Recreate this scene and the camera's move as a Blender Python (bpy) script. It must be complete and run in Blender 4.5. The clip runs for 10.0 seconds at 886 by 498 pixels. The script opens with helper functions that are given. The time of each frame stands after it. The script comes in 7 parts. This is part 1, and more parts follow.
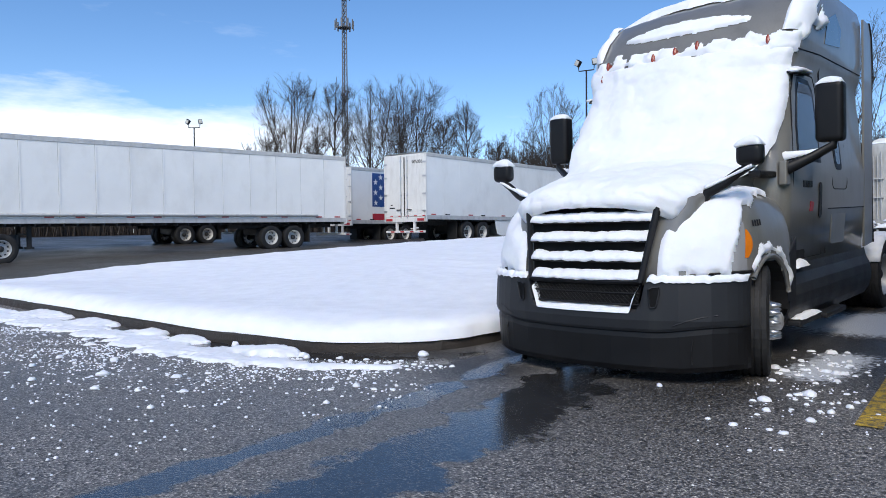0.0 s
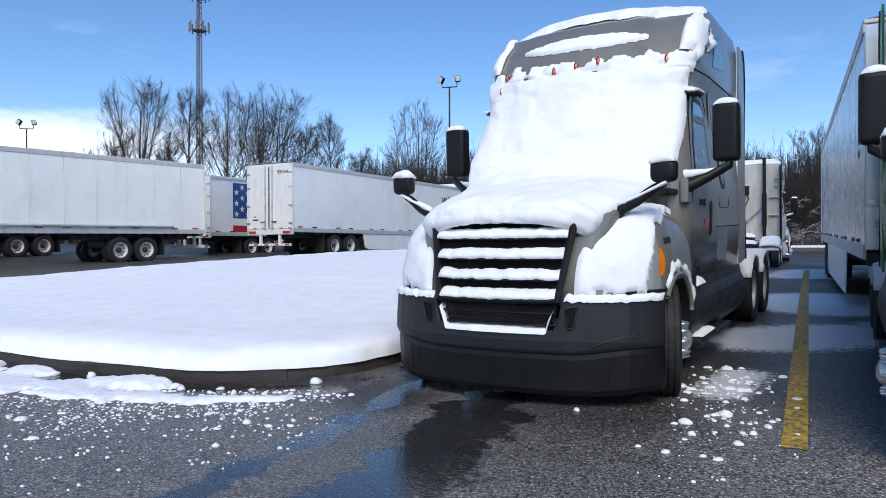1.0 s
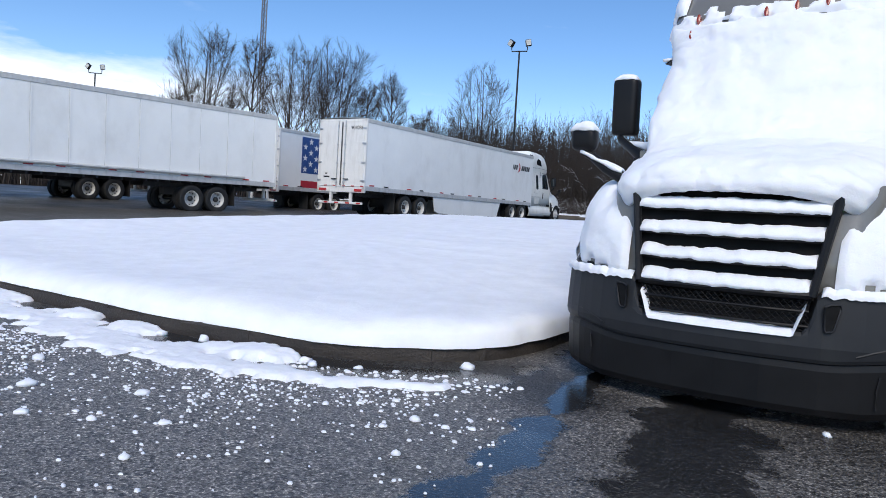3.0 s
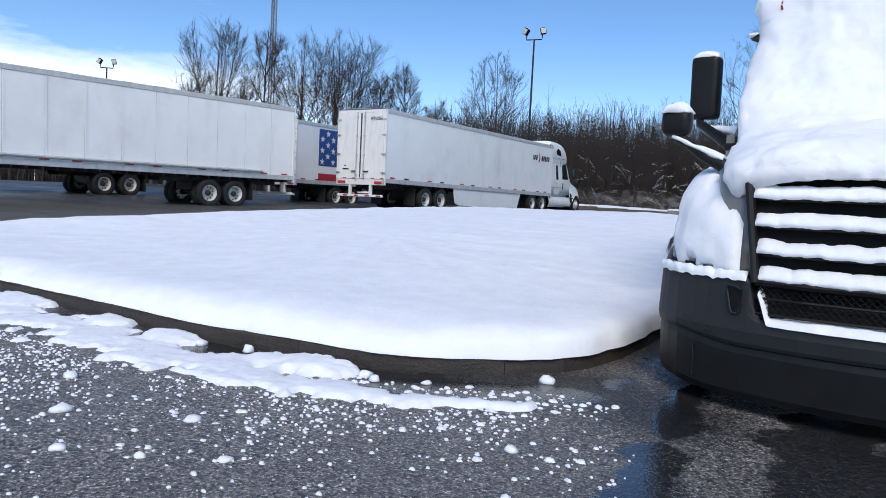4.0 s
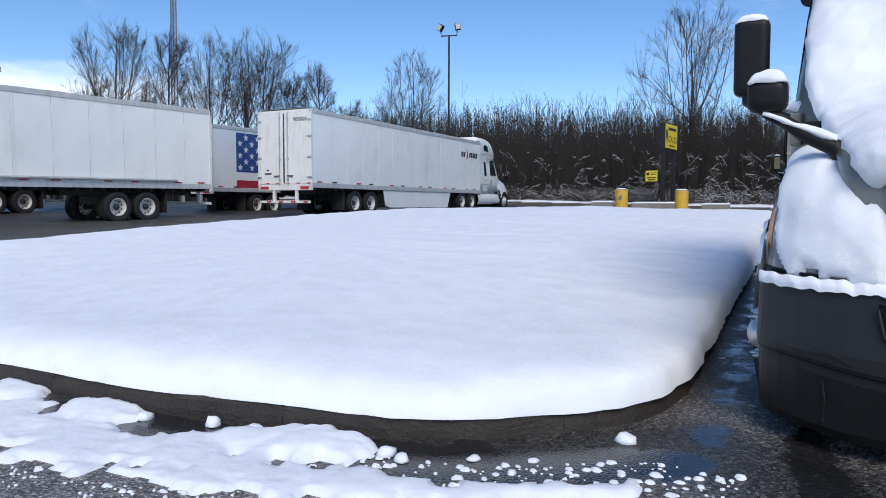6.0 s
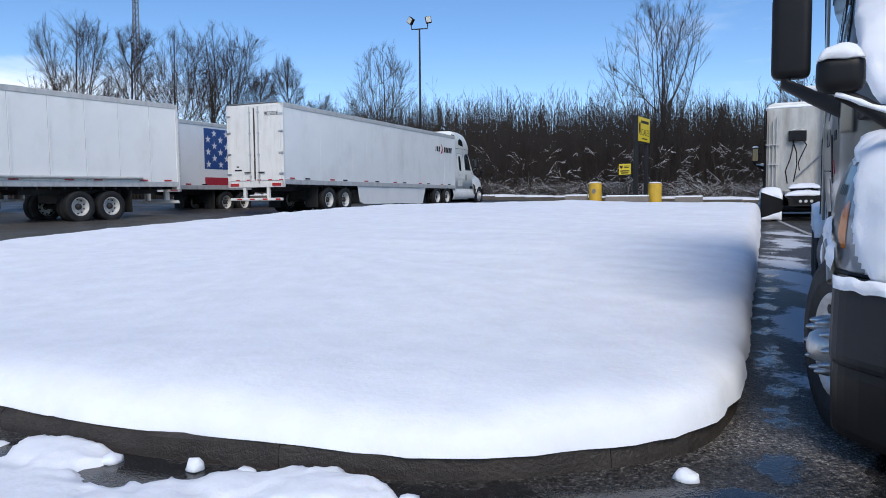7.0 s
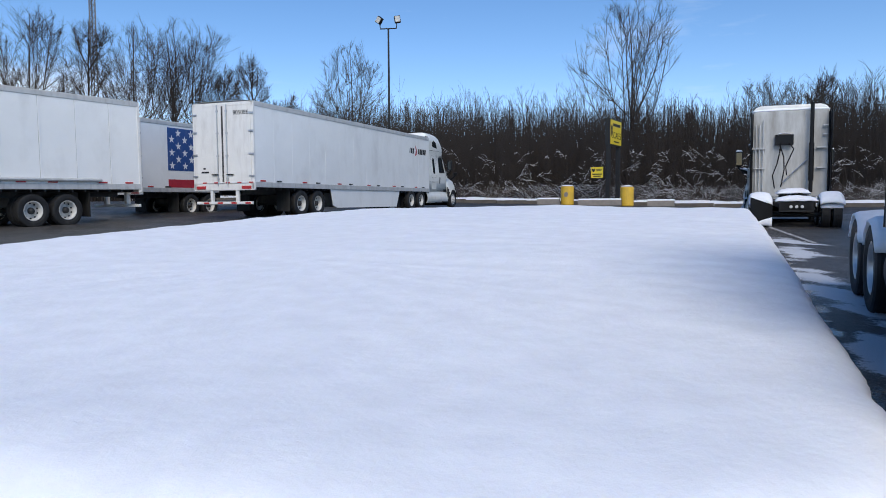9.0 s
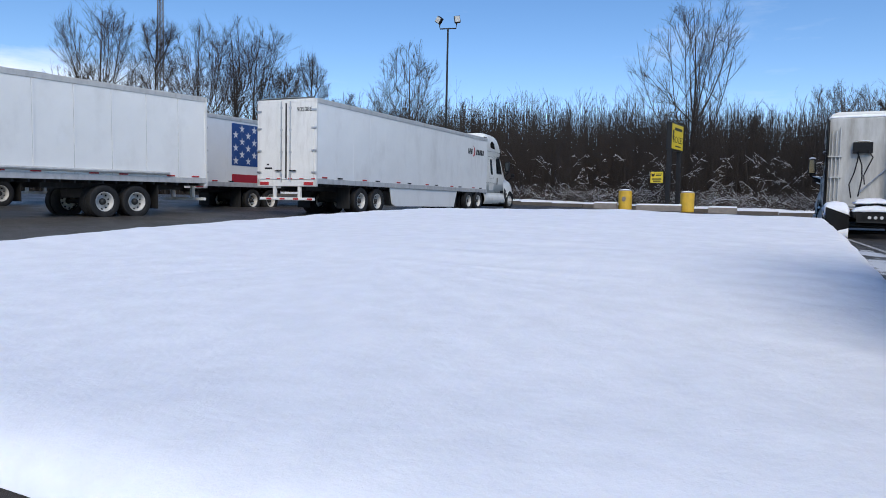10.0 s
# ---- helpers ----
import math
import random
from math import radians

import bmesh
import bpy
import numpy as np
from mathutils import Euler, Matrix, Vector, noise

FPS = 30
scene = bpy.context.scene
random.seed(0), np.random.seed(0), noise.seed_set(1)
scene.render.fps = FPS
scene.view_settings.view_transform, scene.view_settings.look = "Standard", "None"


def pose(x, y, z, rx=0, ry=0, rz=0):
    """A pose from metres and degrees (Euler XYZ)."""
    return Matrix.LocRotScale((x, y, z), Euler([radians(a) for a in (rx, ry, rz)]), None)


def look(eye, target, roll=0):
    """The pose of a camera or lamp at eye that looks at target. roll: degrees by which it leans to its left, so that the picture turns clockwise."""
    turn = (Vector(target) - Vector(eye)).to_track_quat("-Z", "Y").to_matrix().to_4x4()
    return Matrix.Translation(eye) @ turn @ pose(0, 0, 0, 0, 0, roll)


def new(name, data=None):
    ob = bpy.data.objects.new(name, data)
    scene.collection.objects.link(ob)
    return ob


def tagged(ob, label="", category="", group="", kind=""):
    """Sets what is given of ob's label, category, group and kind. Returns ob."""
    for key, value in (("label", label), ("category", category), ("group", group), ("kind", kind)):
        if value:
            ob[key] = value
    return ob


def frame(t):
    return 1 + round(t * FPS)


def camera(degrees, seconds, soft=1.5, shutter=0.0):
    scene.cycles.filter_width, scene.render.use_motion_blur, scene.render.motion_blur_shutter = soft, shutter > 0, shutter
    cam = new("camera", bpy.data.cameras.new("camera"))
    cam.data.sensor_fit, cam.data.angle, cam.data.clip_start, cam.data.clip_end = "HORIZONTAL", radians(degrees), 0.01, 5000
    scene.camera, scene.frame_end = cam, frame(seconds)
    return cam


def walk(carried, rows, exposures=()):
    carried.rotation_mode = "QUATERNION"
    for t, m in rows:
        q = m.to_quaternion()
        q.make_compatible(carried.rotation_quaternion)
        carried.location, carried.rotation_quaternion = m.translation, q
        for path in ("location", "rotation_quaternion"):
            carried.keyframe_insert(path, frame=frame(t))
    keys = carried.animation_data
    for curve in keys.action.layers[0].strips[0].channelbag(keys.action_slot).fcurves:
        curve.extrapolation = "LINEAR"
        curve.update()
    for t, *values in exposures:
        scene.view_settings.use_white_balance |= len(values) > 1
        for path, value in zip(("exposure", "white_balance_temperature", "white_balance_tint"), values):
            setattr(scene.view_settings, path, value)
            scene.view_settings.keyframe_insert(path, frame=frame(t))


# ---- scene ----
cam = camera(63.4, 10.0, soft=0.9)
PATH = [
    (0, (0.646, 0.127, 1.375), (-0.636, 1.662, 1.341), -0.4),
    (0.5, (0.328, 0.23, 1.405), (-0.688, 1.953, 1.397), -1.0),
    (1, (-0.02, 0.339, 1.406), (-0.98, 2.094, 1.407), -0.1),
    (1.5, (-0.408, 0.39, 1.368), (-1.351, 2.153, 1.331), 2.0),
    (2, (-0.794, 0.537, 1.355), (-1.699, 2.318, 1.259), 2.9),
    (2.5, (-1.195, 0.792, 1.382), (-2.143, 2.551, 1.307), 3.3),
    (3, (-1.635, 0.82, 1.348), (-2.701, 2.509, 1.254), 3.5),
    (4.5, (-2.799, 1.318, 1.355), (-3.887, 2.992, 1.226), 2.8),
    (5, (-3.185, 1.491, 1.404), (-4.209, 3.204, 1.282), 1.8),
    (5.5, (-3.48, 1.771, 1.399), (-4.448, 3.517, 1.283), 0.8),
    (6, (-3.785, 1.976, 1.4), (-4.676, 3.763, 1.286), 0.2),
    (7.5, (-4.609, 2.66, 1.459), (-5.33, 4.521, 1.329), -0.5),
    (8, (-4.907, 2.805, 1.489), (-5.468, 4.721, 1.376), 0.6),
    (8.5, (-5.137, 3.005, 1.458), (-5.712, 4.916, 1.339), 0.4),
    (9, (-5.309, 3.263, 1.516), (-6.032, 5.124, 1.393), -0.3),
    (9.5, (-5.469, 3.343, 1.516), (-6.221, 5.193, 1.4), 0.6),
    (10, (-5.664, 3.311, 1.507), (-6.514, 5.117, 1.385), 1.2),
]
walk(cam, [(t, look(eye, target, roll)) for t, eye, target, roll in PATH], [(0.0, 0.05), (4.0, 0.0), (7.0, -0.06), (10.0, -0.10)])

# ---------------------------------------------------------------- world, sun
SUN_EL, SUN_AZ = radians(43), math.atan2(0.47, -0.883)
world = bpy.data.worlds.new("sky")
scene.world = world
world.use_nodes = True
wt = world.node_tree
wt.nodes.clear()


def nd(tree, kind, **kw):
    n = tree.nodes.new(kind)
    for k, v in kw.items():
        if k in n.inputs:
            n.inputs[k].default_value = v
    return n


w_out = wt.nodes.new("ShaderNodeOutputWorld")
w_bg = nd(wt, "ShaderNodeBackground", Strength=0.175)
w_sky = wt.nodes.new("ShaderNodeTexSky")
w_sky.sky_type, w_sky.sun_disc = "NISHITA", False
w_sky.sun_elevation, w_sky.sun_rotation = SUN_EL, SUN_AZ
w_sky.air_density, w_sky.dust_density, w_sky.ozone_density = 0.8, 0.0, 2.4
# a low bank of white cloud along part of the horizon, and thin high wisps
w_tc = wt.nodes.new("ShaderNodeTexCoord")
w_sep = wt.nodes.new("ShaderNodeSeparateXYZ")
wt.links.new(w_tc.outputs["Generated"], w_sep.inputs[0])
w_map = nd(wt, "ShaderNodeMapping", Scale=(2.0, 2.0, 9.0))
wt.links.new(w_tc.outputs["Generated"], w_map.inputs[0])
w_noise = nd(wt, "ShaderNodeTexNoise", Scale=2.2, Detail=6.0, Roughness=0.6)
wt.links.new(w_map.outputs[0], w_noise.inputs["Vector"])
w_low = nd(wt, "ShaderNodeMapRange")
for i, v in zip((1, 2, 3, 4), (0.14, 0.185, 1.0, 0.0)):
    w_low.inputs[i].default_value = v
w_jit = wt.nodes.new("ShaderNodeMath")
w_jit.operation = "MULTIPLY_ADD"
w_jit.inputs[1].default_value, w_jit.inputs[2].default_value = -0.12, 0.06
wt.links.new(w_noise.outputs["Fac"], w_jit.inputs[0])
w_add = wt.nodes.new("ShaderNodeMath")
wt.links.new(w_sep.outputs["Z"], w_add.inputs[0])
wt.links.new(w_jit.outputs[0], w_add.inputs[1])
wt.links.new(w_add.outputs[0], w_low.inputs[0])
w_side = nd(wt, "ShaderNodeMapRange")
for i, v in zip((1, 2, 3, 4), (-0.84, -0.62, 1.0, 0.0)):
    w_side.inputs[i].default_value = v
wt.links.new(w_sep.outputs["X"], w_side.inputs[0])
w_mul = wt.nodes.new("ShaderNodeMath")
w_mul.operation = "MULTIPLY"
wt.links.new(w_low.outputs[0], w_mul.inputs[0])
wt.links.new(w_side.outputs[0], w_mul.inputs[1])
w_wisp = nd(wt, "ShaderNodeMapRange")
for i, v in zip((1, 2, 3, 4), (0.60, 0.9, 0.0, 0.3)):
    w_wisp.inputs[i].default_value = v
wt.links.new(w_noise.outputs["Fac"], w_wisp.inputs[0])
w_max = wt.nodes.new("ShaderNodeMath")
w_max.operation = "MAXIMUM"
wt.links.new(w_mul.outputs[0], w_max.inputs[0])
wt.links.new(w_wisp.outputs[0], w_max.inputs[1])
w_mix = wt.nodes.new("ShaderNodeMix")
w_mix.data_type = "RGBA"
w_mix.inputs[7].default_value = (6.6, 7.0, 7.6, 1)
wt.links.new(w_max.outputs[0], w_mix.inputs[0])
w_hue = nd(wt, "ShaderNodeHueSaturation", Saturation=1.20)
wt.links.new(w_sky.outputs[0], w_hue.inputs["Color"])
w_tint = wt.nodes.new("ShaderNodeMix")
w_tint.data_type, w_tint.blend_type = "RGBA", "MULTIPLY"
w_tint.inputs[0].default_value = 1.0
w_tint.inputs[7].default_value = (1.04, 0.95, 0.945, 1)
wt.links.new(w_hue.outputs[0], w_tint.inputs[6])
wt.links.new(w_tint.outputs[2], w_mix.inputs[6])
wt.links.new(w_mix.outputs[2], w_bg.inputs["Color"])
wt.links.new(w_bg.outputs[0], w_out.inputs["Surface"])

sun_data = bpy.data.lights.new("sun", "SUN")
sun_data.energy, sun_data.angle, sun_data.color = 2.85, radians(32), (1.0, 0.925, 0.82)
sun = new("sun", sun_data)
sun_dir = Vector((math.cos(SUN_EL) * 0.47, math.cos(SUN_EL) * -0.883, math.sin(SUN_EL)))
sun.matrix_world = look(sun_dir * 60, (0, 0, 0))


# ---------------------------------------------------------------- materials
def mat(name, color, rough=0.6, metal=0.0, var=0.15, scale=6.0, bump=0.0, bscale=60.0, fine=0.06, coat=0.0, random_tone=0.0, spec=0.5):
    """A painted or plain surface: base colour varied at two scales, with fine relief."""
    m = bpy.data.materials.new(name)
    m.use_nodes = True
    t = m.node_tree
    p = t.nodes["Principled BSDF"]
    p.inputs["Metallic"].default_value = metal
    p.inputs["Coat Weight"].default_value = coat
    p.inputs["Coat Roughness"].default_value = 0.08
    p.inputs["Specular IOR Level"].default_value = spec
    tc = t.nodes.new("ShaderNodeTexCoord")
    n1 = nd(t, "ShaderNodeTexNoise", Scale=scale, Detail=5.0, Roughness=0.6)
    n2 = nd(t, "ShaderNodeTexNoise", Scale=bscale, Detail=4.0, Roughness=0.65)
    t.links.new(tc.outputs["Object"], n1.inputs["Vector"])
    t.links.new(tc.outputs["Object"], n2.inputs["Vector"])
    ramp = t.nodes.new("ShaderNodeMapRange")
    ramp.inputs[1].default_value, ramp.inputs[2].default_value = 0.3, 0.7
    ramp.inputs[3].default_value, ramp.inputs[4].default_value = 1 - var, 1 + var
    t.links.new(n1.outputs["Fac"], ramp.inputs[0])
    r2 = t.nodes.new("ShaderNodeMapRange")
    r2.inputs[1].default_value, r2.inputs[2].default_value = 0.3, 0.7
    r2.inputs[3].default_value, r2.inputs[4].default_value = 1 - fine, 1 + fine
    t.links.new(n2.outputs["Fac"], r2.inputs[0])
    mul = t.nodes.new("ShaderNodeMath")
    mul.operation = "MULTIPLY"
    t.links.new(ramp.outputs[0], mul.inputs[0])
    t.links.new(r2.outputs[0], mul.inputs[1])
    last = mul
    if random_tone:
        oi = t.nodes.new("ShaderNodeObjectInfo")
        r3 = t.nodes.new("ShaderNodeMapRange")
        r3.inputs[3].default_value, r3.inputs[4].default_value = 1 - random_tone, 1 + random_tone
        t.links.new(oi.outputs["Random"], r3.inputs[0])
        last = t.nodes.new("ShaderNodeMath")
        last.operation = "MULTIPLY"
        t.links.new(mul.outputs[0], last.inputs[0])
        t.links.new(r3.outputs[0], last.inputs[1])
    col = t.nodes.new("ShaderNodeVectorMath")
    col.operation = "SCALE"
    col.inputs[0].default_value = color[:3]
    t.links.new(last.outputs[0], col.inputs["Scale"])
    t.links.new(col.outputs[0], p.inputs["Base Color"])
    rr = t.nodes.new("ShaderNodeMapRange")
    rr.inputs[1].default_value, rr.inputs[2].default_value = 0.3, 0.7
    rr.inputs[3].default_value, rr.inputs[4].default_value = max(0.02, rough * 0.85), min(1, rough * 1.15)
    t.links.new(n1.outputs["Fac"], rr.inputs[0])
    t.links.new(rr.outputs[0], p.inputs["Roughness"])
    if bump:
        b = nd(t, "ShaderNodeBump", Strength=1.0, Distance=bump)
        t.links.new(n2.outputs["Fac"], b.inputs["Height"])
        t.links.new(b.outputs[0], p.inputs["Normal"])
    return m


def dirty(m, color, amount=0.6, scale=(3.0, 3.0, 0.5), lo=0.5, hi=0.75):
    """Streaky road grime of its own shape over a paint."""
    t = m.node_tree
    p = t.nodes["Principled BSDF"]
    src = p.inputs["Base Color"].links[0].from_socket
    tc = t.nodes.new("ShaderNodeTexCoord")
    mp = nd(t, "ShaderNodeMapping", Scale=scale)
    t.links.new(tc.outputs["Object"], mp.inputs[0])
    n = nd(t, "ShaderNodeTexNoise", Scale=1.5, Detail=7.0, Roughness=0.65)
    t.links.new(mp.outputs[0], n.inputs["Vector"])
    r = t.nodes.new("ShaderNodeMapRange")
    for i, v in zip((1, 2, 3, 4), (lo, hi, 0.0, amount)):
        r.inputs[i].default_value = v
    t.links.new(n.outputs["Fac"], r.inputs[0])
    mx = t.nodes.new("ShaderNodeMix")
    mx.data_type = "RGBA"
    mx.inputs[7].default_value = (*color, 1)
    t.links.new(r.outputs[0], mx.inputs[0])
    t.links.new(src, mx.inputs[6])
    t.links.new(mx.outputs[2], p.inputs["Base Color"])
    return m


def snow_material(name, tint=(0.86, 0.88, 0.92), scale=3.0):
    m = bpy.data.materials.new(name)
    m.use_nodes = True
    t = m.node_tree
    p = t.nodes["Principled BSDF"]
    p.inputs["Roughness"].default_value = 0.75
    p.inputs["Specular IOR Level"].default_value = 0.25
    p.inputs["Base Color"].default_value = (*tint, 1)
    p.inputs["Subsurface Weight"].default_value = 0.12
    p.inputs["Subsurface Radius"].default_value = (0.03, 0.04, 0.06)
    p.inputs["Subsurface Scale"].default_value = 0.5
    tc = t.nodes.new("ShaderNodeTexCoord")
    n1 = nd(t, "ShaderNodeTexNoise", Scale=scale, Detail=6.0, Roughness=0.55)
    n2 = nd(t, "ShaderNodeTexNoise", Scale=90.0, Detail=3.0, Roughness=0.7)
    n3 = nd(t, "ShaderNodeTexNoise", Scale=14.0, Detail=4.0, Roughness=0.6)
    for n in (n1, n2, n3):
        t.links.new(tc.outputs["Object"], n.inputs["Vector"])
    b1 = nd(t, "ShaderNodeBump", Strength=0.18, Distance=0.04)
    b2 = nd(t, "ShaderNodeBump", Strength=0.32, Distance=0.006)
    b3 = nd(t, "ShaderNodeBump", Strength=0.4, Distance=0.016)
    t.links.new(n1.outputs["Fac"], b1.inputs["Height"])
    t.links.new(n3.outputs["Fac"], b3.inputs["Height"])
    t.links.new(n2.outputs["Fac"], b2.inputs["Height"])
    t.links.new(b1.outputs[0], b3.inputs["Normal"])
    t.links.new(b3.outputs[0], b2.inputs["Normal"])
    t.links.new(b2.outputs[0], p.inputs["Normal"])
    r = t.nodes.new("ShaderNodeMapRange")
    for i, v in zip((1, 2, 3, 4), (0.3, 0.7, 0.94, 1.04)):
        r.inputs[i].default_value = v
    t.links.new(n1.outputs["Fac"], r.inputs[0])
    col = t.nodes.new("ShaderNodeVectorMath")
    col.operation = "SCALE"
    col.inputs[0].default_value = tint
    t.links.new(r.outputs[0], col.inputs["Scale"])
    t.links.new(col.outputs[0], p.inputs["Base Color"])
    return m


def asphalt_material():
    """Coarse wet asphalt; the 'wet' attribute holds the standing water, 'soaked' the darker wet stretches and the 'dust' attribute thin slush left on it."""
    m = bpy.data.materials.new("asphalt")
    m.use_nodes = True
    t = m.node_tree
    p = t.nodes["Principled BSDF"]
    tc = t.nodes.new("ShaderNodeTexCoord")
    vor = nd(t, "ShaderNodeTexVoronoi", Scale=55.0)
    n0 = nd(t, "ShaderNodeTexNoise", Scale=0.35, Detail=6.0, Roughness=0.6)
    n1 = nd(t, "ShaderNodeTexNoise", Scale=58.0, Detail=5.0, Roughness=0.7)
    n2 = nd(t, "ShaderNodeTexNoise", Scale=3.0, Detail=6.0, Roughness=0.65)
    for n in (vor, n0, n1, n2):
        t.links.new(tc.outputs["Object"], n.inputs["Vector"])
    stone = t.nodes.new("ShaderNodeValToRGB")
    e = stone.color_ramp.elements
    e[0].position, e[0].color = 0.30, (0.026, 0.026, 0.028, 1)
    e[1].position, e[1].color = 0.70, (0.42, 0.40, 0.375, 1)
    e.new(0.52).color = (0.085, 0.082, 0.08, 1)
    t.links.new(n1.outputs["Fac"], stone.inputs[0])
    cellr = t.nodes.new("ShaderNodeValToRGB")
    c = cellr.color_ramp.elements
    c[0].position, c[0].color = 0.0, (0.30, 0.30, 0.31, 1)
    c[1].position, c[1].color = 1.0, (2.1, 2.05, 1.95, 1)
    sep = t.nodes.new("ShaderNodeSeparateColor")
    t.links.new(vor.outputs["Color"], sep.inputs[0])
    t.links.new(sep.outputs[0], cellr.inputs[0])
    mul = t.nodes.new("ShaderNodeMix")
    mul.data_type, mul.blend_type = "RGBA", "MULTIPLY"
    mul.inputs[0].default_value = 1.0
    t.links.new(stone.outputs[0], mul.inputs[6])
    t.links.new(cellr.outputs[0], mul.inputs[7])
    big = t.nodes.new("ShaderNodeMapRange")
    for i, v in zip((1, 2, 3, 4), (0.35, 0.65, 0.95, 1.6)):
        big.inputs[i].default_value = v
    t.links.new(n0.outputs["Fac"], big.inputs[0])
    tone = t.nodes.new("ShaderNodeVectorMath")
    tone.operation = "SCALE"
    t.links.new(mul.outputs[2], tone.inputs[0])
    soak = t.nodes.new("ShaderNodeAttribute")
    soak.attribute_name = "soaked"
    drink = t.nodes.new("ShaderNodeMath")
    drink.operation = "MULTIPLY_ADD"
    drink.inputs[1].default_value, drink.inputs[2].default_value = -0.68, 1.0
    t.links.new(soak.outputs["Fac"], drink.inputs[0])
    dtone = t.nodes.new("ShaderNodeMath")
    dtone.operation = "MULTIPLY"
    t.links.new(big.outputs[0], dtone.inputs[0])
    t.links.new(drink.outputs[0], dtone.inputs[1])
    t.links.new(dtone.outputs[0], tone.inputs["Scale"])
    wet = t.nodes.new("ShaderNodeAttribute")
    wet.attribute_name = "wet"
    dust = t.nodes.new("ShaderNodeAttribute")
    dust.attribute_name = "dust"
    # ragged edges for the water and for the slush film
    jit = t.nodes.new("ShaderNodeMapRange")
    for i, v in zip((1, 2, 3, 4), (0.3, 0.7, -0.3, 0.3)):
        jit.inputs[i].default_value = v
    t.links.new(n2.outputs["Fac"], jit.inputs[0])
    wadd = t.nodes.new("ShaderNodeMath")
    t.links.new(wet.outputs["Fac"], wadd.inputs[0])
    t.links.new(jit.outputs[0], wadd.inputs[1])
    wr = t.nodes.new("ShaderNodeMapRange")
    wr.interpolation_type = "SMOOTHSTEP"
    for i, v in zip((1, 2, 3, 4), (0.38, 0.62, 0.0, 1.0)):
        wr.inputs[i].default_value = v
    t.links.new(wadd.outputs[0], wr.inputs[0])
    dk = t.nodes.new("ShaderNodeMix")
    dk.data_type = "RGBA"
    dk.inputs[7].default_value = (0.012, 0.013, 0.015, 1)
    wf = t.nodes.new("ShaderNodeMath")
    wf.operation = "MULTIPLY"
    wf.inputs[1].default_value = 0.85
    t.links.new(wr.outputs[0], wf.inputs[0])
    t.links.new(wf.outputs[0], dk.inputs[0])
    t.links.new(tone.outputs[0], dk.inputs[6])
    # slush film: breaks up into specks
    vs = nd(t, "ShaderNodeTexNoise", Scale=16.0, Detail=5.0, Roughness=0.7)
    t.links.new(tc.outputs["Object"], vs.inputs["Vector"])
    dsum = t.nodes.new("ShaderNodeMath")
    t.links.new(vs.outputs["Fac"], dsum.inputs[0])
    t.links.new(dust.outputs["Fac"], dsum.inputs[1])
    dr = t.nodes.new("ShaderNodeMapRange")
    for i, v in zip((1, 2, 3, 4), (0.95, 1.15, 0.0, 1.0)):
        dr.inputs[i].default_value = v
    t.links.new(dsum.outputs[0], dr.inputs[0])
    dm = t.nodes.new("ShaderNodeMix")
    dm.data_type = "RGBA"
    dm.inputs[7].default_value = (0.62, 0.65, 0.70, 1)
    t.links.new(dr.outputs[0], dm.inputs[0])
    t.links.new(dk.outputs[2], dm.inputs[6])
    t.links.new(dm.outputs[2], p.inputs["Base Color"])
    # roughness: damp all over, glassy in the water
    damp = t.nodes.new("ShaderNodeMapRange")
    for i, v in zip((1, 2, 3, 4), (0.35, 0.65, 0.32, 0.55)):
        damp.inputs[i].default_value = v
    t.links.new(n0.outputs["Fac"], damp.inputs[0])
    rmix = t.nodes.new("ShaderNodeMix")
    rmix.inputs[3].default_value = 0.035
    t.links.new(wr.outputs[0], rmix.inputs[0])
    t.links.new(damp.outputs[0], rmix.inputs[2])
    t.links.new(rmix.outputs[0], p.inputs["Roughness"])
    gloss = t.nodes.new("ShaderNodeMapRange")
    for i, v in zip((1, 2, 3, 4), (0.0, 1.0, 0.36, 0.5)):
        gloss.inputs[i].default_value = v
    t.links.new(wr.outputs[0], gloss.inputs[0])
    t.links.new(gloss.outputs[0], p.inputs["Specular IOR Level"])
    inv = t.nodes.new("ShaderNodeMath")
    inv.operation = "SUBTRACT"
    inv.inputs[0].default_value = 1.0
    t.links.new(wf.outputs[0], inv.inputs[1])
    b = nd(t, "ShaderNodeBump", Distance=0.006)
    hsum = t.nodes.new("ShaderNodeMath")
    t.links.new(n1.outputs["Fac"], hsum.inputs[0])
    t.links.new(vor.outputs["Distance"], hsum.inputs[1])
    t.links.new(inv.outputs[0], b.inputs["Strength"])
    t.links.new(hsum.outputs[0], b.inputs["Height"])
    t.links.new(b.outputs[0], p.inputs["Normal"])
    return m


def glass_material(name, color, rough=0.04):
    m = bpy.data.materials.new(name)
    m.use_nodes = True
    p = m.node_tree.nodes["Principled BSDF"]
    p.inputs["Base Color"].default_value = (*color, 1)
    p.inputs["Roughness"].default_value = rough
    p.inputs["Coat Weight"].default_value = 0.6
    p.inputs["Coat Roughness"].default_value = 0.02
    return m


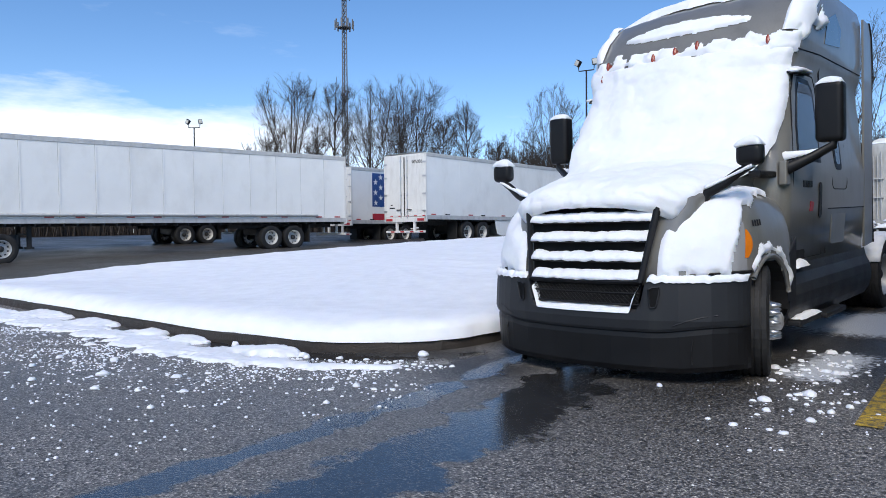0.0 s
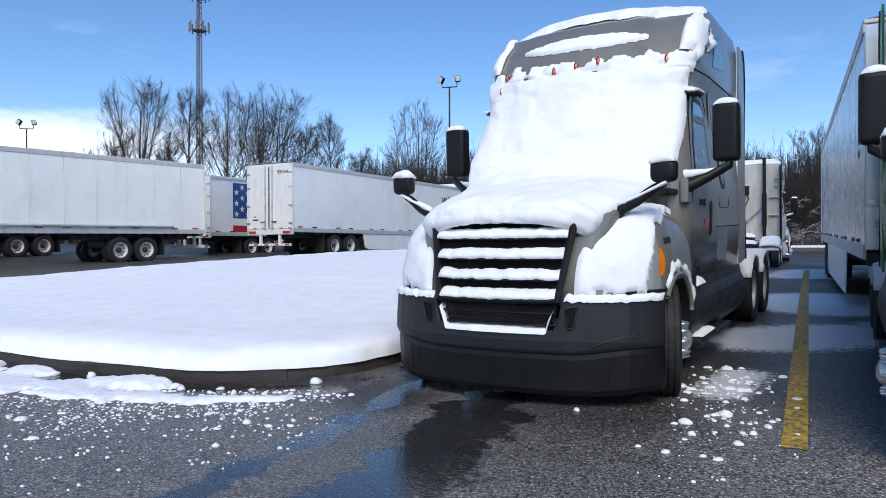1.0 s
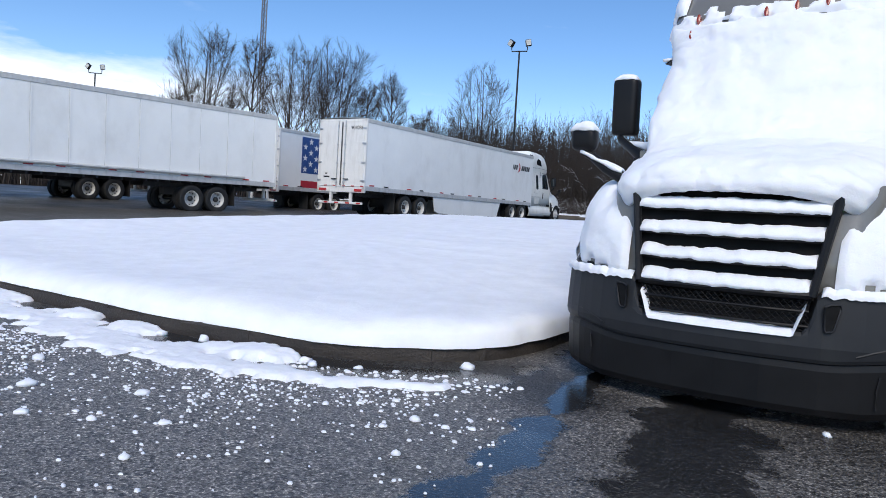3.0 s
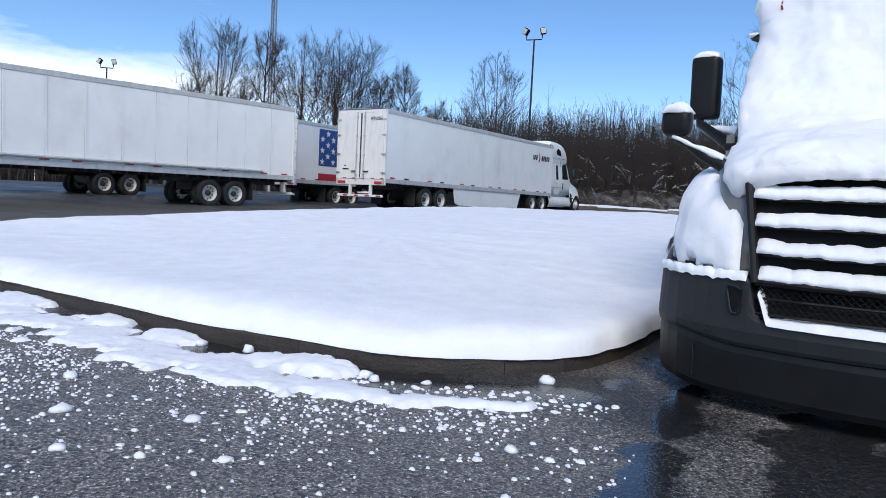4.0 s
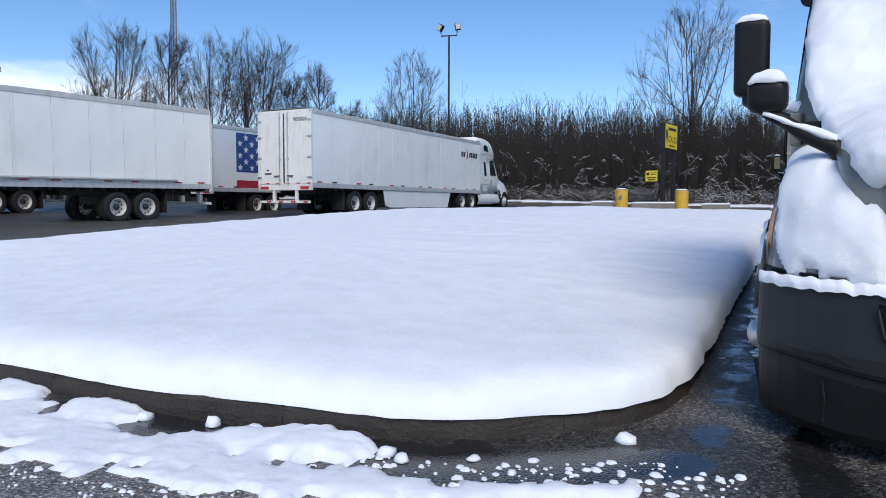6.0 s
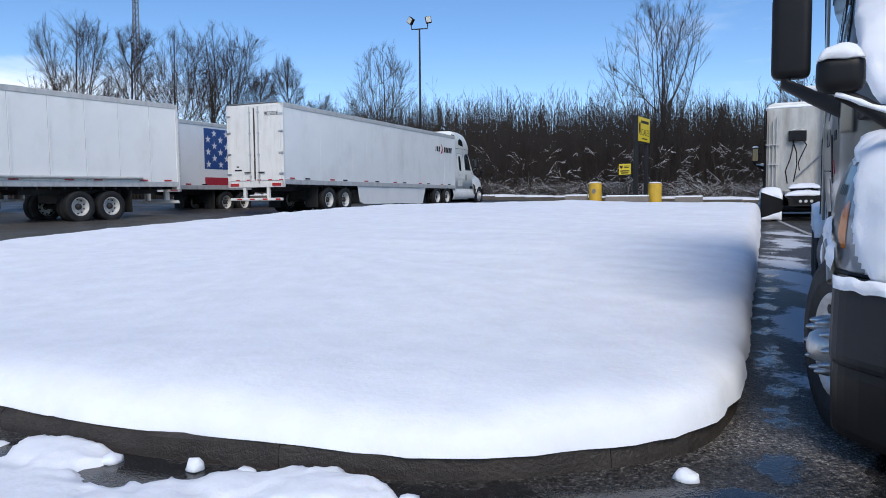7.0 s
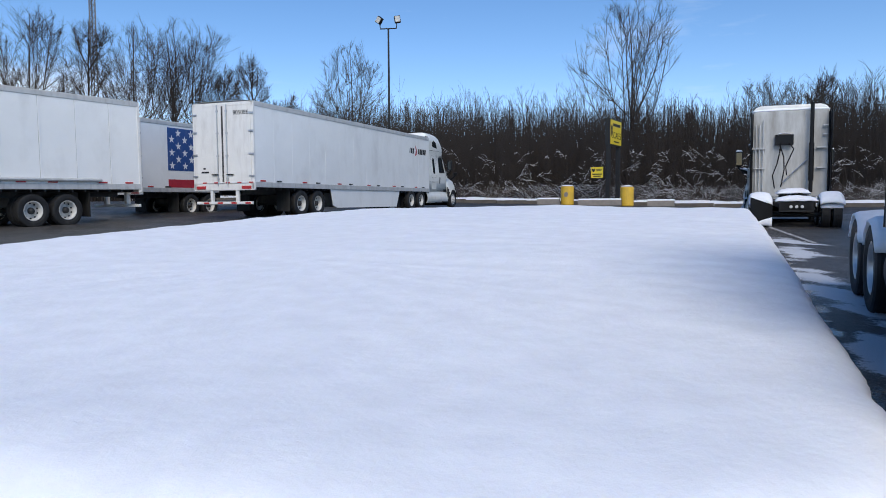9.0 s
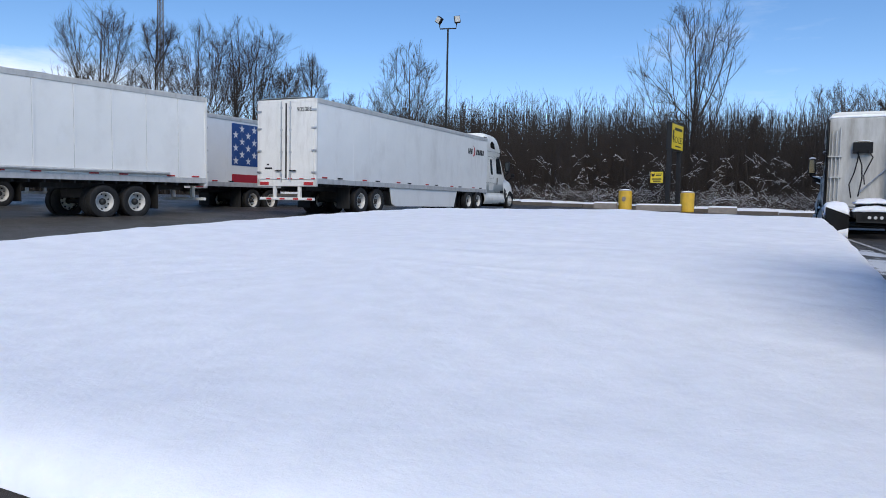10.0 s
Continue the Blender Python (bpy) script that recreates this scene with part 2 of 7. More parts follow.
M = {
    "asphalt": asphalt_material(),
    "snow": snow_material("snow"),
    "snow_lump": snow_material("snow_lump", (0.84, 0.86, 0.90), 9.0),
    "kerb": mat("wet_concrete", (0.034, 0.027, 0.022), 0.6, var=0.35, scale=3.0, bump=0.012, bscale=45, fine=0.3),
    "block": mat("dry_concrete", (0.22, 0.195, 0.17), 0.85, var=0.2, scale=2.0, bump=0.01, bscale=40),
    "grey": dirty(mat("metallic_grey_paint", (0.20, 0.194, 0.178), 0.36, metal=0.12, var=0.06, scale=2.0, coat=0.5, fine=0.04), (0.12, 0.11, 0.10), 0.5),
    "trim": dirty(mat("grey_panel_paint", (0.36, 0.345, 0.315), 0.36, metal=0.25, var=0.06, scale=2.0, coat=0.4), (0.2, 0.18, 0.16), 0.5),
    "plastic": dirty(mat("dark_grey_plastic", (0.020, 0.0215, 0.025), 0.5, var=0.12, scale=3.0, bump=0.0006, bscale=400, spec=0.3), (0.034, 0.036, 0.036), 0.5),
    "black": mat("black_plastic", (0.009, 0.009, 0.010), 0.45, var=0.15, scale=5.0, bump=0.0005, bscale=300, spec=0.25),
    # near-black for seams and liners; on plates it paints the shade inside openings
    "dark": mat("joint_and_shade_black", (0.006, 0.006, 0.007), 0.7, var=0.1),
    "rubber": dirty(mat("tyre_rubber", (0.012, 0.012, 0.0125), 0.75, var=0.2, scale=4.0, bump=0.002, bscale=120), (0.06, 0.057, 0.053), 0.5),
    "steel": mat("brushed_steel", (0.55, 0.55, 0.56), 0.32, metal=0.9, var=0.12, scale=8.0),
    "rim": dirty(mat("aluminium_rim", (0.60, 0.60, 0.60), 0.35, metal=0.6, var=0.1, scale=8.0), (0.25, 0.23, 0.21), 0.7),
    "white_rim": dirty(mat("white_rim_paint", (0.58, 0.57, 0.54), 0.5, var=0.1, scale=8.0), (0.25, 0.22, 0.19), 0.7),
    "frame": dirty(mat("chassis_black", (0.02, 0.02, 0.02), 0.6, var=0.3, scale=5.0, bump=0.003, bscale=50), (0.08, 0.07, 0.065), 0.6),
    "white": dirty(mat("white_trailer_panel", (0.86, 0.86, 0.84), 0.38, var=0.03, scale=1.0, coat=0.2, fine=0.02), (0.52, 0.50, 0.46), 0.35, (0.6, 0.6, 0.3)),
    "alu": dirty(mat("aluminium_rail", (0.56, 0.56, 0.55), 0.5, metal=0.2, var=0.1, scale=4.0), (0.25, 0.23, 0.21), 0.5),
    "door_white": dirty(mat("white_door_panel", (0.76, 0.75, 0.72), 0.42, var=0.05, scale=1.5), (0.42, 0.38, 0.34), 0.4),
    "red": mat("red_reflector", (0.45, 0.03, 0.035), 0.35, var=0.1),
    "reflect_white": mat("white_reflector", (0.75, 0.75, 0.75), 0.4, var=0.08),
    "amber": mat("amber_lens", (0.75, 0.20, 0.015), 0.15, var=0.12, coat=0.8),
    "marker": mat("marker_lens", (0.26, 0.04, 0.02), 0.25, var=0.2, coat=0.4),
    "lens": glass_material("headlamp_lens", (0.30, 0.30, 0.31), 0.08),
    "glass": glass_material("dark_window_glass", (0.012, 0.016, 0.018), 0.03),
    "green": mat("green_truck_paint", (0.035, 0.20, 0.035), 0.3, metal=0.15, var=0.1, scale=2.0, coat=0.6),
    "yellow": dirty(mat("yellow_bollard_paint", (0.68, 0.42, 0.04), 0.55, var=0.1, scale=2.0), (0.35, 0.22, 0.06), 0.5),
    "line": dirty(mat("worn_yellow_marking", (0.50, 0.33, 0.035), 0.6, var=0.25, scale=7.0, bump=0.004, bscale=110, fine=0.35), (0.09, 0.08, 0.06), 0.85, (14, 14, 14), 0.46, 0.58),
    "white_line": dirty(mat("worn_white_marking", (0.55, 0.55, 0.54), 0.6, var=0.2, scale=7.0), (0.1, 0.1, 0.1), 0.8, (10, 10, 10), 0.45, 0.6),
    "sign": mat("yellow_sign_face", (0.72, 0.55, 0.03), 0.4, var=0.05),
    "ink": mat("black_lettering", (0.012, 0.012, 0.014), 0.5, var=0.1),
    "blue": dirty(mat("flag_blue_decal", (0.022, 0.07, 0.24), 0.4, var=0.1, scale=3.0), (0.2, 0.22, 0.28), 0.3),
    "flag_red": mat("flag_red_decal", (0.42, 0.025, 0.04), 0.4, var=0.1),
    "bark": mat("bare_bark", (0.042, 0.033, 0.027), 0.9, var=0.3, scale=1.5, random_tone=0.2),
    "twig": mat("bare_twigs", (0.044, 0.034, 0.028), 0.9, var=0.35, scale=0.25),
    "pole": mat("dark_pole_paint", (0.010, 0.009, 0.009), 0.5, var=0.1),
    "mast": mat("galvanised_mast", (0.17, 0.17, 0.175), 0.6, metal=0.4, var=0.15, scale=1.0),
    "cab_white": dirty(mat("white_cab_paint", (0.78, 0.78, 0.74), 0.35, var=0.05, scale=1.0, coat=0.4), (0.38, 0.36, 0.32), 0.5, (0.8, 0.8, 0.5)),
    "cab_back": dirty(mat("stained_white_cab_back", (0.50, 0.50, 0.48), 0.55, var=0.08, scale=1.5), (0.24, 0.22, 0.19), 0.7, (2.0, 2.0, 0.35), 0.42, 0.7),
    "silver": mat("silver_trailer_skin", (0.72, 0.74, 0.77), 0.26, metal=0.45, var=0.05, scale=1.0),
    "lamp": mat("floodlight_lens", (0.55, 0.55, 0.52), 0.2, var=0.05),
    "wood": mat("weathered_timber", (0.10, 0.085, 0.07), 0.85, var=0.25, scale=3.0, bump=0.006, bscale=60),
}


# ---------------------------------------------------------------- mesh helpers
def part(name, bm, material, parent=None, label="", smooth=False, m=None):
    """Links a bmesh as one mesh object, under a thing or a part."""
    me = bpy.data.meshes.new(name)
    if smooth:
        for f in bm.faces:
            f.smooth = True
    bm.to_mesh(me)
    bm.free()
    for mt in material if isinstance(material, (list, tuple)) else (material,):
        me.materials.append(M[mt])
    ob = new(name, me)
    if parent is not None:
        ob.parent = parent
    if m is not None:
        ob.matrix_basis = m
    if label:
        tagged(ob, label)
    return ob


def thing(name, label, category, m, group="", kind=""):
    ob = new(name)
    ob.matrix_basis = m
    return tagged(ob, label, category, group, kind)


def bm_new():
    return bmesh.new()


def add_box(bm, x0, x1, y0, y1, z0, z1, bevel=0.0, seg=2):
    r = bmesh.ops.create_cube(bm, size=1.0)
    vs = r["verts"]
    for v in vs:
        v.co = Vector(((x0 + x1) / 2 + v.co.x * (x1 - x0), (y0 + y1) / 2 + v.co.y * (y1 - y0), (z0 + z1) / 2 + v.co.z * (z1 - z0)))
    if bevel:
        es = list({e for v in vs for e in v.link_edges})
        bmesh.ops.bevel(bm, geom=es, offset=bevel, segments=seg, profile=0.6, affect="EDGES")
    return bm


def box(*a, **k):
    return add_box(bm_new(), *a, **k)


def add_tube(bm, pts, radii, sides=10, caps=True, squash=(1.0, 1.0)):
    """A round or oval bar along points."""
    rings = []
    pts = [Vector(p) for p in pts]
    if not hasattr(radii, "__len__"):
        radii = [radii] * len(pts)
    up = Vector((0, 0, 1))
    for i, p in enumerate(pts):
        d = (pts[min(i + 1, len(pts) - 1)] - pts[max(i - 1, 0)]).normalized()
        a = d.cross(up)
        if a.length < 1e-3:
            a = Vector((1, 0, 0))
        a.normalize()
        b = a.cross(d)
        rings.append([bm.verts.new(p + (a * math.cos(k * 2 * math.pi / sides) * squash[0] + b * math.sin(k * 2 * math.pi / sides) * squash[1]) * radii[i]) for k in range(sides)])
    for r0, r1 in zip(rings, rings[1:]):
        for k in range(sides):
            bm.faces.new((r0[k], r0[(k + 1) % sides], r1[(k + 1) % sides], r1[k]))
    if caps:
        bm.faces.new(rings[0])
        bm.faces.new(list(reversed(rings[-1])))
    return bm


def tube(*a, **k):
    return add_tube(bm_new(), *a, **k)


def add_lathe(bm, profile, axis="x", sides=32, centre=(0, 0, 0), closed=False, caps=True):
    """Turns (along, radius) pairs round an axis through centre."""
    rings = []
    c = Vector(centre)
    for s, r in profile:
        ring = []
        for k in range(sides):
            a = 2 * math.pi * k / sides
            u, v = r * math.cos(a), r * math.sin(a)
            ring.append(bm.verts.new(c + (Vector((s, u, v)) if axis == "x" else Vector((u, s, v)) if axis == "y" else Vector((u, v, s)))))
        rings.append(ring)
    pairs = list(zip(rings, rings[1:])) + ([(rings[-1], rings[0])] if closed else [])
    for r0, r1 in pairs:
        for k in range(sides):
            bm.faces.new((r0[k], r0[(k + 1) % sides], r1[(k + 1) % sides], r1[k]))
    if caps and not closed:
        for ring in (rings[0], rings[-1]):
            if (ring[0].co - ring[sides // 2].co).length > 1e-4:
                bm.faces.new(ring)
    return bm


def lathe(*a, **k):
    return add_lathe(bm_new(), *a, **k)


def round_ring(hw, yf, yb, rf, rb, n=7, bulge=0.0):
    """A plan outline: half width, front and back, front and back corner radius, and how far the front bows forward."""
    pts = []
    for cx, cy, r, a0 in ((hw - rf, yf + rf, rf, -90), (hw - rb, yb - rb, rb, 0), (-hw + rb, yb - rb, rb, 90), (-hw + rf, yf + rf, rf, 180)):
        for k in range(n):
            a = radians(a0 + 90 * k / (n - 1))
            pts.append((cx + r * math.cos(a), cy + r * math.sin(a)))
    inner = [(-hw + rf + (2 * (hw - rf)) * k / 8, yf) for k in range(1, 8)]
    pts = pts + inner
    return [(x, y - bulge * max(0.0, 1 - (x / hw) ** 2) if y < (yf + yb) / 2 else y) for x, y in pts]


def loft_z(levels, caps=True, fn=None):
    """Stacks plan outlines (z, half width, front, back, front radius, back radius, bow)."""
    bm = bm_new()
    rings = []
    for z, hw, yf, yb, rf, rb, bow in levels:
        rings.append([bm.verts.new(fn(x, y, z) if fn else (x, y, z)) for x, y in round_ring(hw, yf, yb, rf, rb, bulge=bow)])
    n = len(rings[0])
    for r0, r1 in zip(rings, rings[1:]):
        for k in range(n):
            bm.faces.new((r0[k], r0[(k + 1) % n], r1[(k + 1) % n], r1[k]))
    if caps:
        bm.faces.new(list(reversed(rings[0])))
        bm.faces.new(rings[-1])
    return bm


def grid_mesh(nu, nv, fn, thick=0.0):
    """A sheet fn(u, v), u and v from 0 to 1."""
    bm = bm_new()
    vs = [[bm.verts.new(fn(i / nu, j / nv)) for i in range(nu + 1)] for j in range(nv + 1)]
    for j in range(nv):
        for i in range(nu):
            bm.faces.new((vs[j][i], vs[j][i + 1], vs[j + 1][i + 1], vs[j + 1][i]))
    if thick:
        bmesh.ops.recalc_face_normals(bm, faces=bm.faces[:])
        bmesh.ops.solidify(bm, geom=bm.faces[:], thickness=thick)
    return bm


def prism(outline, depth, axis="y", at=0.0, bevel=0.0):
    """A flat outline (a list of pairs) with a thickness, standing along an axis."""
    bm = bm_new()

    def put(a, b, s):
        return (a, s, b) if axis == "y" else (s, a, b) if axis == "x" else (a, b, s)

    v0 = [bm.verts.new(put(a, b, at)) for a, b in outline]
    v1 = [bm.verts.new(put(a, b, at + depth)) for a, b in outline]
    n = len(outline)
    bm.faces.new(v0)
    bm.faces.new(list(reversed(v1)))
    for k in range(n):
        bm.faces.new((v0[k], v1[k], v1[(k + 1) % n], v0[(k + 1) % n]))
    bmesh.ops.recalc_face_normals(bm, faces=bm.faces[:])
    if bevel:
        bmesh.ops.bevel(bm, geom=bm.edges[:], offset=bevel, segments=2, profile=0.6, affect="EDGES")
    return bm


def lumpy(bm, amount, scale, seed=0.0, keep=None):
    """Pushes vertices along their normals by noise."""
    bm.normal_update()
    for v in bm.verts:
        if keep and keep(v.co):
            continue
        v.co += v.normal * noise.fractal(v.co * scale + Vector((seed, seed, 0)), 1.0, 2.0, 4) * amount
    return bm


def writing(name, text, size, material, parent, m, depth=0.003, space=1.0):
    cu = bpy.data.curves.new(name, "FONT")
    cu.body, cu.size, cu.extrude, cu.align_x, cu.align_y = text, size, depth, "CENTER", "CENTER"
    cu.space_character = space
    tmp = bpy.data.objects.new(name, cu)
    scene.collection.objects.link(tmp)
    me = bpy.data.meshes.new_from_object(tmp.evaluated_get(bpy.context.evaluated_depsgraph_get()))
    bpy.data.objects.remove(tmp)
    me.materials.clear()
    me.materials.append(M[material])
    ob = new(name, me)
    ob.parent = parent
    ob.matrix_basis = m
    return ob


# ---------------------------------------------------------------- the lie of the land
LX, LZ = (-200.0, 5.0, 13.0, 29.5, 45.0, 61.0, 100.0, 900.0), (0.0, 0.0, 0.32, 0.77, 1.0, 1.2, 1.45, 1.5)


def ground_z(x, y):
    z = np.interp(y, LX, LZ)
    return float(z + 0.022 * min(max(-x - 5.0, 0.0), 40.0) * min(max((y - 2.0) / 7.0, 0.0), 1.0))


def bed_base(x, y):
    """The lawn under the snow: it climbs more gently than the paving beside it."""
    z = np.interp(y, LX, LZ)
    return float(z + 0.018 * min(max(-x - 5.0, 0.0), 40.0) * min(max((y - 6.0) / 12.0, 0.0), 1.0))


def axis_steps(lo, a, b, hi, fine):
    out = list(np.arange(a, b, fine))
    step, v = fine, b
    while v < hi:
        out.append(v)
        step *= 1.35
        v += step
    out.append(hi)
    step, v, back = fine, a, []
    while v > lo:
        step *= 1.35
        v -= step
        back.append(max(v, lo))
    return sorted(set(round(float(q), 4) for q in back + out))


def near_line(px, py, pts):
    """Distance of arrays of points from a chain of points."""
    best = np.full(px.shape, 1e9)
    for (ax, ay), (bx, by) in zip(pts, pts[1:]):
        dx, dy = bx - ax, by - ay
        t = np.clip(((px - ax) * dx + (py - ay) * dy) / (dx * dx + dy * dy), 0, 1)
        best = np.minimum(best, np.hypot(px - ax - t * dx, py - ay - t * dy))
    return best


def kerb_path(off=0.0):
    """The outer foot of the kerb round the snow island, as points about 0.1 m apart; off moves it inwards."""
    pts = [(-46.0, 5.05), (-30.0, 5.2), (-20.0, 5.27), (-10.0, 5.31), (-8.0, 5.29), (-7.2, 5.36), (-6.5, 5.48), (-5.95, 5.6), (-5.5, 5.78), (-5.13, 6.03),
           (-4.84, 6.28), (-4.62, 6.58), (-4.51, 6.98), (-4.46, 7.5), (-4.45, 8.3), (-4.45, 11.0), (-4.44, 14.0), (-4.44, 20.0), (-4.46, 27.0)]
    out = []
    for i in range(len(pts) - 1):
        p0, p1, p2, p3 = (Vector(pts[max(0, min(len(pts) - 1, i + k))]) for k in (-1, 0, 1, 2))
        n = max(2, int((p2 - p1).length / 0.12))
        for k in range(n):
            t = k / n
            out.append(0.5 * ((2 * p1) + (p2 - p0) * t + (2 * p0 - 5 * p1 + 4 * p2 - p3) * t * t + (3 * p1 - p0 - 3 * p2 + p3) * t ** 3))
    out.append(Vector(pts[-1]))
    if off:
        moved = []
        for i, p in enumerate(out):
            d = (out[min(i + 1, len(out) - 1)] - out[max(i - 1, 0)]).normalized()
            moved.append(p + Vector((-d.y, d.x)) * off)
        out = moved
    return out


# ---------------------------------------------------------------- ground
STREAK = [(-3.75, 6.75), (-3.62, 5.9), (-3.52, 5.2), (-3.42, 4.4), (-3.35, 3.7), (-3.28, 3.0), (-3.2, 2.2), (-3.1, 1.0), (-3.0, -0.5)]
POOL = [(-2.75, 6.3), (-2.62, 5.5), (-2.50, 4.8), (-2.42, 4.2), (-2.35, 3.6), (-2.3, 2.8), (-2.25, 1.8), (-2.2, 0.5)]
GUTTER = [(-4.25, 5.75), (-4.25, 6.6), (-4.2, 7.4), (-4.25, 8.6), (-4.3, 10.0), (-4.25, 13.0), (-4.2, 18.0), (-4.2, 27.0)]


def build_ground():
    xs = axis_steps(-900, -11.0, 2.6, 900, 0.055)
    ys = sorted(set(axis_steps(-120, 0.4, 14.0, 1500, 0.055) + [round(float(v), 4) for v in np.arange(14.1, 28.0, 0.13)]))
    X, Y = np.meshgrid(xs, ys)
    Z = np.interp(Y, LX, LZ) + 0.022 * np.clip(-X - 5.0, 0, 40) * np.clip((Y - 2) / 7, 0, 1)
    # gentle swell of the paving, gone where the wheels stand
    Z = Z + 0.006 * np.sin(X * 1.7 + 0.6 * Y) * np.sin(Y * 1.3) * (np.abs(X) < 40)
    nx, ny = len(xs), len(ys)
    co = np.stack([X, Y, Z], -1).reshape(-1, 3)
    idx = np.arange(nx * ny).reshape(ny, nx)
    quads = np.stack([idx[:-1, :-1], idx[:-1, 1:], idx[1:, 1:], idx[1:, :-1]], -1).reshape(-1, 4)
    me = bpy.data.meshes.new("ground")
    me.vertices.add(len(co))
    me.vertices.foreach_set("co", co.ravel())
    me.loops.add(quads.size)
    me.loops.foreach_set("vertex_index", quads.ravel())
    me.polygons.add(len(quads))
    me.polygons.foreach_set("loop_start", np.arange(0, quads.size, 4))
    me.update()
    wob = 0.05 * np.sin(5.1 * Y + 2 * X) + 0.04 * np.sin(9.3 * Y + 1.0)
    wet = np.clip(0.92 - (near_line(X, Y, STREAK) + wob * 0.6) / 0.34, 0, 1) * np.clip((Y + 0.5) / 2.0, 0.35, 1)
    wet = np.maximum(wet, np.clip(1.1 - (near_line(X + 0.35 * wob, Y, POOL) + wob) / 0.62, 0, 1))
    wet = np.maximum(wet, np.clip(0.50 - (near_line(X, Y, GUTTER) + wob) / 0.6, 0, 1))
    wet = np.maximum(wet, np.clip(1.15 - near_line(X, Y, [(-9.5, 4.9), (-6.4, 5.2), (-5.0, 5.55), (-4.4, 5.9)]) / 0.38, 0, 1))
    lane = np.clip((Y - 6.2) / 1.5, 0, 1) * np.clip((X + 4.7) / 0.2, 0, 1) * (X < 30)
    soaked = np.maximum(lane, np.clip((-X - 16.5) / 1.5, 0, 1) * np.clip((Y - 4) / 3, 0, 1))
    soaked = np.maximum(soaked, np.clip((Y - 27) / 2, 0, 1))
    soaked = np.maximum(soaked, 0.8 * np.clip((X + 3.4) / 0.8, 0, 1) * np.clip((Y - 4.6) / 1.4, 0, 1) * np.clip((-0.6 - X) / 0.8, 0, 1))
    soaked = np.maximum(soaked, np.clip(1.5 - near_line(X, Y, [(-9.5, 5.0), (-6.4, 5.25), (-5.0, 5.65), (-4.3, 6.2), (-3.6, 5.9)]) / 0.5, 0, 1))
    wet = np.maximum(wet, 0.17 * soaked)
    wet = np.maximum(wet, 0.10 * np.clip((-X - 4.5) / 3, 0, 1) * np.clip((4.6 - Y) / 2, 0, 1))
    dust = np.zeros_like(X)
    streaks = 0.20 * np.sin(Y * 2.9 + 2.2 * np.sin(X * 2.6 + 0.7 * Y)) * np.sin(0.83 * Y + 1.1 * X + 0.4) + 0.17 * np.sin(Y * 1.37 + 3.1 * X + 1.6 * np.sin(0.6 * Y)) + 0.08 * np.sin(Y * 8.3 + X * 7)
    for pts, r, top in (([(-0.1, 14.6), (-0.3, 16.6)], 1.15, 1.25), ([(-1.0, 10.6), (0.2, 11.4)], 1.1, 1.15), ([(-0.9, 23.5), (-0.5, 26.5)], 1.3, 1.15), ([(-0.95, 7.3), (-0.85, 8.2)], 0.55, 0.85), ([(0.6, 12.5), (1.2, 13.5)], 0.9, 0.8)):
        dust = np.maximum(dust, np.clip(top - near_line(X, Y, pts) / r * 0.7, 0, 1))
    dust = np.maximum(dust, np.clip(0.72 + 1.4 * streaks - near_line(X, Y, [(-3.75, 11.5), (-3.9, 15.5), (-3.7, 24.0)]) / 1.1, 0, 1))
    dust = np.maximum(dust, np.clip(0.60 + 1.6 * streaks - near_line(X, Y, [(-3.95, 8.0), (-4.0, 9.6), (-4.0, 12.0)]) / 0.8, 0, 1))
    dust = np.maximum(dust, 0.34 * np.clip((-X - 4.0) / 2, 0, 1) * np.clip((5.2 - Y) / 1.5, 0, 1))
    for name, arr in (("wet", wet), ("dust", dust), ("soaked", soaked)):
        a = me.attributes.new(name, "FLOAT", "POINT")
        a.data.foreach_set("value", arr.ravel().astype(np.float32))
    me.materials.append(M["asphalt"])
    for p in me.polygons:
        p.use_smooth = True
    ob = new("ground", me)
    return tagged(ob, "wet dark asphalt lot with puddles and slush", "ground", kind="structure")


build_ground()


def ribbon(name, pts, width, lift, material, label, category, step=0.3):
    """A painted line that lies on the paving."""
    bm = bm_new()
    chain = []
    for (ax, ay), (bx, by) in zip(pts, pts[1:]):
        n = max(1, int(math.hypot(bx - ax, by - ay) / step))
        chain += [(ax + (bx - ax) * k / n, ay + (by - ay) * k / n) for k in range(n)]
    chain.append(pts[-1])
    rows = []
    for i, (x, y) in enumerate(chain):
        a, b = chain[max(i - 1, 0)], chain[min(i + 1, len(chain) - 1)]
        d = Vector((b[0] - a[0], b[1] - a[1])).normalized()
        nx, ny = -d.y * width / 2, d.x * width / 2
        rows.append([bm.verts.new((x + s * nx, y + s * ny, ground_z(x, y) + lift + 0.006)) for s in (-1, 1)])
    for r0, r1 in zip(rows, rows[1:]):
        bm.faces.new((r0[0], r1[0], r1[1], r0[1]))
    return tagged(part(name, bm, material), label, category, kind="structure")


ribbon("road_marking", [(-0.27, 5.80), (-0.36, 9.0), (-0.62, 18.0), (-0.85, 27.0)], 0.17, 0.002, "line", "worn yellow parking bay line on wet asphalt", "road marking")
ribbon("road_marking", [(-3.25, 22.0), (-4.6, 36.0)], 0.12, 0.002, "white_line", "worn white parking line on asphalt", "road marking")


# ---------------------------------------------------------------- the island: kerb stones and a thick bed of snow
KERB_H = 0.165


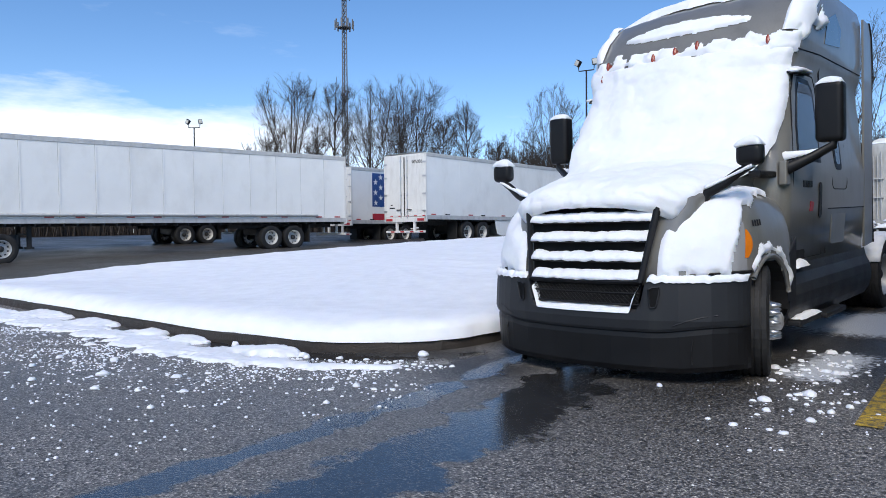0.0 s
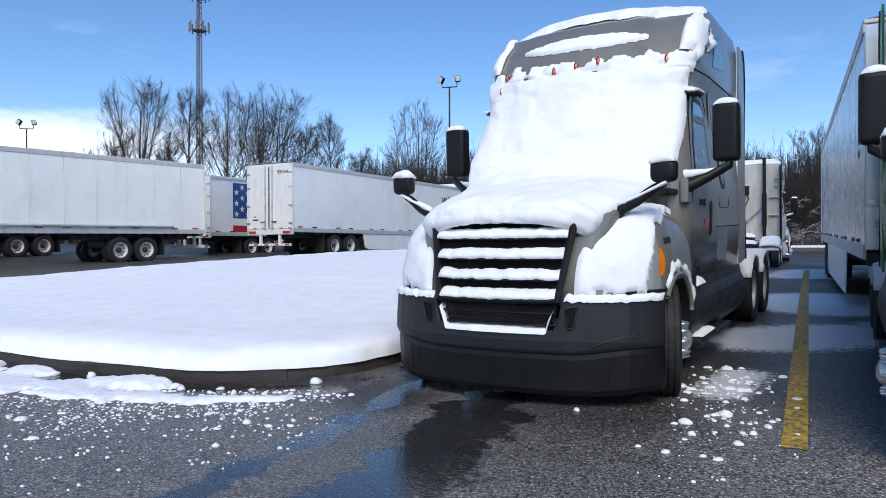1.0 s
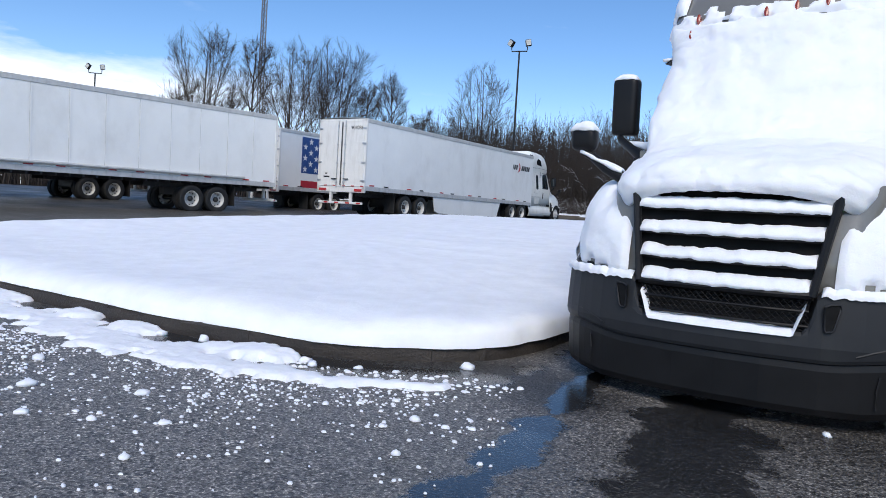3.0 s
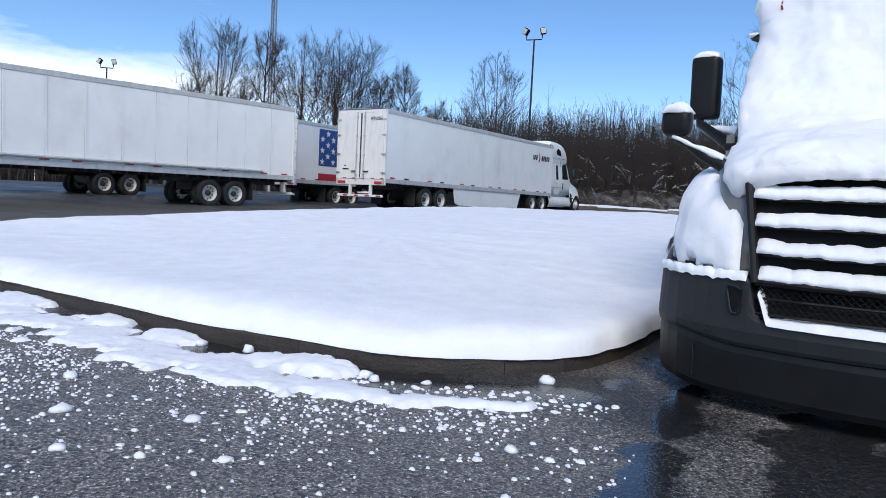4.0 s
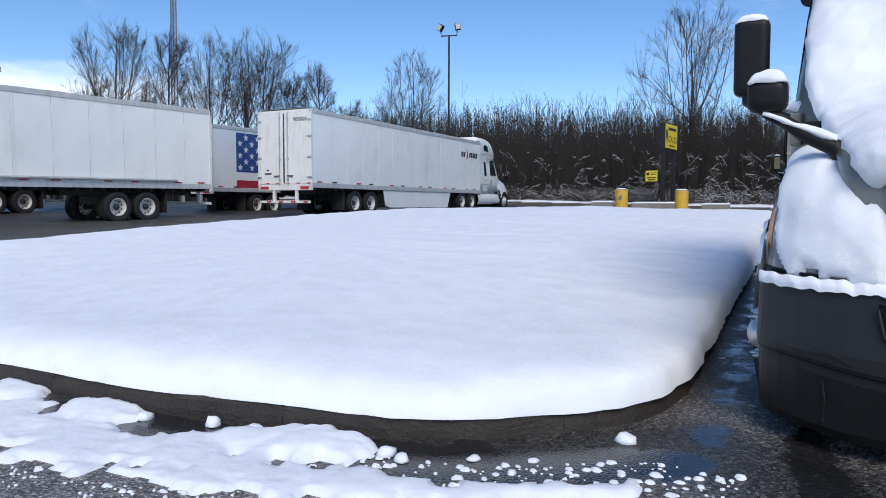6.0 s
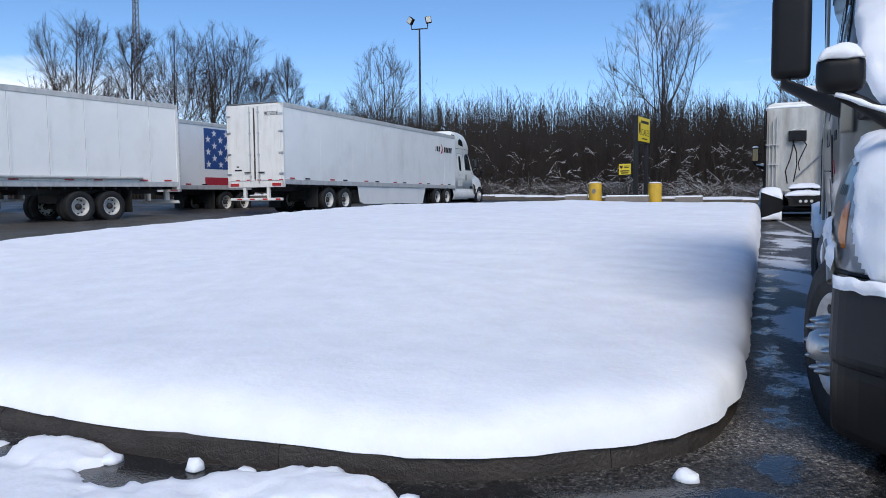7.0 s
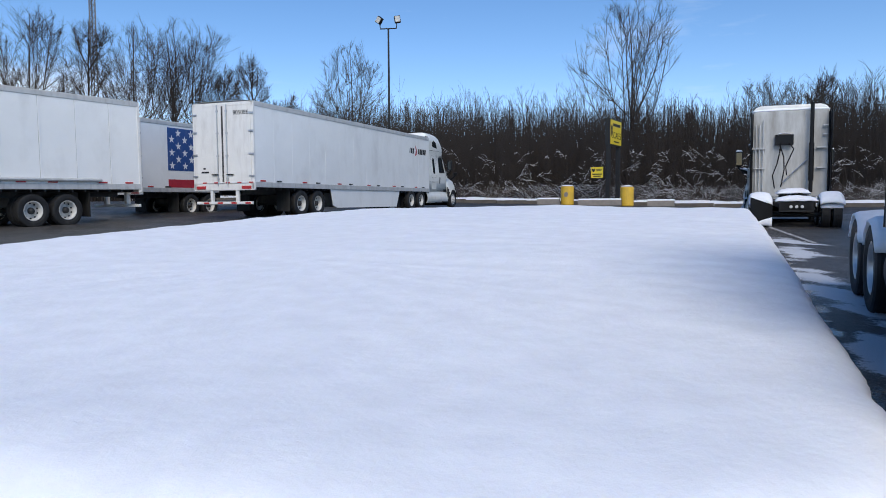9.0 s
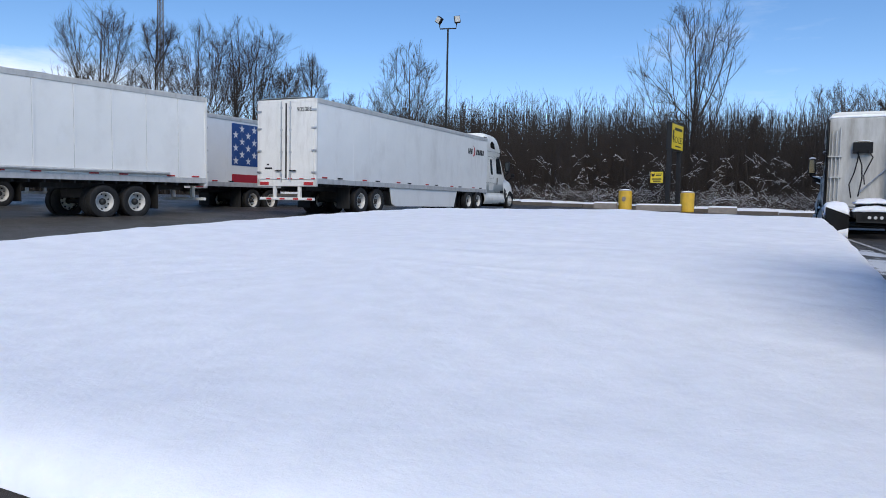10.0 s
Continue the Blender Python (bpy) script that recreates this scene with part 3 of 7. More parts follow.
def build_kerb():
    kerb = thing("kerb", "dark wet concrete kerb round a snowy island", "kerb", pose(0, 0, 0), kind="structure")
    outer, inner = kerb_path(), kerb_path(0.16)
    start = next(i for i, p in enumerate(outer) if p.x > -17.5)
    outer, inner = outer[start:], inner[start:]
    i = 0
    rnd = random.Random(4)
    while i < len(outer) - 2:
        n = max(6, int(rnd.uniform(9, 15)))
        j = min(i + n, len(outer) - 1)
        bm = bm_new()
        rows = []
        dz = rnd.uniform(-0.012, 0.008)
        for k in range(i, j + 1):
            o, q = outer[k], inner[k]
            shrink = 0.004 if k in (i, j) else 0.0
            if k == i:
                o, q = o.lerp(outer[k + 1], 0.015), q.lerp(inner[k + 1], 0.015)
            if k == j:
                o, q = o.lerp(outer[k - 1], 0.015), q.lerp(inner[k - 1], 0.015)
            g = ground_z(o.x, o.y)
            jit = 0.016 * noise.noise(Vector((o.x * 4, o.y * 4, 1))) + 0.010 * noise.noise(Vector((o.x * 11, o.y * 11, 1)))
            prof = ((0.0, -0.05), (0.004 + jit, 0.05), (0.012 + jit * 1.5, KERB_H - 0.05 + dz), (0.040 + jit, KERB_H - 0.020 + dz + jit), (0.085, KERB_H + dz + jit), (1.0, KERB_H + dz - 0.003), (1.0, -0.05))
            row = []
            for s, z in prof:
                p = o.lerp(q, s if s == 1.0 else s / 0.16)
                row.append(bm.verts.new((p.x, p.y, g + z - shrink)))
            rows.append(row)
        for r0, r1 in zip(rows, rows[1:]):
            for a in range(len(r0) - 1):
                bm.faces.new((r0[a], r1[a], r1[a + 1], r0[a + 1]))
        bm.faces.new(rows[0])
        bm.faces.new(list(reversed(rows[-1])))
        bmesh.ops.recalc_face_normals(bm, faces=bm.faces[:])
        part("kerb_stone", bm, "kerb", kerb, smooth=False)
        i = j
    return kerb


build_kerb()


def snow_height(x, y, d):
    """Height of the snow over the paving, d metres inside the kerb's face."""
    e = 1 - math.exp(-max(d - 0.015, 0) / float(np.interp(x, (-6.0, -4.8), (0.13, 0.075))))
    rise = min(max((y - 7.0) / 17.0, 0), 1)
    rise = rise * rise * (3 - 2 * rise)
    top = 0.17 + 0.34 * rise * float(np.interp(x, (-16.0, -10.5), (0.4, 1.0)))
    rough = 0.035 * noise.noise(Vector((x * 0.55, y * 0.55, 3))) + 0.026 * noise.noise(Vector((x * 1.6, y * 1.6, 7))) + 0.012 * noise.noise(Vector((x * 5, y * 5, 2)))
    return KERB_H + 0.012 + e * (top + rough) + 0.05 * e * max(0, noise.noise(Vector((x * 0.25, y * 0.25, 11))))


def build_snow_bed():
    outer = [p for p in kerb_path() if p.x > -17.2]
    # inward rays from the kerb line towards a spine, so that the lip follows the kerb
    bm = bm_new()
    depth = [0.03, 0.05, 0.08, 0.12, 0.18, 0.26, 0.36, 0.5, 0.7, 0.95, 1.3, 1.7, 2.2, 2.8, 3.5, 4.3, 5.2, 6.3]
    loop = list(outer)
    x_end, x_start = loop[-1].x, loop[0].x
    back = [Vector((x_end + (x_start - x_end) * k / 60, 27.0)) for k in range(1, 61)]
    side = [Vector((x_start, 27.0 + (loop[0].y - 27.0) * k / 70)) for k in range(1, 70)]
    loop = loop + back + side
    n = len(loop)
    spine_a, spine_b = Vector((-10.8, 12.0)), Vector((-10.8, 20.5))
    rows = []
    lip = [0.035 * noise.noise(Vector((p.x * 2.2, p.y * 2.2, 5))) + 0.045 * noise.noise(Vector((p.x * 5.5, p.y * 5.5, 1))) + 0.015 * noise.noise(Vector((p.x * 13, p.y * 13, 4))) + 0.05 * max(0, noise.noise(Vector((p.x * 0.9, p.y * 0.9, 9)))) for p in loop]
    for k, p in enumerate(loop):
        ab = spine_b - spine_a
        t = min(max((p - spine_a).dot(ab) / ab.length_squared, 0), 1)
        c = spine_a + ab * t
        way = c - p
        row = []
        g0 = ground_z(p.x, p.y)
        rear = k >= len(outer)
        for m, d in enumerate(depth):
            dd = d / depth[-1] * way.length * 0.985 if d > 1.0 else d
            q = p + way.normalized() * (dd + (float(np.interp(p.x, (-6.9, -6.2, -5.2), (-0.015, -0.035, -0.062))) + 0.7 * lip[k]) * max(0, 1 - d / 0.7))
            if m == 0:
                z = g0 + KERB_H + 0.004 - float(np.interp(p.x, (-6.8, -6.0), (0.028, 0.048)))
            else:
                mix = min(max((d - 0.1) / 1.6, 0.0), 1.0)
                z = ground_z(q.x, q.y) * (1 - mix) + bed_base(q.x, q.y) * mix + snow_height(q.x, q.y, d)
            row.append(bm.verts.new((q.x, q.y, z)))
        if rear:
            row[0].co.z = g0 - 0.02
        rows.append(row)
    for k in range(n):
        r0, r1 = rows[k], rows[(k + 1) % n]
        for m in range(len(depth) - 1):
            bm.faces.new((r0[m], r1[m], r1[m + 1], r0[m + 1]))
    cap = [r[-1] for r in rows]
    bmesh.ops.contextual_create(bm, geom=cap)
    bmesh.ops.triangulate(bm, faces=[f for f in bm.faces if len(f.verts) > 4])
    bmesh.ops.recalc_face_normals(bm, faces=bm.faces[:])
    return tagged(part("snow_bed", bm, "snow", smooth=True), "thick bed of untouched white snow on the island", "snow", kind="structure")


build_snow_bed()


# ---------------------------------------------------------------- wheels shared by trucks and trailers
def wheel_parts(parent, name, at, out, radius=0.51, width=0.28, rim="rim", steer=False, turn=0.0):
    """A tyre with tread grooves, a dished rim with hand holes, hub and nuts. out: +1 or -1, the side that faces away from the truck."""
    w = new(name)
    w.parent = parent
    w.matrix_basis = pose(*at, 0, 0, turn)
    h = width / 2
    r = radius
    prof = [(-h * 0.80, r * 0.60), (-h, r * 0.74), (-h * 0.98, r * 0.90), (-h * 0.86, r * 0.985)]
    for g in (-0.55, -0.18, 0.18, 0.55):
        prof += [(h * (g - 0.05), r), (h * (g - 0.045), r - 0.014), (h * (g + 0.045), r - 0.014), (h * (g + 0.05), r)]
    prof += [(h * 0.86, r * 0.985), (h * 0.98, r * 0.90), (h, r * 0.74), (h * 0.80, r * 0.60)]
    part("tyre", lathe(prof, "x", 36, closed=True), "rubber", w, smooth=False)
    bm = bm_new()
    s = out
    dish = 0.02 if steer else -h * 0.80
    rp = [(s * h * 0.80, r * 0.60), (s * h * 0.84, r * 0.565), (s * h * 0.70, r * 0.54), (s * (dish + 0.05), r * 0.50), (s * (dish + 0.02), r * 0.42), (s * (dish + 0.06), r * 0.34), (s * (dish + 0.07), r * 0.20)]
    if steer:
        rp = [(s * h * 0.84, r * 0.60), (s * h * 0.92, r * 0.575), (s * h * 0.62, r * 0.53), (s * h * 0.55, r * 0.44), (s * h * 0.80, r * 0.36), (s * h * 0.95, r * 0.30), (s * h * 0.95, r * 0.20)]
    add_lathe(bm, rp, "x", 30, caps=False)
    add_lathe(bm, [(-s * h * 0.8, r * 0.60), (s * h * 0.80, r * 0.605)], "x", 30, caps=False)
    part("rim", bm, rim, w, smooth=True)
    # near-black discs laid on the rim paint the shade inside its hand holes
    hole_x = s * (h * 0.60 if steer else dish + 0.035)
    bm = bm_new()
    for k in range(10):
        a = 2 * math.pi * (k + 0.5) / 10
        add_lathe(bm, [(hole_x - 0.012, 0.030), (hole_x + s * 0.016, 0.030)], "x", 10, (0, r * 0.455 * math.cos(a), r * 0.455 * math.sin(a)))
    tagged(part("hand_hole_shade", bm, "dark", w), kind="stuff")
    hx = s * (h * 0.95 if steer else dish + 0.07)
    bm = lathe([(hx, r * 0.21), (hx + s * 0.05, r * 0.20), (hx + s * 0.10, r * 0.15), (hx + s * 0.12, r * 0.07)], "x", 18)
    part("hub", bm, rim if steer else "frame", w, smooth=True)
    bm = bm_new()
    for k in range(10):
        a = 2 * math.pi * k / 10
        c = (0, r * 0.29 * math.cos(a), r * 0.29 * math.sin(a))
        if steer:
            part("nut_cover", lathe([(hx - s * 0.01, 0.030), (hx + s * 0.03, 0.029), (hx + s * 0.05, 0.022), (hx + s * 0.09, 0.012), (hx + s * 0.10, 0.001)], "x", 10, c), "steel", w, smooth=True)
        else:
            add_lathe(bm, [(hx - s * 0.03, 0.017), (hx + s * 0.015, 0.016)], "x", 6, c)
    if steer:
        bm.free()
    else:
        tagged(part("wheel_nuts", bm, rim, w), kind="stuff")
    return w


def dual(parent, x, y, z, rim="rim", radius=0.51, name="wheel"):
    """A pair of twin wheels on one axle, with the axle beam."""
    for s in (-1, 1):
        wheel_parts(parent, name, (s * (x - 0.14), y, z), s, radius, 0.27, rim)
        wheel_parts(parent, name, (s * (x - 0.47), y, z), s, radius, 0.27, rim)
    part("axle", tube([(-x + 0.3, y, z), (x - 0.3, y, z)], 0.075, 10), "frame", parent)




# ---------------------------------------------------------------- sleeper trucks
CAB = [  # z, half width, front, bow of the front
    (0.95, 1.13, 2.02, 0.02), (1.60, 1.17, 1.98, 0.04), (2.00, 1.17, 1.98, 0.10), (2.15, 1.15, 2.04, 0.20), (2.60, 1.11, 2.24, 0.26), (3.05, 1.07, 2.46, 0.28),
    (3.18, 1.11, 2.50, 0.27), (3.40, 1.14, 2.60, 0.27), (3.70, 1.14, 2.84, 0.28), (3.95, 1.135, 3.16, 0.28), (4.10, 1.10, 3.50, 0.25), (4.19, 1.03, 3.90, 0.20), (4.25, 0.88, 4.30, 0.10)]
CZ, CW, CF, CB = (np.array(c) for c in zip(*CAB))
CW = CW * 1.09


def cab_w(z):
    return float(np.interp(z, CZ, CW))


def cab_front(x, z):
    hw, yf, bow = cab_w(z), float(np.interp(z, CZ, CF)), float(np.interp(z, CZ, CB))
    r = 0.20
    a = abs(x)
    y = yf - bow * (1 - min(a / hw, 1) ** 2)
    if a > hw - r:
        y += r - math.sqrt(max(r * r - (a - hw + r) ** 2, 0))
    return y


def side_panel(outline, s, off=0.004, thick=0.008):
    """A flat outline of (y, z) laid on the cab's side."""
    bm = bm_new()
    lo = [bm.verts.new((s * (cab_w(z) + off - thick), y, z)) for y, z in outline]
    hi = [bm.verts.new((s * (cab_w(z) + off), y, z)) for y, z in outline]
    n = len(outline)
    bm.faces.new(hi)
    for k in range(n):
        bm.faces.new((lo[k], lo[(k + 1) % n], hi[(k + 1) % n], hi[k]))
    bmesh.ops.recalc_face_normals(bm, faces=bm.faces[:])
    return bm


def side_line(pts, s, width=0.012, off=0.003):
    """A narrow groove or strip along (y, z) points on the cab's side."""
    return tube([(s * (cab_w(z) + off), y, z) for y, z in pts], width / 2, 5)


def rounded(y0, y1, z0, z1, r, n=4):
    out = []
    for cy, cz, a0 in ((y1 - r, z0 + r, -90), (y1 - r, z1 - r, 0), (y0 + r, z1 - r, 90), (y0 + r, z0 + r, 180)):
        out += [(cy + r * math.cos(radians(a0 + 90 * k / n)), cz + r * math.sin(radians(a0 + 90 * k / n))) for k in range(n + 1)]
    return out


def cut(bm, cutter):
    """The first mesh less the second."""
    a, b = bpy.data.meshes.new("a"), bpy.data.meshes.new("b")
    bm.to_mesh(a)
    cutter.to_mesh(b)
    bm.free()
    cutter.free()
    oa, ob = new("a", a), new("b", b)
    mod = oa.modifiers.new("cut", "BOOLEAN")
    mod.operation, mod.object, mod.solver = "DIFFERENCE", ob, "EXACT"
    me = bpy.data.meshes.new_from_object(oa.evaluated_get(bpy.context.evaluated_depsgraph_get()))
    out = bm_new()
    out.from_mesh(me)
    bpy.data.objects.remove(oa)
    bpy.data.objects.remove(ob)
    return out


BUMPER_PLAN = [(0.0, 0.10), (0.30, 0.115), (0.62, 0.165), (0.90, 0.25), (1.08, 0.35), (1.19, 0.46), (1.26, 0.55), (1.29, 0.61), (1.30, 0.68)]
BX, BY = zip(*BUMPER_PLAN)
BX = tuple(x * 1.045 for x in BX)
WHEEL_Y = 1.20


def bumper_mesh(dam):
    """The moulded bumper: its lower air dam, or the swelling face above the crease with a notch for the lower grille."""
    xs = sorted(set([0.0, 0.1, 0.2, 0.3, 0.4, 0.48, 0.54, 0.58, 0.62, 0.66, 0.72, 0.80, 0.90, 1.0, 1.08, 1.14, 1.20, 1.24, 1.27, 1.30, 1.33, 1.35, 1.3585]))
    xs = [-x for x in reversed(xs[1:])] + xs
    levels = [(0.13, 0.06), (0.18, 0.035), (0.30, 0.03), (0.44, 0.022), (0.485, 0.030), (0.495, 0.012), (0.52, 0.0), (0.60, -0.008), (0.72, 0.0), (0.84, 0.010), (0.94, 0.020), (0.965, 0.035)]
    levels = levels[:6] if dam else levels[5:]
    bm = bm_new()
    rows = []
    for z, inset in levels:
        row = []
        for x in xs:
            a = abs(x)
            y = float(np.interp(a, BX, BY))
            zz = z
            k = min(max((a - 0.55) / 0.09, 0), 1)
            k = k * k * (3 - 2 * k)
            if z > 0.65:
                zz = (0.66 + (z - 0.65) * 0.10) * (1 - k) + z * k
            # the crease climbs towards the corners
            if 0.4 < z < 0.53:
                zz = z + 0.05 * min(max((a - 0.75) / 0.4, 0), 1)
            if z <= 0.30:
                zz = z + 0.03 * min(max((a - 0.9) / 0.35, 0), 1)
            row.append(bm.verts.new((x * (1 - inset * 0.35 / 1.3), y + inset, zz)))
        rows.append(row)
    for r0, r1 in zip(rows, rows[1:]):
        for i in range(len(xs) - 1):
            bm.faces.new((r0[i], r0[i + 1], r1[i + 1], r1[i]))
    top, bottom = rows[-1], rows[0]
    for row, dz in ((top, 0.0), (bottom, 0.02)):
        back = [bm.verts.new((v.co.x * 0.93, v.co.y + 0.10, v.co.z + dz)) for v in row]
        for i in range(len(xs) - 1):
            bm.faces.new((row[i], row[i + 1], back[i + 1], back[i]))
    bmesh.ops.recalc_face_normals(bm, faces=bm.faces[:])
    return bm


FB = [(0.70, 0.26), (0.95, 0.36), (1.13, 0.49), (1.27, 0.64), (1.335, 0.82), (1.36, 1.05), (1.365, 1.35), (1.355, 1.65), (1.33, 1.95), (1.28, 2.12)]
FR = [(0.76, 0.70, 1.54), (0.88, 0.80, 1.60), (0.97, 0.92, 1.65), (1.03, 1.05, 1.68), (1.06, 1.18, 1.70), (1.08, 1.32, 1.71), (1.08, 1.48, 1.71), (1.08, 1.65, 1.70), (1.08, 1.90, 1.67), (1.08, 2.10, 1.63)]


def fender_point(a, th, s, out=0.0):
    """a: 0 beside the grille to 1 at the door; th: 0 at the foot to 1 on the ridge, over 1 on the inner shoulder."""
    t = a * (len(FB) - 1)
    i = min(int(t), len(FB) - 2)
    f = t - i
    bx, by = (FB[i][k] + (FB[i + 1][k] - FB[i][k]) * f for k in (0, 1))
    rx, ry, rz = (FR[i][k] + (FR[i + 1][k] - FR[i][k]) * f for k in (0, 1, 2))
    if th <= 1:
        h, v = 1 - math.cos(th * math.pi / 2) ** 0.95, math.sin(th * math.pi / 2) ** 1.0
        x, y, z = bx + (rx - bx) * h, by + (ry - by) * h, 0.95 + (rz - 0.95) * v
        k = math.cos(th * math.pi / 2)
        nx, ny, nz = (bx - rx) * k, (by - ry) * k, math.sin(th * math.pi / 2) * 0.4
    else:
        x, y, z = rx - (th - 1) * 0.45, ry + (th - 1) * 0.15, rz + (th - 1) * 0.10
        nx, ny, nz = 0, 0, 1
    ln = math.sqrt(nx * nx + ny * ny + nz * nz) or 1
    return (s * (x + out * nx / ln), y + out * ny / ln, z + out * nz / ln)


HOOD = [  # along the hood and up the windscreen: front, height, half width, hood weight
    (0.29, 1.61, 0.80, 1.0), (0.275, 1.67, 0.84, 1.0), (0.32, 1.74, 0.88, 1.0), (0.55, 1.82, 0.93, 1.0), (0.80, 1.88, 0.99, 1.0), (1.15, 1.95, 1.03, 0.95), (1.50, 2.03, 1.07, 0.85),
    (1.66, 2.12, 1.12, 0.75), (1.78, 2.28, 1.18, 0.45), (1.90, 2.50, 1.19, 0.15), (2.0, 2.70, 1.18, 0.0), (2.1, 2.90, 1.165, 0.0), (2.2, 3.08, 1.16, 0.0), (2.3, 3.22, 1.19, 0.0), (2.4, 3.34, 1.215, 0.0)]
HV = np.linspace(0, 1, len(HOOD))
HY, HZ, HW, HK = (np.array(c) for c in zip(*HOOD))


def hood_point(u, v):
    y, z, w, k = (float(np.interp(v, HV, c)) for c in (HY, HZ, HW, HK))
    a = abs(u)
    nose = max(0.0, 1 - v / 0.35)
    x = u * w
    lim = cab_w(z) - 0.02
    yw = cab_front(max(-lim, min(lim, x)), z) - 0.005
    z -= k * (0.05 * a ** 2 + 0.10 * a ** 6)
    y += nose * (0.10 * a ** 2 + 0.12 * a ** 8)
    y = y * k + yw * (1 - k)
    return Vector((x, y, z))


def flip_to(bm, want):
    """Turns the faces of an open sheet so that most look along want."""
    bm.normal_update()
    if sum((f.normal.dot(want) * f.calc_area() for f in bm.faces)) < 0:
        bmesh.ops.reverse_faces(bm, faces=bm.faces[:])
        bm.normal_update()
    return bm


def snow_patch(nu, nv, fn, mask, lump, scale, thick=0.05, seed=0.0, want=(0, -1, 0.6)):
    """A sheet of snow on a surface fn(u, v), ragged where mask(u, v) falls below zero; it thins out at its edge."""
    bm = bm_new()
    vs = {}
    for j in range(nv + 1):
        for i in range(nu + 1):
            u, v = i / nu, j / nv
            if mask(u, v) > -0.02:
                vs[i, j] = bm.verts.new(fn(u, v))
    for j in range(nv):
        for i in range(nu):
            q = [vs.get(k) for k in ((i, j), (i + 1, j), (i + 1, j + 1), (i, j + 1))]
            if all(q):
                bm.faces.new(q)
    loose = [v for v in bm.verts if not v.link_faces]
    bmesh.ops.delete(bm, geom=loose, context="VERTS")
    bm.normal_update()
    flip_to(bm, Vector(want))
    edge = {v for v in bm.verts if v.is_boundary}
    near = {w for v in edge for e in v.link_edges for w in e.verts} - edge
    for v in bm.verts:
        t = thick * (0.15 if v in edge else 0.7 if v in near else 1.0)
        v.co += v.normal * (t + (0.2 if v in edge else 1.0) * lump * noise.fractal(v.co * scale + Vector((seed, 0, seed)), 1.0, 2.0, 4))
    return bm


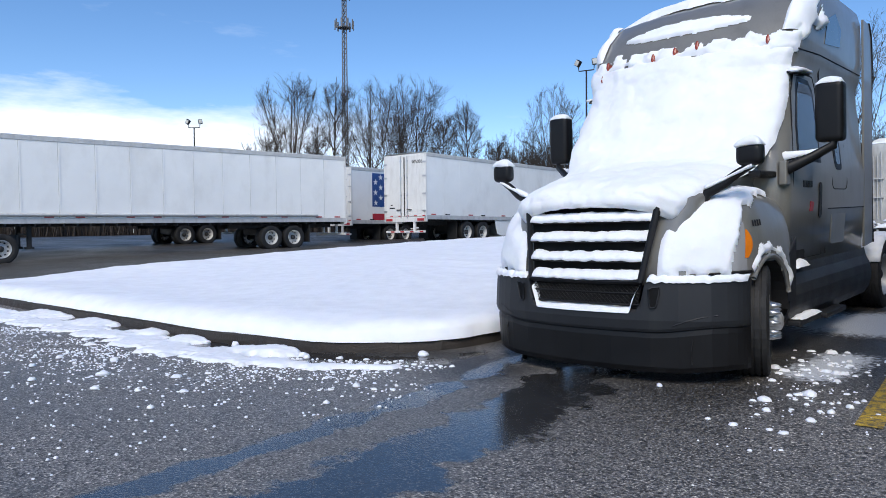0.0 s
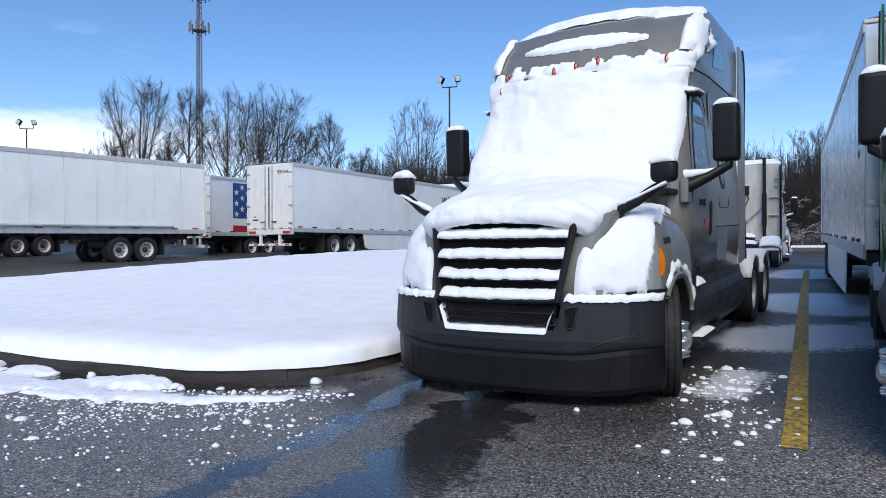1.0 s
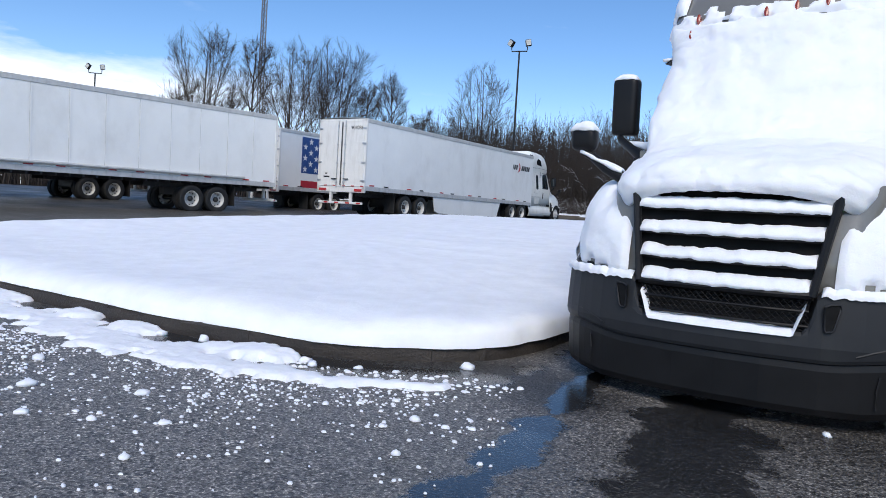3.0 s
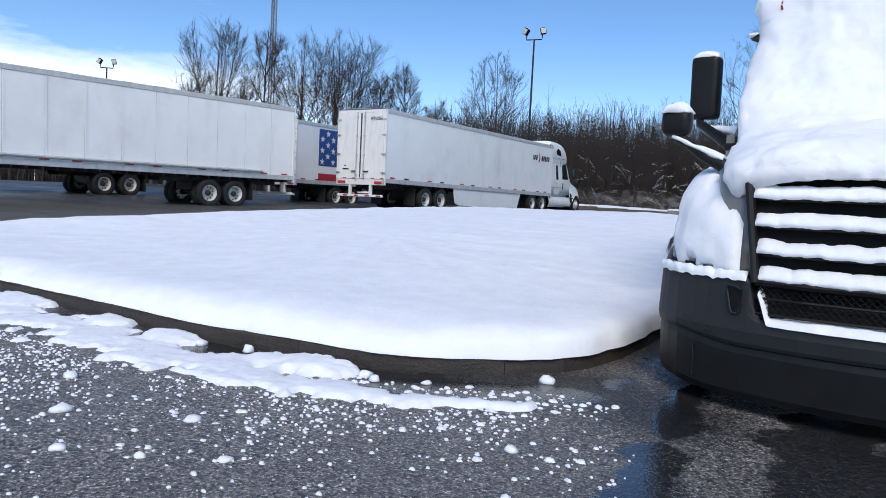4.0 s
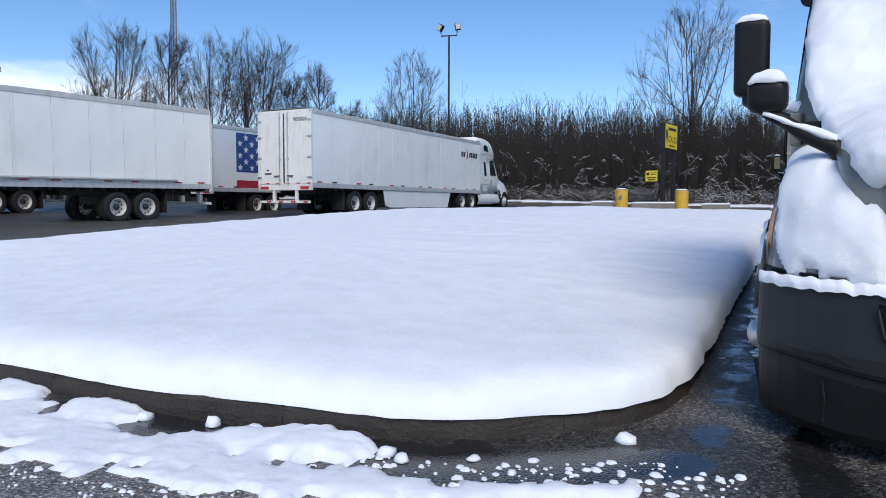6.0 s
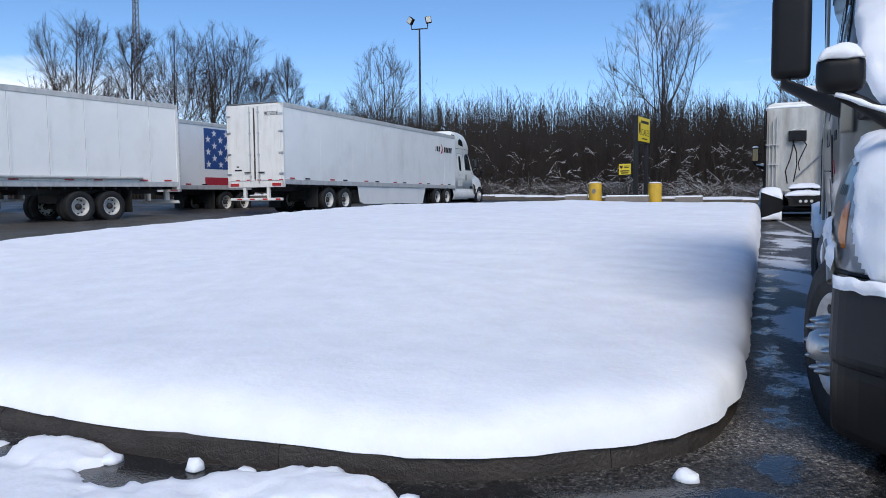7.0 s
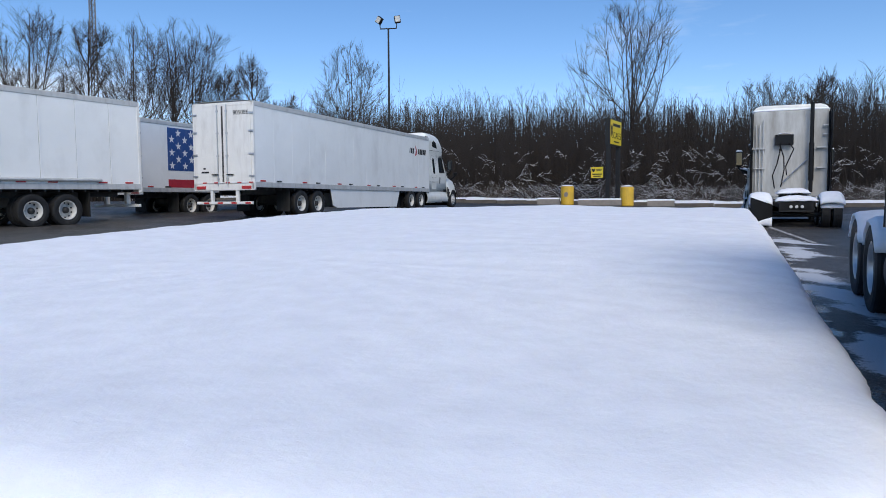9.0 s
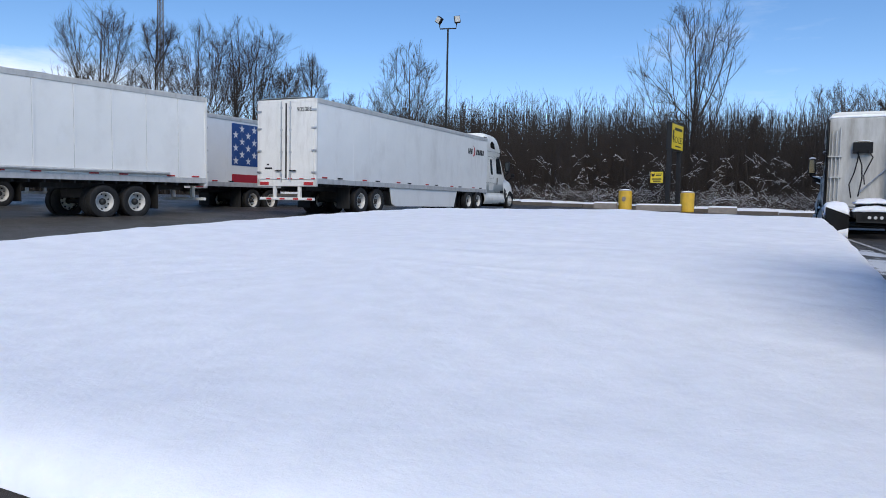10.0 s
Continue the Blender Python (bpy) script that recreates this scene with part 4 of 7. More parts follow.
def semi_truck(label, m, paint="grey", snow=2, group="", front=True, mirror_x=1.59, steer_turn=0.0, axles=(6.05, 7.35), frame_end=8.05, rim="rim", back=5.0):
    """A conventional sleeper tractor. Local origin on the ground under the bumper; y runs back, +x is on the right as one faces it.
    snow: 2 a full coat, 1 tyres and ledges only, 0 none."""
    tk = thing("semi_truck", label, "truck", m, group)
    rnd = random.Random(12)
    # ---- cab and sleeper shell
    levels = [(z, cab_w(z), yf, back, 0.20, 0.05, bow) for z, hw, yf, bow in CAB]
    part("cab", loft_z(levels), paint, tk, smooth=True)
    for s in (-1, 1):
        for ob_name, ys in (("door_gap", [(2.22, 1.0), (2.22, 1.9), (2.42, 2.75), (2.62, 3.02), (3.30, 3.02), (3.36, 2.9), (3.36, 1.0), (2.22, 1.0)]),):
            part(ob_name, side_line(ys, s, 0.014, 0.001), "dark", tk)
        glass_o = [(2.46, 2.10), (2.52, 2.42), (2.66, 2.80), (2.74, 2.90), (3.10, 2.90), (3.20, 2.82), (3.22, 2.10)]
        win = part("side_window", side_panel(glass_o, s, 0.006), "glass", tk)
        fr = [(2.41, 2.04), (2.47, 2.44), (2.62, 2.84), (2.72, 2.96), (3.12, 2.96), (3.26, 2.86), (3.28, 2.04)]
        part("window_frame", side_panel(fr, s, 0.002), "black", win)
        part("door_handle", side_panel(rounded(3.14, 3.25, 1.42, 1.82, 0.054), s, 0.012), "black", tk)
        # sleeper: luggage door, tall vent window, seams
        part("luggage_door_seam", side_line([(y, z) for y, z in rounded(3.72, 4.42, 1.75, 3.0, 0.10, 3)] + [(4.42 - 0.10, 1.75)], s, 0.010, 0.000), "dark", tk)
        sw = part("sleeper_window", side_panel(rounded(3.92, 4.12, 2.05, 2.78, 0.06), s, 0.008), "glass", tk)
        part("window_frame", side_panel(rounded(3.86, 4.18, 1.98, 2.86, 0.09), s, 0.004), "black", sw)
        part("body_seam", side_line([(3.52, 1.0), (3.52, 3.1), (3.60, 3.5)], s, 0.018, 0.001), "dark", tk)
        part("body_seam", side_line([(3.55, 1.52), (back - 0.02, 1.52)], s, 0.012, 0.001), "dark", tk)
        part("locker_door", side_panel(rounded(3.72, 4.35, 1.10, 1.45, 0.03), s, 0.006), paint, tk)
        part("roof_window", side_panel([(3.55, 3.42), (3.70, 3.74), (4.05, 3.86), (4.30, 3.70), (4.22, 3.48)], s, 0.008), "glass", tk)
        part("roof_seam", side_line([(2.62, 3.24), (3.4, 3.28), (back - 0.02, 3.28)], s, 0.016, 0.001), "dark", tk)
        # visor over the side window
        bm = grid_mesh(8, 3, lambda u, v, s=s: (s * (1.165 + 0.10 * v * (1 - (2 * u - 1) ** 4 * 0.6)), 2.42 + 0.62 * u, 3.03 - 0.05 * (1 - u) ** 2 - 0.03 * v), 0.012)
        vis = part("window_visor", bm, "black", tk)
        if snow:
            part("snow", lumpy(grid_mesh(8, 3, lambda u, v, s=s: (s * (1.16 + 0.10 * v), 2.46 + 0.54 * u, 3.04 - 0.04 * (1 - u) ** 2 + 0.05 * math.sin(math.pi * min(u, 0.999)) * (1 - v)), 0.03), 0.012, 9), "snow_lump", vis, smooth=True)
        # side extender behind the sleeper
        ext = part("side_extender", prism([(back - 0.06, 0.98), (back + 0.42, 1.02), (back + 0.42, 3.55), (back + 0.37, 3.85), (back + 0.25, 4.0), (back - 0.06, 4.02)], 0.03, "x", s * 1.265 - 0.015, 0.010), "black" if paint == "cab_white" else paint, tk)
        part("rubber_edge", tube([(s * 1.265, back + dy, z) for dy, z in ((0.43, 1.02), (0.43, 3.55), (0.38, 3.86), (0.26, 4.01))], 0.030, 7), "black", ext)
        # lower skirts and steps
        bm = grid_mesh(14, 6, lambda u, v, s=s: (s * (1.23 + 0.09 * math.sin(math.pi * min(1, v * 1.15)) ** 0.7), 1.92 + (back - 1.78) * u, 0.34 + 0.62 * v), 0.02)
        sk = part("side_skirt", bm, "plastic" if paint != "cab_white" else paint, tk, smooth=False)
        for y0, y1, z0 in ((2.05, 2.85, 0.40), (3.05, 3.9, 0.36)):
            st = part("step", box(*sorted((s * 1.24, s * 1.38)), y0, y1, z0 - 0.06, z0, 0.02, 2), "plastic", sk)
        if snow:
            part("snow", lumpy(grid_mesh(12, 4, lambda u, v, s=s: (s * (1.26 + 0.125 * v), 2.08 + 0.74 * u, 0.405 + 0.05 * math.sin(math.pi * u) ** 0.5 * math.sin(math.pi * v) ** 0.5)), 0.012, 7), "snow_lump", tk, smooth=True)
            part("snow", lumpy(grid_mesh(12, 4, lambda u, v, s=s: (s * (1.24 + 0.10 * v), 2.15 + 0.42 * u, 0.93 + 0.085 * math.sin(math.pi * u) ** 0.6 * math.sin(math.pi * (0.2 + 0.8 * v)) ** 0.5)), 0.012, 7), "snow_lump", tk, smooth=True)
        # raised near-black panel that paints the shade of a recess over the step
        part("skirt_pocket_shade", side_panel(rounded(2.12, 2.60, 0.955, 1.10, 0.03), s, 0.03), "dark", tk)
    # ---- chassis, drive axles, fifth wheel
    for s in (-1, 1):
        part("chassis_rail", box(s * 0.43 - 0.05, s * 0.43 + 0.05, 0.9, frame_end, 0.72, 0.98, 0.01, 1), "frame", tk)
        part("fuel_tank", lathe([(2.2, 0.05), (2.2, 0.28), (2.24, 0.31), (4.2, 0.31), (4.24, 0.28), (4.24, 0.05)], "y", 18, (s * 0.84, 0, 0.62)), "frame", tk)
    part("cross_member", box(-0.5, 0.5, frame_end - 0.10, frame_end, 0.62, 0.98, 0.01, 1), "frame", tk)
    fw = part("fifth_wheel", prism([(-0.46, axles[0] + 0.25), (-0.30, axles[0] + 0.05), (0.30, axles[0] + 0.05), (0.46, axles[0] + 0.25), (0.46, axles[0] + 0.85), (0.14, axles[0] + 1.15), (0.05, axles[0] + 0.75), (-0.05, axles[0] + 0.75), (-0.14, axles[0] + 1.15), (-0.46, axles[0] + 0.85)], 0.06, "z", 1.14, 0.01), "frame", tk)
    part("bracket", box(-0.42, 0.42, axles[0] + 0.35, axles[0] + 0.75, 0.95, 1.14), "frame", fw)
    for y in axles:
        dual(tk, 1.33, y, 0.51, rim)
        for s in (-1, 1):
            if snow:
                part("tyre_snow", lumpy(grid_mesh(8, 14, lambda u, v, s=s, y=y: (s * (0.70 + 0.64 * u), y + 0.54 * math.sin((v - 0.5) * 2.3), 0.51 + 0.54 * math.cos((v - 0.5) * 2.3) + 0.05 * math.sin(math.pi * v) * math.sin(math.pi * u) ** 0.4), 0.02), 0.02, 5), "snow_lump", tk, smooth=True)
    if snow:
        part("deck_snow", lumpy(grid_mesh(14, 18, lambda u, v: (-0.50 + 1.0 * u, axles[0] + 0.05 + 1.1 * v, 1.205 + 0.10 * math.sin(math.pi * u) ** 0.4 * math.sin(math.pi * v) ** 0.4), 0.03), 0.03, 4), "snow_lump", tk, smooth=True)
    part("catwalk", box(-0.55, 0.55, back + 0.05, back + 0.75, 0.98, 1.02), "alu", tk)
    if not front:
        return tk
    # ---- steer wheels, arches, fenders
    for s in (-1, 1):
        wheel_parts(tk, "steer_wheel", (s * 1.20, WHEEL_Y, 0.51), s, 0.52, 0.30, rim, steer=True, turn=steer_turn)
        bm = bm_new()
        n, q = 44, 16
        vs = [[bm.verts.new(fender_point(i / n, j / q * 1.6, s)) for i in range(n + 1)] for j in range(q + 1)]
        for j in range(q):
            for i in range(n):
                bm.faces.new((vs[j][i], vs[j][i + 1], vs[j + 1][i + 1], vs[j + 1][i]))
        drop = [f for f in bm.faces if math.hypot(f.calc_center_median().y - WHEEL_Y, f.calc_center_median().z - 0.50) < 0.60 and abs(f.calc_center_median().x) > 1.0]
        bmesh.ops.delete(bm, geom=drop, context="FACES")
        flip_to(bm, Vector((s, -0.5, 0.5)))
        fen = part("fender", bm, paint, tk, smooth=True)
        part("arch_lip", tube([(s * (1.345 + 0.012 * math.sin(a)), WHEEL_Y + 0.615 * math.cos(a), 0.50 + 0.615 * math.sin(a)) for a in [radians(22 + 112 * k / 18) for k in range(19)]], 0.024, 8), paint, fen, smooth=True)
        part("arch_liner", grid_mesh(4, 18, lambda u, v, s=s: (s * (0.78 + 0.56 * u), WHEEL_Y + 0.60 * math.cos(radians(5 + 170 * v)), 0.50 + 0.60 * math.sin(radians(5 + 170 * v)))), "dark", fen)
        part("rear_fender", prism([(1.80, 0.62), (2.06, 0.62), (2.10, 1.25), (1.74, 1.02)], 0.03, "x", s * 1.32 - 0.015, 0.008), "plastic", fen)
        hl = part("headlamp", flip_to(grid_mesh(16, 10, lambda u, v, s=s: fender_point(0.17 + 0.23 * u, 0.06 + 0.40 * v * (0.35 + 0.65 * u), s, 0.006)), Vector((s, -1, 0.5))), "lens", fen, smooth=True)
        part("turn_signal", flip_to(grid_mesh(5, 8, lambda u, v, s=s: fender_point(0.385 + 0.06 * u * math.sin(math.pi * min(0.98, 0.15 + v * 0.8)) + 0.02 * v, 0.15 + 0.23 * v, s, 0.010)), Vector((s, -1, 0.3))), "amber", hl, smooth=True)
        part("lamp_trim", tube([fender_point(0.15 + 0.28 * k / 12, 0.045, s, 0.008) for k in range(13)], 0.012, 6), "black", hl)
        for k in range(4):
            part("bar", flip_to(grid_mesh(2, 2, lambda u, v, s=s, k=k: fender_point(0.475 + 0.024 * k + 0.016 * u, 0.40 + 0.06 * v, s, 0.006)), Vector((s, 0, 0.2))), "ink", fen)
        # hood mirror on its arm
        arm = part("hood_mirror_arm", tube([(s * 0.93, 0.72, 1.64), (s * 0.98, 0.72, 1.71), (s * 1.12, 0.73, 1.78), (s * 1.24, 0.75, 1.87), (s * 1.35, 0.77, 1.935)], [0.05, 0.052, 0.045, 0.04, 0.034], 10, squash=(0.7, 1.0)), "black", tk, smooth=True)
        head = part("hood_mirror", box(s * 1.34 - 0.115, s * 1.34 + 0.115, 0.70, 0.84, 1.93, 2.13, 0.07, 4), "black", arm, smooth=True)
        if snow:
            part("snow", lumpy(grid_mesh(10, 8, lambda u, v, s=s: (s * 1.34 - 0.11 + 0.22 * u, 0.69 + 0.15 * v, 2.105 + 0.085 * math.sin(math.pi * u) ** 0.45 * math.sin(math.pi * v) ** 0.45), 0.02), 0.012, 12), "snow_lump", head, smooth=True)
            part("snow", lumpy(grid_mesh(14, 5, lambda u, v, s=s: (s * (0.96 + 0.40 * u), 0.67 + 0.05 * u + 0.10 * v, 1.745 + 0.185 * u ** 1.05 + 0.035 * math.sin(math.pi * v) ** 0.5 * (1 - 0.5 * u)), 0.02), 0.010, 10), "snow_lump", arm, smooth=True)
        # door mirror on its arm
        arm2 = part("door_mirror_arm", tube([(s * 1.20, 2.06, 1.93), (s * 1.26, 2.05, 1.94), (s * (mirror_x - 0.14), 2.22, 2.05), (s * (mirror_x + 0.03), 2.33, 2.16), (s * (mirror_x + 0.04), 2.34, 2.30)], [0.07, 0.065, 0.05, 0.045, 0.04], 10, squash=(0.7, 1.0)), "black", tk, smooth=True)
        mir = part("door_mirror", box(s * mirror_x - 0.13, s * mirror_x + 0.13, 2.27, 2.47, 2.20, 2.80, 0.06, 4), "black", arm2, smooth=True)
        part("mirror_glass", box(s * mirror_x - 0.10, s * mirror_x + 0.10, 2.468, 2.474, 2.26, 2.74), "glass", mir)
        if snow:
            part("snow", lumpy(grid_mesh(10, 8, lambda u, v, s=s: (s * mirror_x - 0.12 + 0.24 * u, 2.28 + 0.18 * v, 2.785 + 0.07 * math.sin(math.pi * u) ** 0.45 * math.sin(math.pi * v) ** 0.45), 0.02), 0.010, 12), "snow_lump", mir, smooth=True)
            part("snow", lumpy(grid_mesh(14, 6, lambda u, v, s=s: (s * (1.10 + (mirror_x - 1.15) * u), 1.98 + 0.30 * u + 0.10 * v, 1.99 + 0.13 * u + 0.10 * (1 - u) ** 1.5 * math.sin(math.pi * v) ** 0.4 + 0.03 * math.sin(math.pi * v) ** 0.5), 0.02), 0.010, 10), "snow_lump", arm2, smooth=True)
        part("cowl_bracket", box(*sorted((s * 1.20, s * 1.28)), 1.98, 2.12, 1.78, 2.02, 0.015, 2), paint, tk)
        part("cowl_vent", box(*sorted((s * 1.05, s * 1.18)), 1.52, 2.00, 1.86, 1.92, 0.012, 1), "black", tk)
    # ---- hood
    hood_levels = [(0.90, 0.82, 0.24, 2.1, 0.14, 0.05, 0.0), (1.20, 0.88, 0.31, 2.1, 0.16, 0.05, 0.0), (1.50, 0.94, 0.385, 2.1, 0.20, 0.05, 0.0), (1.66, 0.97, 0.43, 2.1, 0.22, 0.05, 0.02), (1.74, 0.95, 0.56, 2.1, 0.28, 0.05, 0.10),
                   (1.82, 0.97, 0.95, 2.1, 0.30, 0.05, 0.12), (1.90, 1.00, 1.40, 2.12, 0.30, 0.05, 0.12), (1.99, 1.02, 1.82, 2.14, 0.25, 0.05, 0.10)]
    part("hood", loft_z(hood_levels), paint, tk, smooth=True)
    # ---- grille
    gy = lambda z: 0.185 + (z - 0.95) * 0.235
    gw = lambda z: 0.585 + (z - 0.95) * 0.165
    g = new("grille")
    g.parent = tk
    # flat near-black sheet that paints the shade behind the slats
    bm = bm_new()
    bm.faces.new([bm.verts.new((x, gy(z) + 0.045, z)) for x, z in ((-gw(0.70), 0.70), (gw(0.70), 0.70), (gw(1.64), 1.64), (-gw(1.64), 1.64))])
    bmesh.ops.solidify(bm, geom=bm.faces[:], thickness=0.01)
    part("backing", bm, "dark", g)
    for s in (-1, 1):
        part("surround", tube([(s * gw(z), gy(z) - 0.015, z) for z in (0.93, 1.15, 1.4, 1.64)], [0.030, 0.030, 0.034, 0.036], 8, squash=(0.9, 1.0)), "black", g)
    part("surround", tube([(-gw(1.64), gy(1.64) - 0.01, 1.635), (-0.3, gy(1.64) - 0.045, 1.65), (0.3, gy(1.64) - 0.045, 1.65), (gw(1.64), gy(1.64) - 0.01, 1.635)], 0.04, 8), "black", g)
    part("surround", tube([(-gw(0.94), gy(0.94) - 0.01, 0.94), (-0.3, gy(0.94) - 0.045, 0.935), (0.3, gy(0.94) - 0.045, 0.935), (gw(0.94), gy(0.94) - 0.01, 0.94)], 0.03, 8), "black", g)
    for n, z in enumerate((1.515, 1.335, 1.155, 0.985)):
        w = gw(z) - 0.02
        bow = lambda x, w=w: -0.045 * (1 - (x / w) ** 2)
        bm = grid_mesh(16, 3, lambda u, v, z=z, w=w: (-w + 2 * w * u, gy(z) - 0.03 + bow(-w + 2 * w * u) + 0.085 * v, z - 0.035 + 0.055 * v), 0.022)
        sl = part("slat", bm, "black", g)
        if snow:
            seed = n * 3.7
            bm = snow_patch(64, 10, lambda u, v, z=z, w=w: Vector((-w + 2 * w * u, gy(z) - 0.038 + bow(-w + 2 * w * u) + 0.10 * v * v, z - 0.040 + 0.010 * noise.noise(Vector((u * 14, seed, 0))) + 0.006 * noise.noise(Vector((u * 37, seed, 0))) + (0.088 + 0.016 * noise.noise(Vector((u * 9, seed + 5, 0)))) * v)), lambda u, v: 1.0, 0.008, 18, 0.016, seed)
            part("snow", flip_to(bm, Vector((0, -1, 0.6))), "snow_lump", sl, smooth=True)
    # lower mesh grille: rows of slanted wires
    bm = bm_new()
    for r in range(5):
        z = 0.725 + r * 0.042
        for c in range(26):
            x = -0.55 + c * 0.044
            y = 0.155 - 0.045 * (1 - (x / 0.6) ** 2) + 0.02
            for sg in (-1, 1):
                add_tube(bm, [(x, y, z), (x + sg * 0.022, y, z + 0.021), (x + sg * 0.022 * 0, y, z + 0.042)], 0.0045, 4, caps=False)
    tagged(part("mesh", bm, "black", g, "black wire mesh of the lower grille"), kind="stuff")
    for z in (0.73, 0.83, 0.93):
        part("mesh_bar", tube([(-0.57, 0.17, z), (-0.3, 0.135, z), (0.3, 0.135, z), (0.57, 0.17, z)], 0.010, 6), "black", g)
    part("emblem_bar", box(-0.20, 0.20, 0.28, 0.295, 1.665, 1.685), "steel", g)
    # ---- bumper
    bp = part("bumper", bumper_mesh(False), "plastic", tk, smooth=False)
    part("air_dam", bumper_mesh(True), "black", bp, "black lower air dam")
    for s in (-1, 1):
        ol = [(0.665, 0.875), (0.70, 0.892), (0.755, 0.897), (0.757, 0.86), (0.728, 0.73), (0.715, 0.715), (0.68, 0.712), (0.672, 0.73)]
        face = lambda x: float(np.interp(x, BX, BY))
        # solid near-black plate on the bumper paints the shade of a duct opening
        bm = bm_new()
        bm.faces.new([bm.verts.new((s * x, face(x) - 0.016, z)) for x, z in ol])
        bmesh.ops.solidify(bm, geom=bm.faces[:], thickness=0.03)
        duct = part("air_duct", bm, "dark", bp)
        part("duct_rim", tube([(s * x, face(x) - 0.018, z) for x, z in ol + ol[:1]], 0.007, 6), "plastic", duct, smooth=True)
        part("bumper_crease", tube([(s * x, float(np.interp(x, BX, BY)) - 0.004, z) for x, z in ((0.86, 0.56), (0.96, 0.60), (1.08, 0.635), (1.18, 0.65))], 0.008, 5), "plastic", bp)
        part("bumper_joint", tube([(s * x, float(np.interp(x, BX, BY)) + 0.018, z) for x, z in ((0.99, 0.22), (0.985, 0.34), (1.0, 0.44))], 0.006, 5), "dark", bp)
    if snow:
        bm = snow_patch(70, 8, lambda u, v: Vector(((-0.56 + 1.12 * u), 0.085 + 0.10 * v + 0.05 * abs(2 * u - 1) ** 2, 0.655 + 0.06 * v + 0.20 * max(0, abs(2 * u - 1) - 0.88) / 0.12 * (1 - 0 * v))), lambda u, v: 1.0, 0.008, 14, 0.02, 2.0)
        part("snow", flip_to(bm, Vector((0, -1, 0.8))), "snow_lump", bp, smooth=True)
    if snow < 2:
        part("windscreen", flip_to(grid_mesh(20, 8, lambda u, v: ((2 * u - 1) * (cab_w(2.2 + 0.8 * v) - 0.07), cab_front((2 * u - 1) * (cab_w(2.2 + 0.8 * v) - 0.07), 2.2 + 0.8 * v) - 0.008, 2.2 + 0.8 * v)), Vector((0, -1, 0))), "glass", tk, smooth=True)
        return tk
    # ---- the coat of snow on hood and windscreen
    def hs(u, v):
        p = hood_point((2 * u - 1), v)
        return p
    def top_edge(u, v):
        x = 2 * u - 1
        lim = 0.955 + 0.045 * noise.noise(Vector((x * 5, 1.7, 0))) + 0.03 * noise.noise(Vector((x * 17, 4.0, 0)))
        return min(lim - v, 1.0)
    bm = snow_patch(84, 110, hs, top_edge, 0.035, 2.6, 0.06, 1.0)
    flip_to(bm, Vector((0, -0.5, 1)))
    for v in bm.verts:
        v.co += v.normal * (0.010 * noise.noise(v.co * 11) + 0.006 * noise.noise(v.co * 27))
    part("hood_snow", bm, "snow", tk, "thick fresh snow", smooth=True)
    # fender snow: front and top, thinning to the outer side
    for s in (-1, 1):
        def fmask(u, v, s=s):
            a, th = u, v * 1.55
            low = 0.05 + min(max(0, (a - 0.30)) * 5.0, 0.62) + max(0, a - 0.45) * 0.55
            low += max(0, a - 0.75) * 1.2
            n1 = 0.18 * noise.noise(Vector((a * 11, th * 5, s * 3))) + 0.08 * noise.noise(Vector((a * 31, th * 14, s)))
            return th - low + n1 + 0.02
        bm = snow_patch(80, 60, lambda u, v, s=s: Vector(fender_point(u, v * 1.55, s)), fmask, 0.016, 5.0, 0.045, 3.0 + s, (s * 0.5, -0.7, 0.7))
        part("fender_snow", flip_to(bm, Vector((s * 0.5, -0.7, 0.7))), "snow", tk, smooth=True)
        # drift along the arch lip
        def lmask(u, v, s=s):
            return 0.5 - abs(v - 0.5) + 0.5 * noise.noise(Vector((u * 7, v * 3, 5 * s))) - 0.15
        bm = snow_patch(40, 8, lambda u, v, s=s: Vector((s * (1.36 - 0.02 * v), WHEEL_Y + (0.63 + 0.14 * v) * math.cos(radians(25 + 105 * u)), 0.50 + (0.63 + 0.14 * v) * math.sin(radians(25 + 105 * u)))), lmask, 0.01, 9, 0.03, 5.0, (s, 0, 0.5))
        part("arch_snow", flip_to(bm, Vector((s, 0, 0.5))), "snow_lump", tk, smooth=True)
        # ledge along the bumper's top
        bm = snow_patch(60, 6, lambda u, v, s=s: Vector((s * (0.64 + 0.71 * u), float(np.interp(0.64 + 0.71 * u, BX, BY)) + 0.005 + 0.07 * v, 0.93 + 0.06 * v + 0.02 * noise.noise(Vector((u * 14, s, 0))))), lambda u, v: 0.7 - abs(u - 0.5) + 0.2 * noise.noise(Vector((u * 16, v * 3, s))), 0.010, 12, 0.024, 7.0 + s)
        part("bumper_snow", flip_to(bm, Vector((0, -1, 1))), "snow_lump", bp, smooth=True)
        # snow on the steer tyre
        bm = lumpy(grid_mesh(6, 14, lambda u, v, s=s: (s * (1.04 + 0.26 * u), WHEEL_Y + 0.535 * math.sin(-1.35 + 1.1 * v), 0.51 + 0.535 * math.cos(-1.35 + 1.1 * v)), 0.015), 0.012, 8)
        part("tyre_snow", bm, "snow_lump", tk, smooth=True)
    # ---- roof: marker lamps in the snow, the drifted ledge, the thick cap
    for x, z in ((-0.95, 3.17), (-0.90, 3.33), (-0.24, 3.30), (0.02, 3.33), (0.27, 3.36), (0.98, 3.32)):
        y = cab_front(x, z)
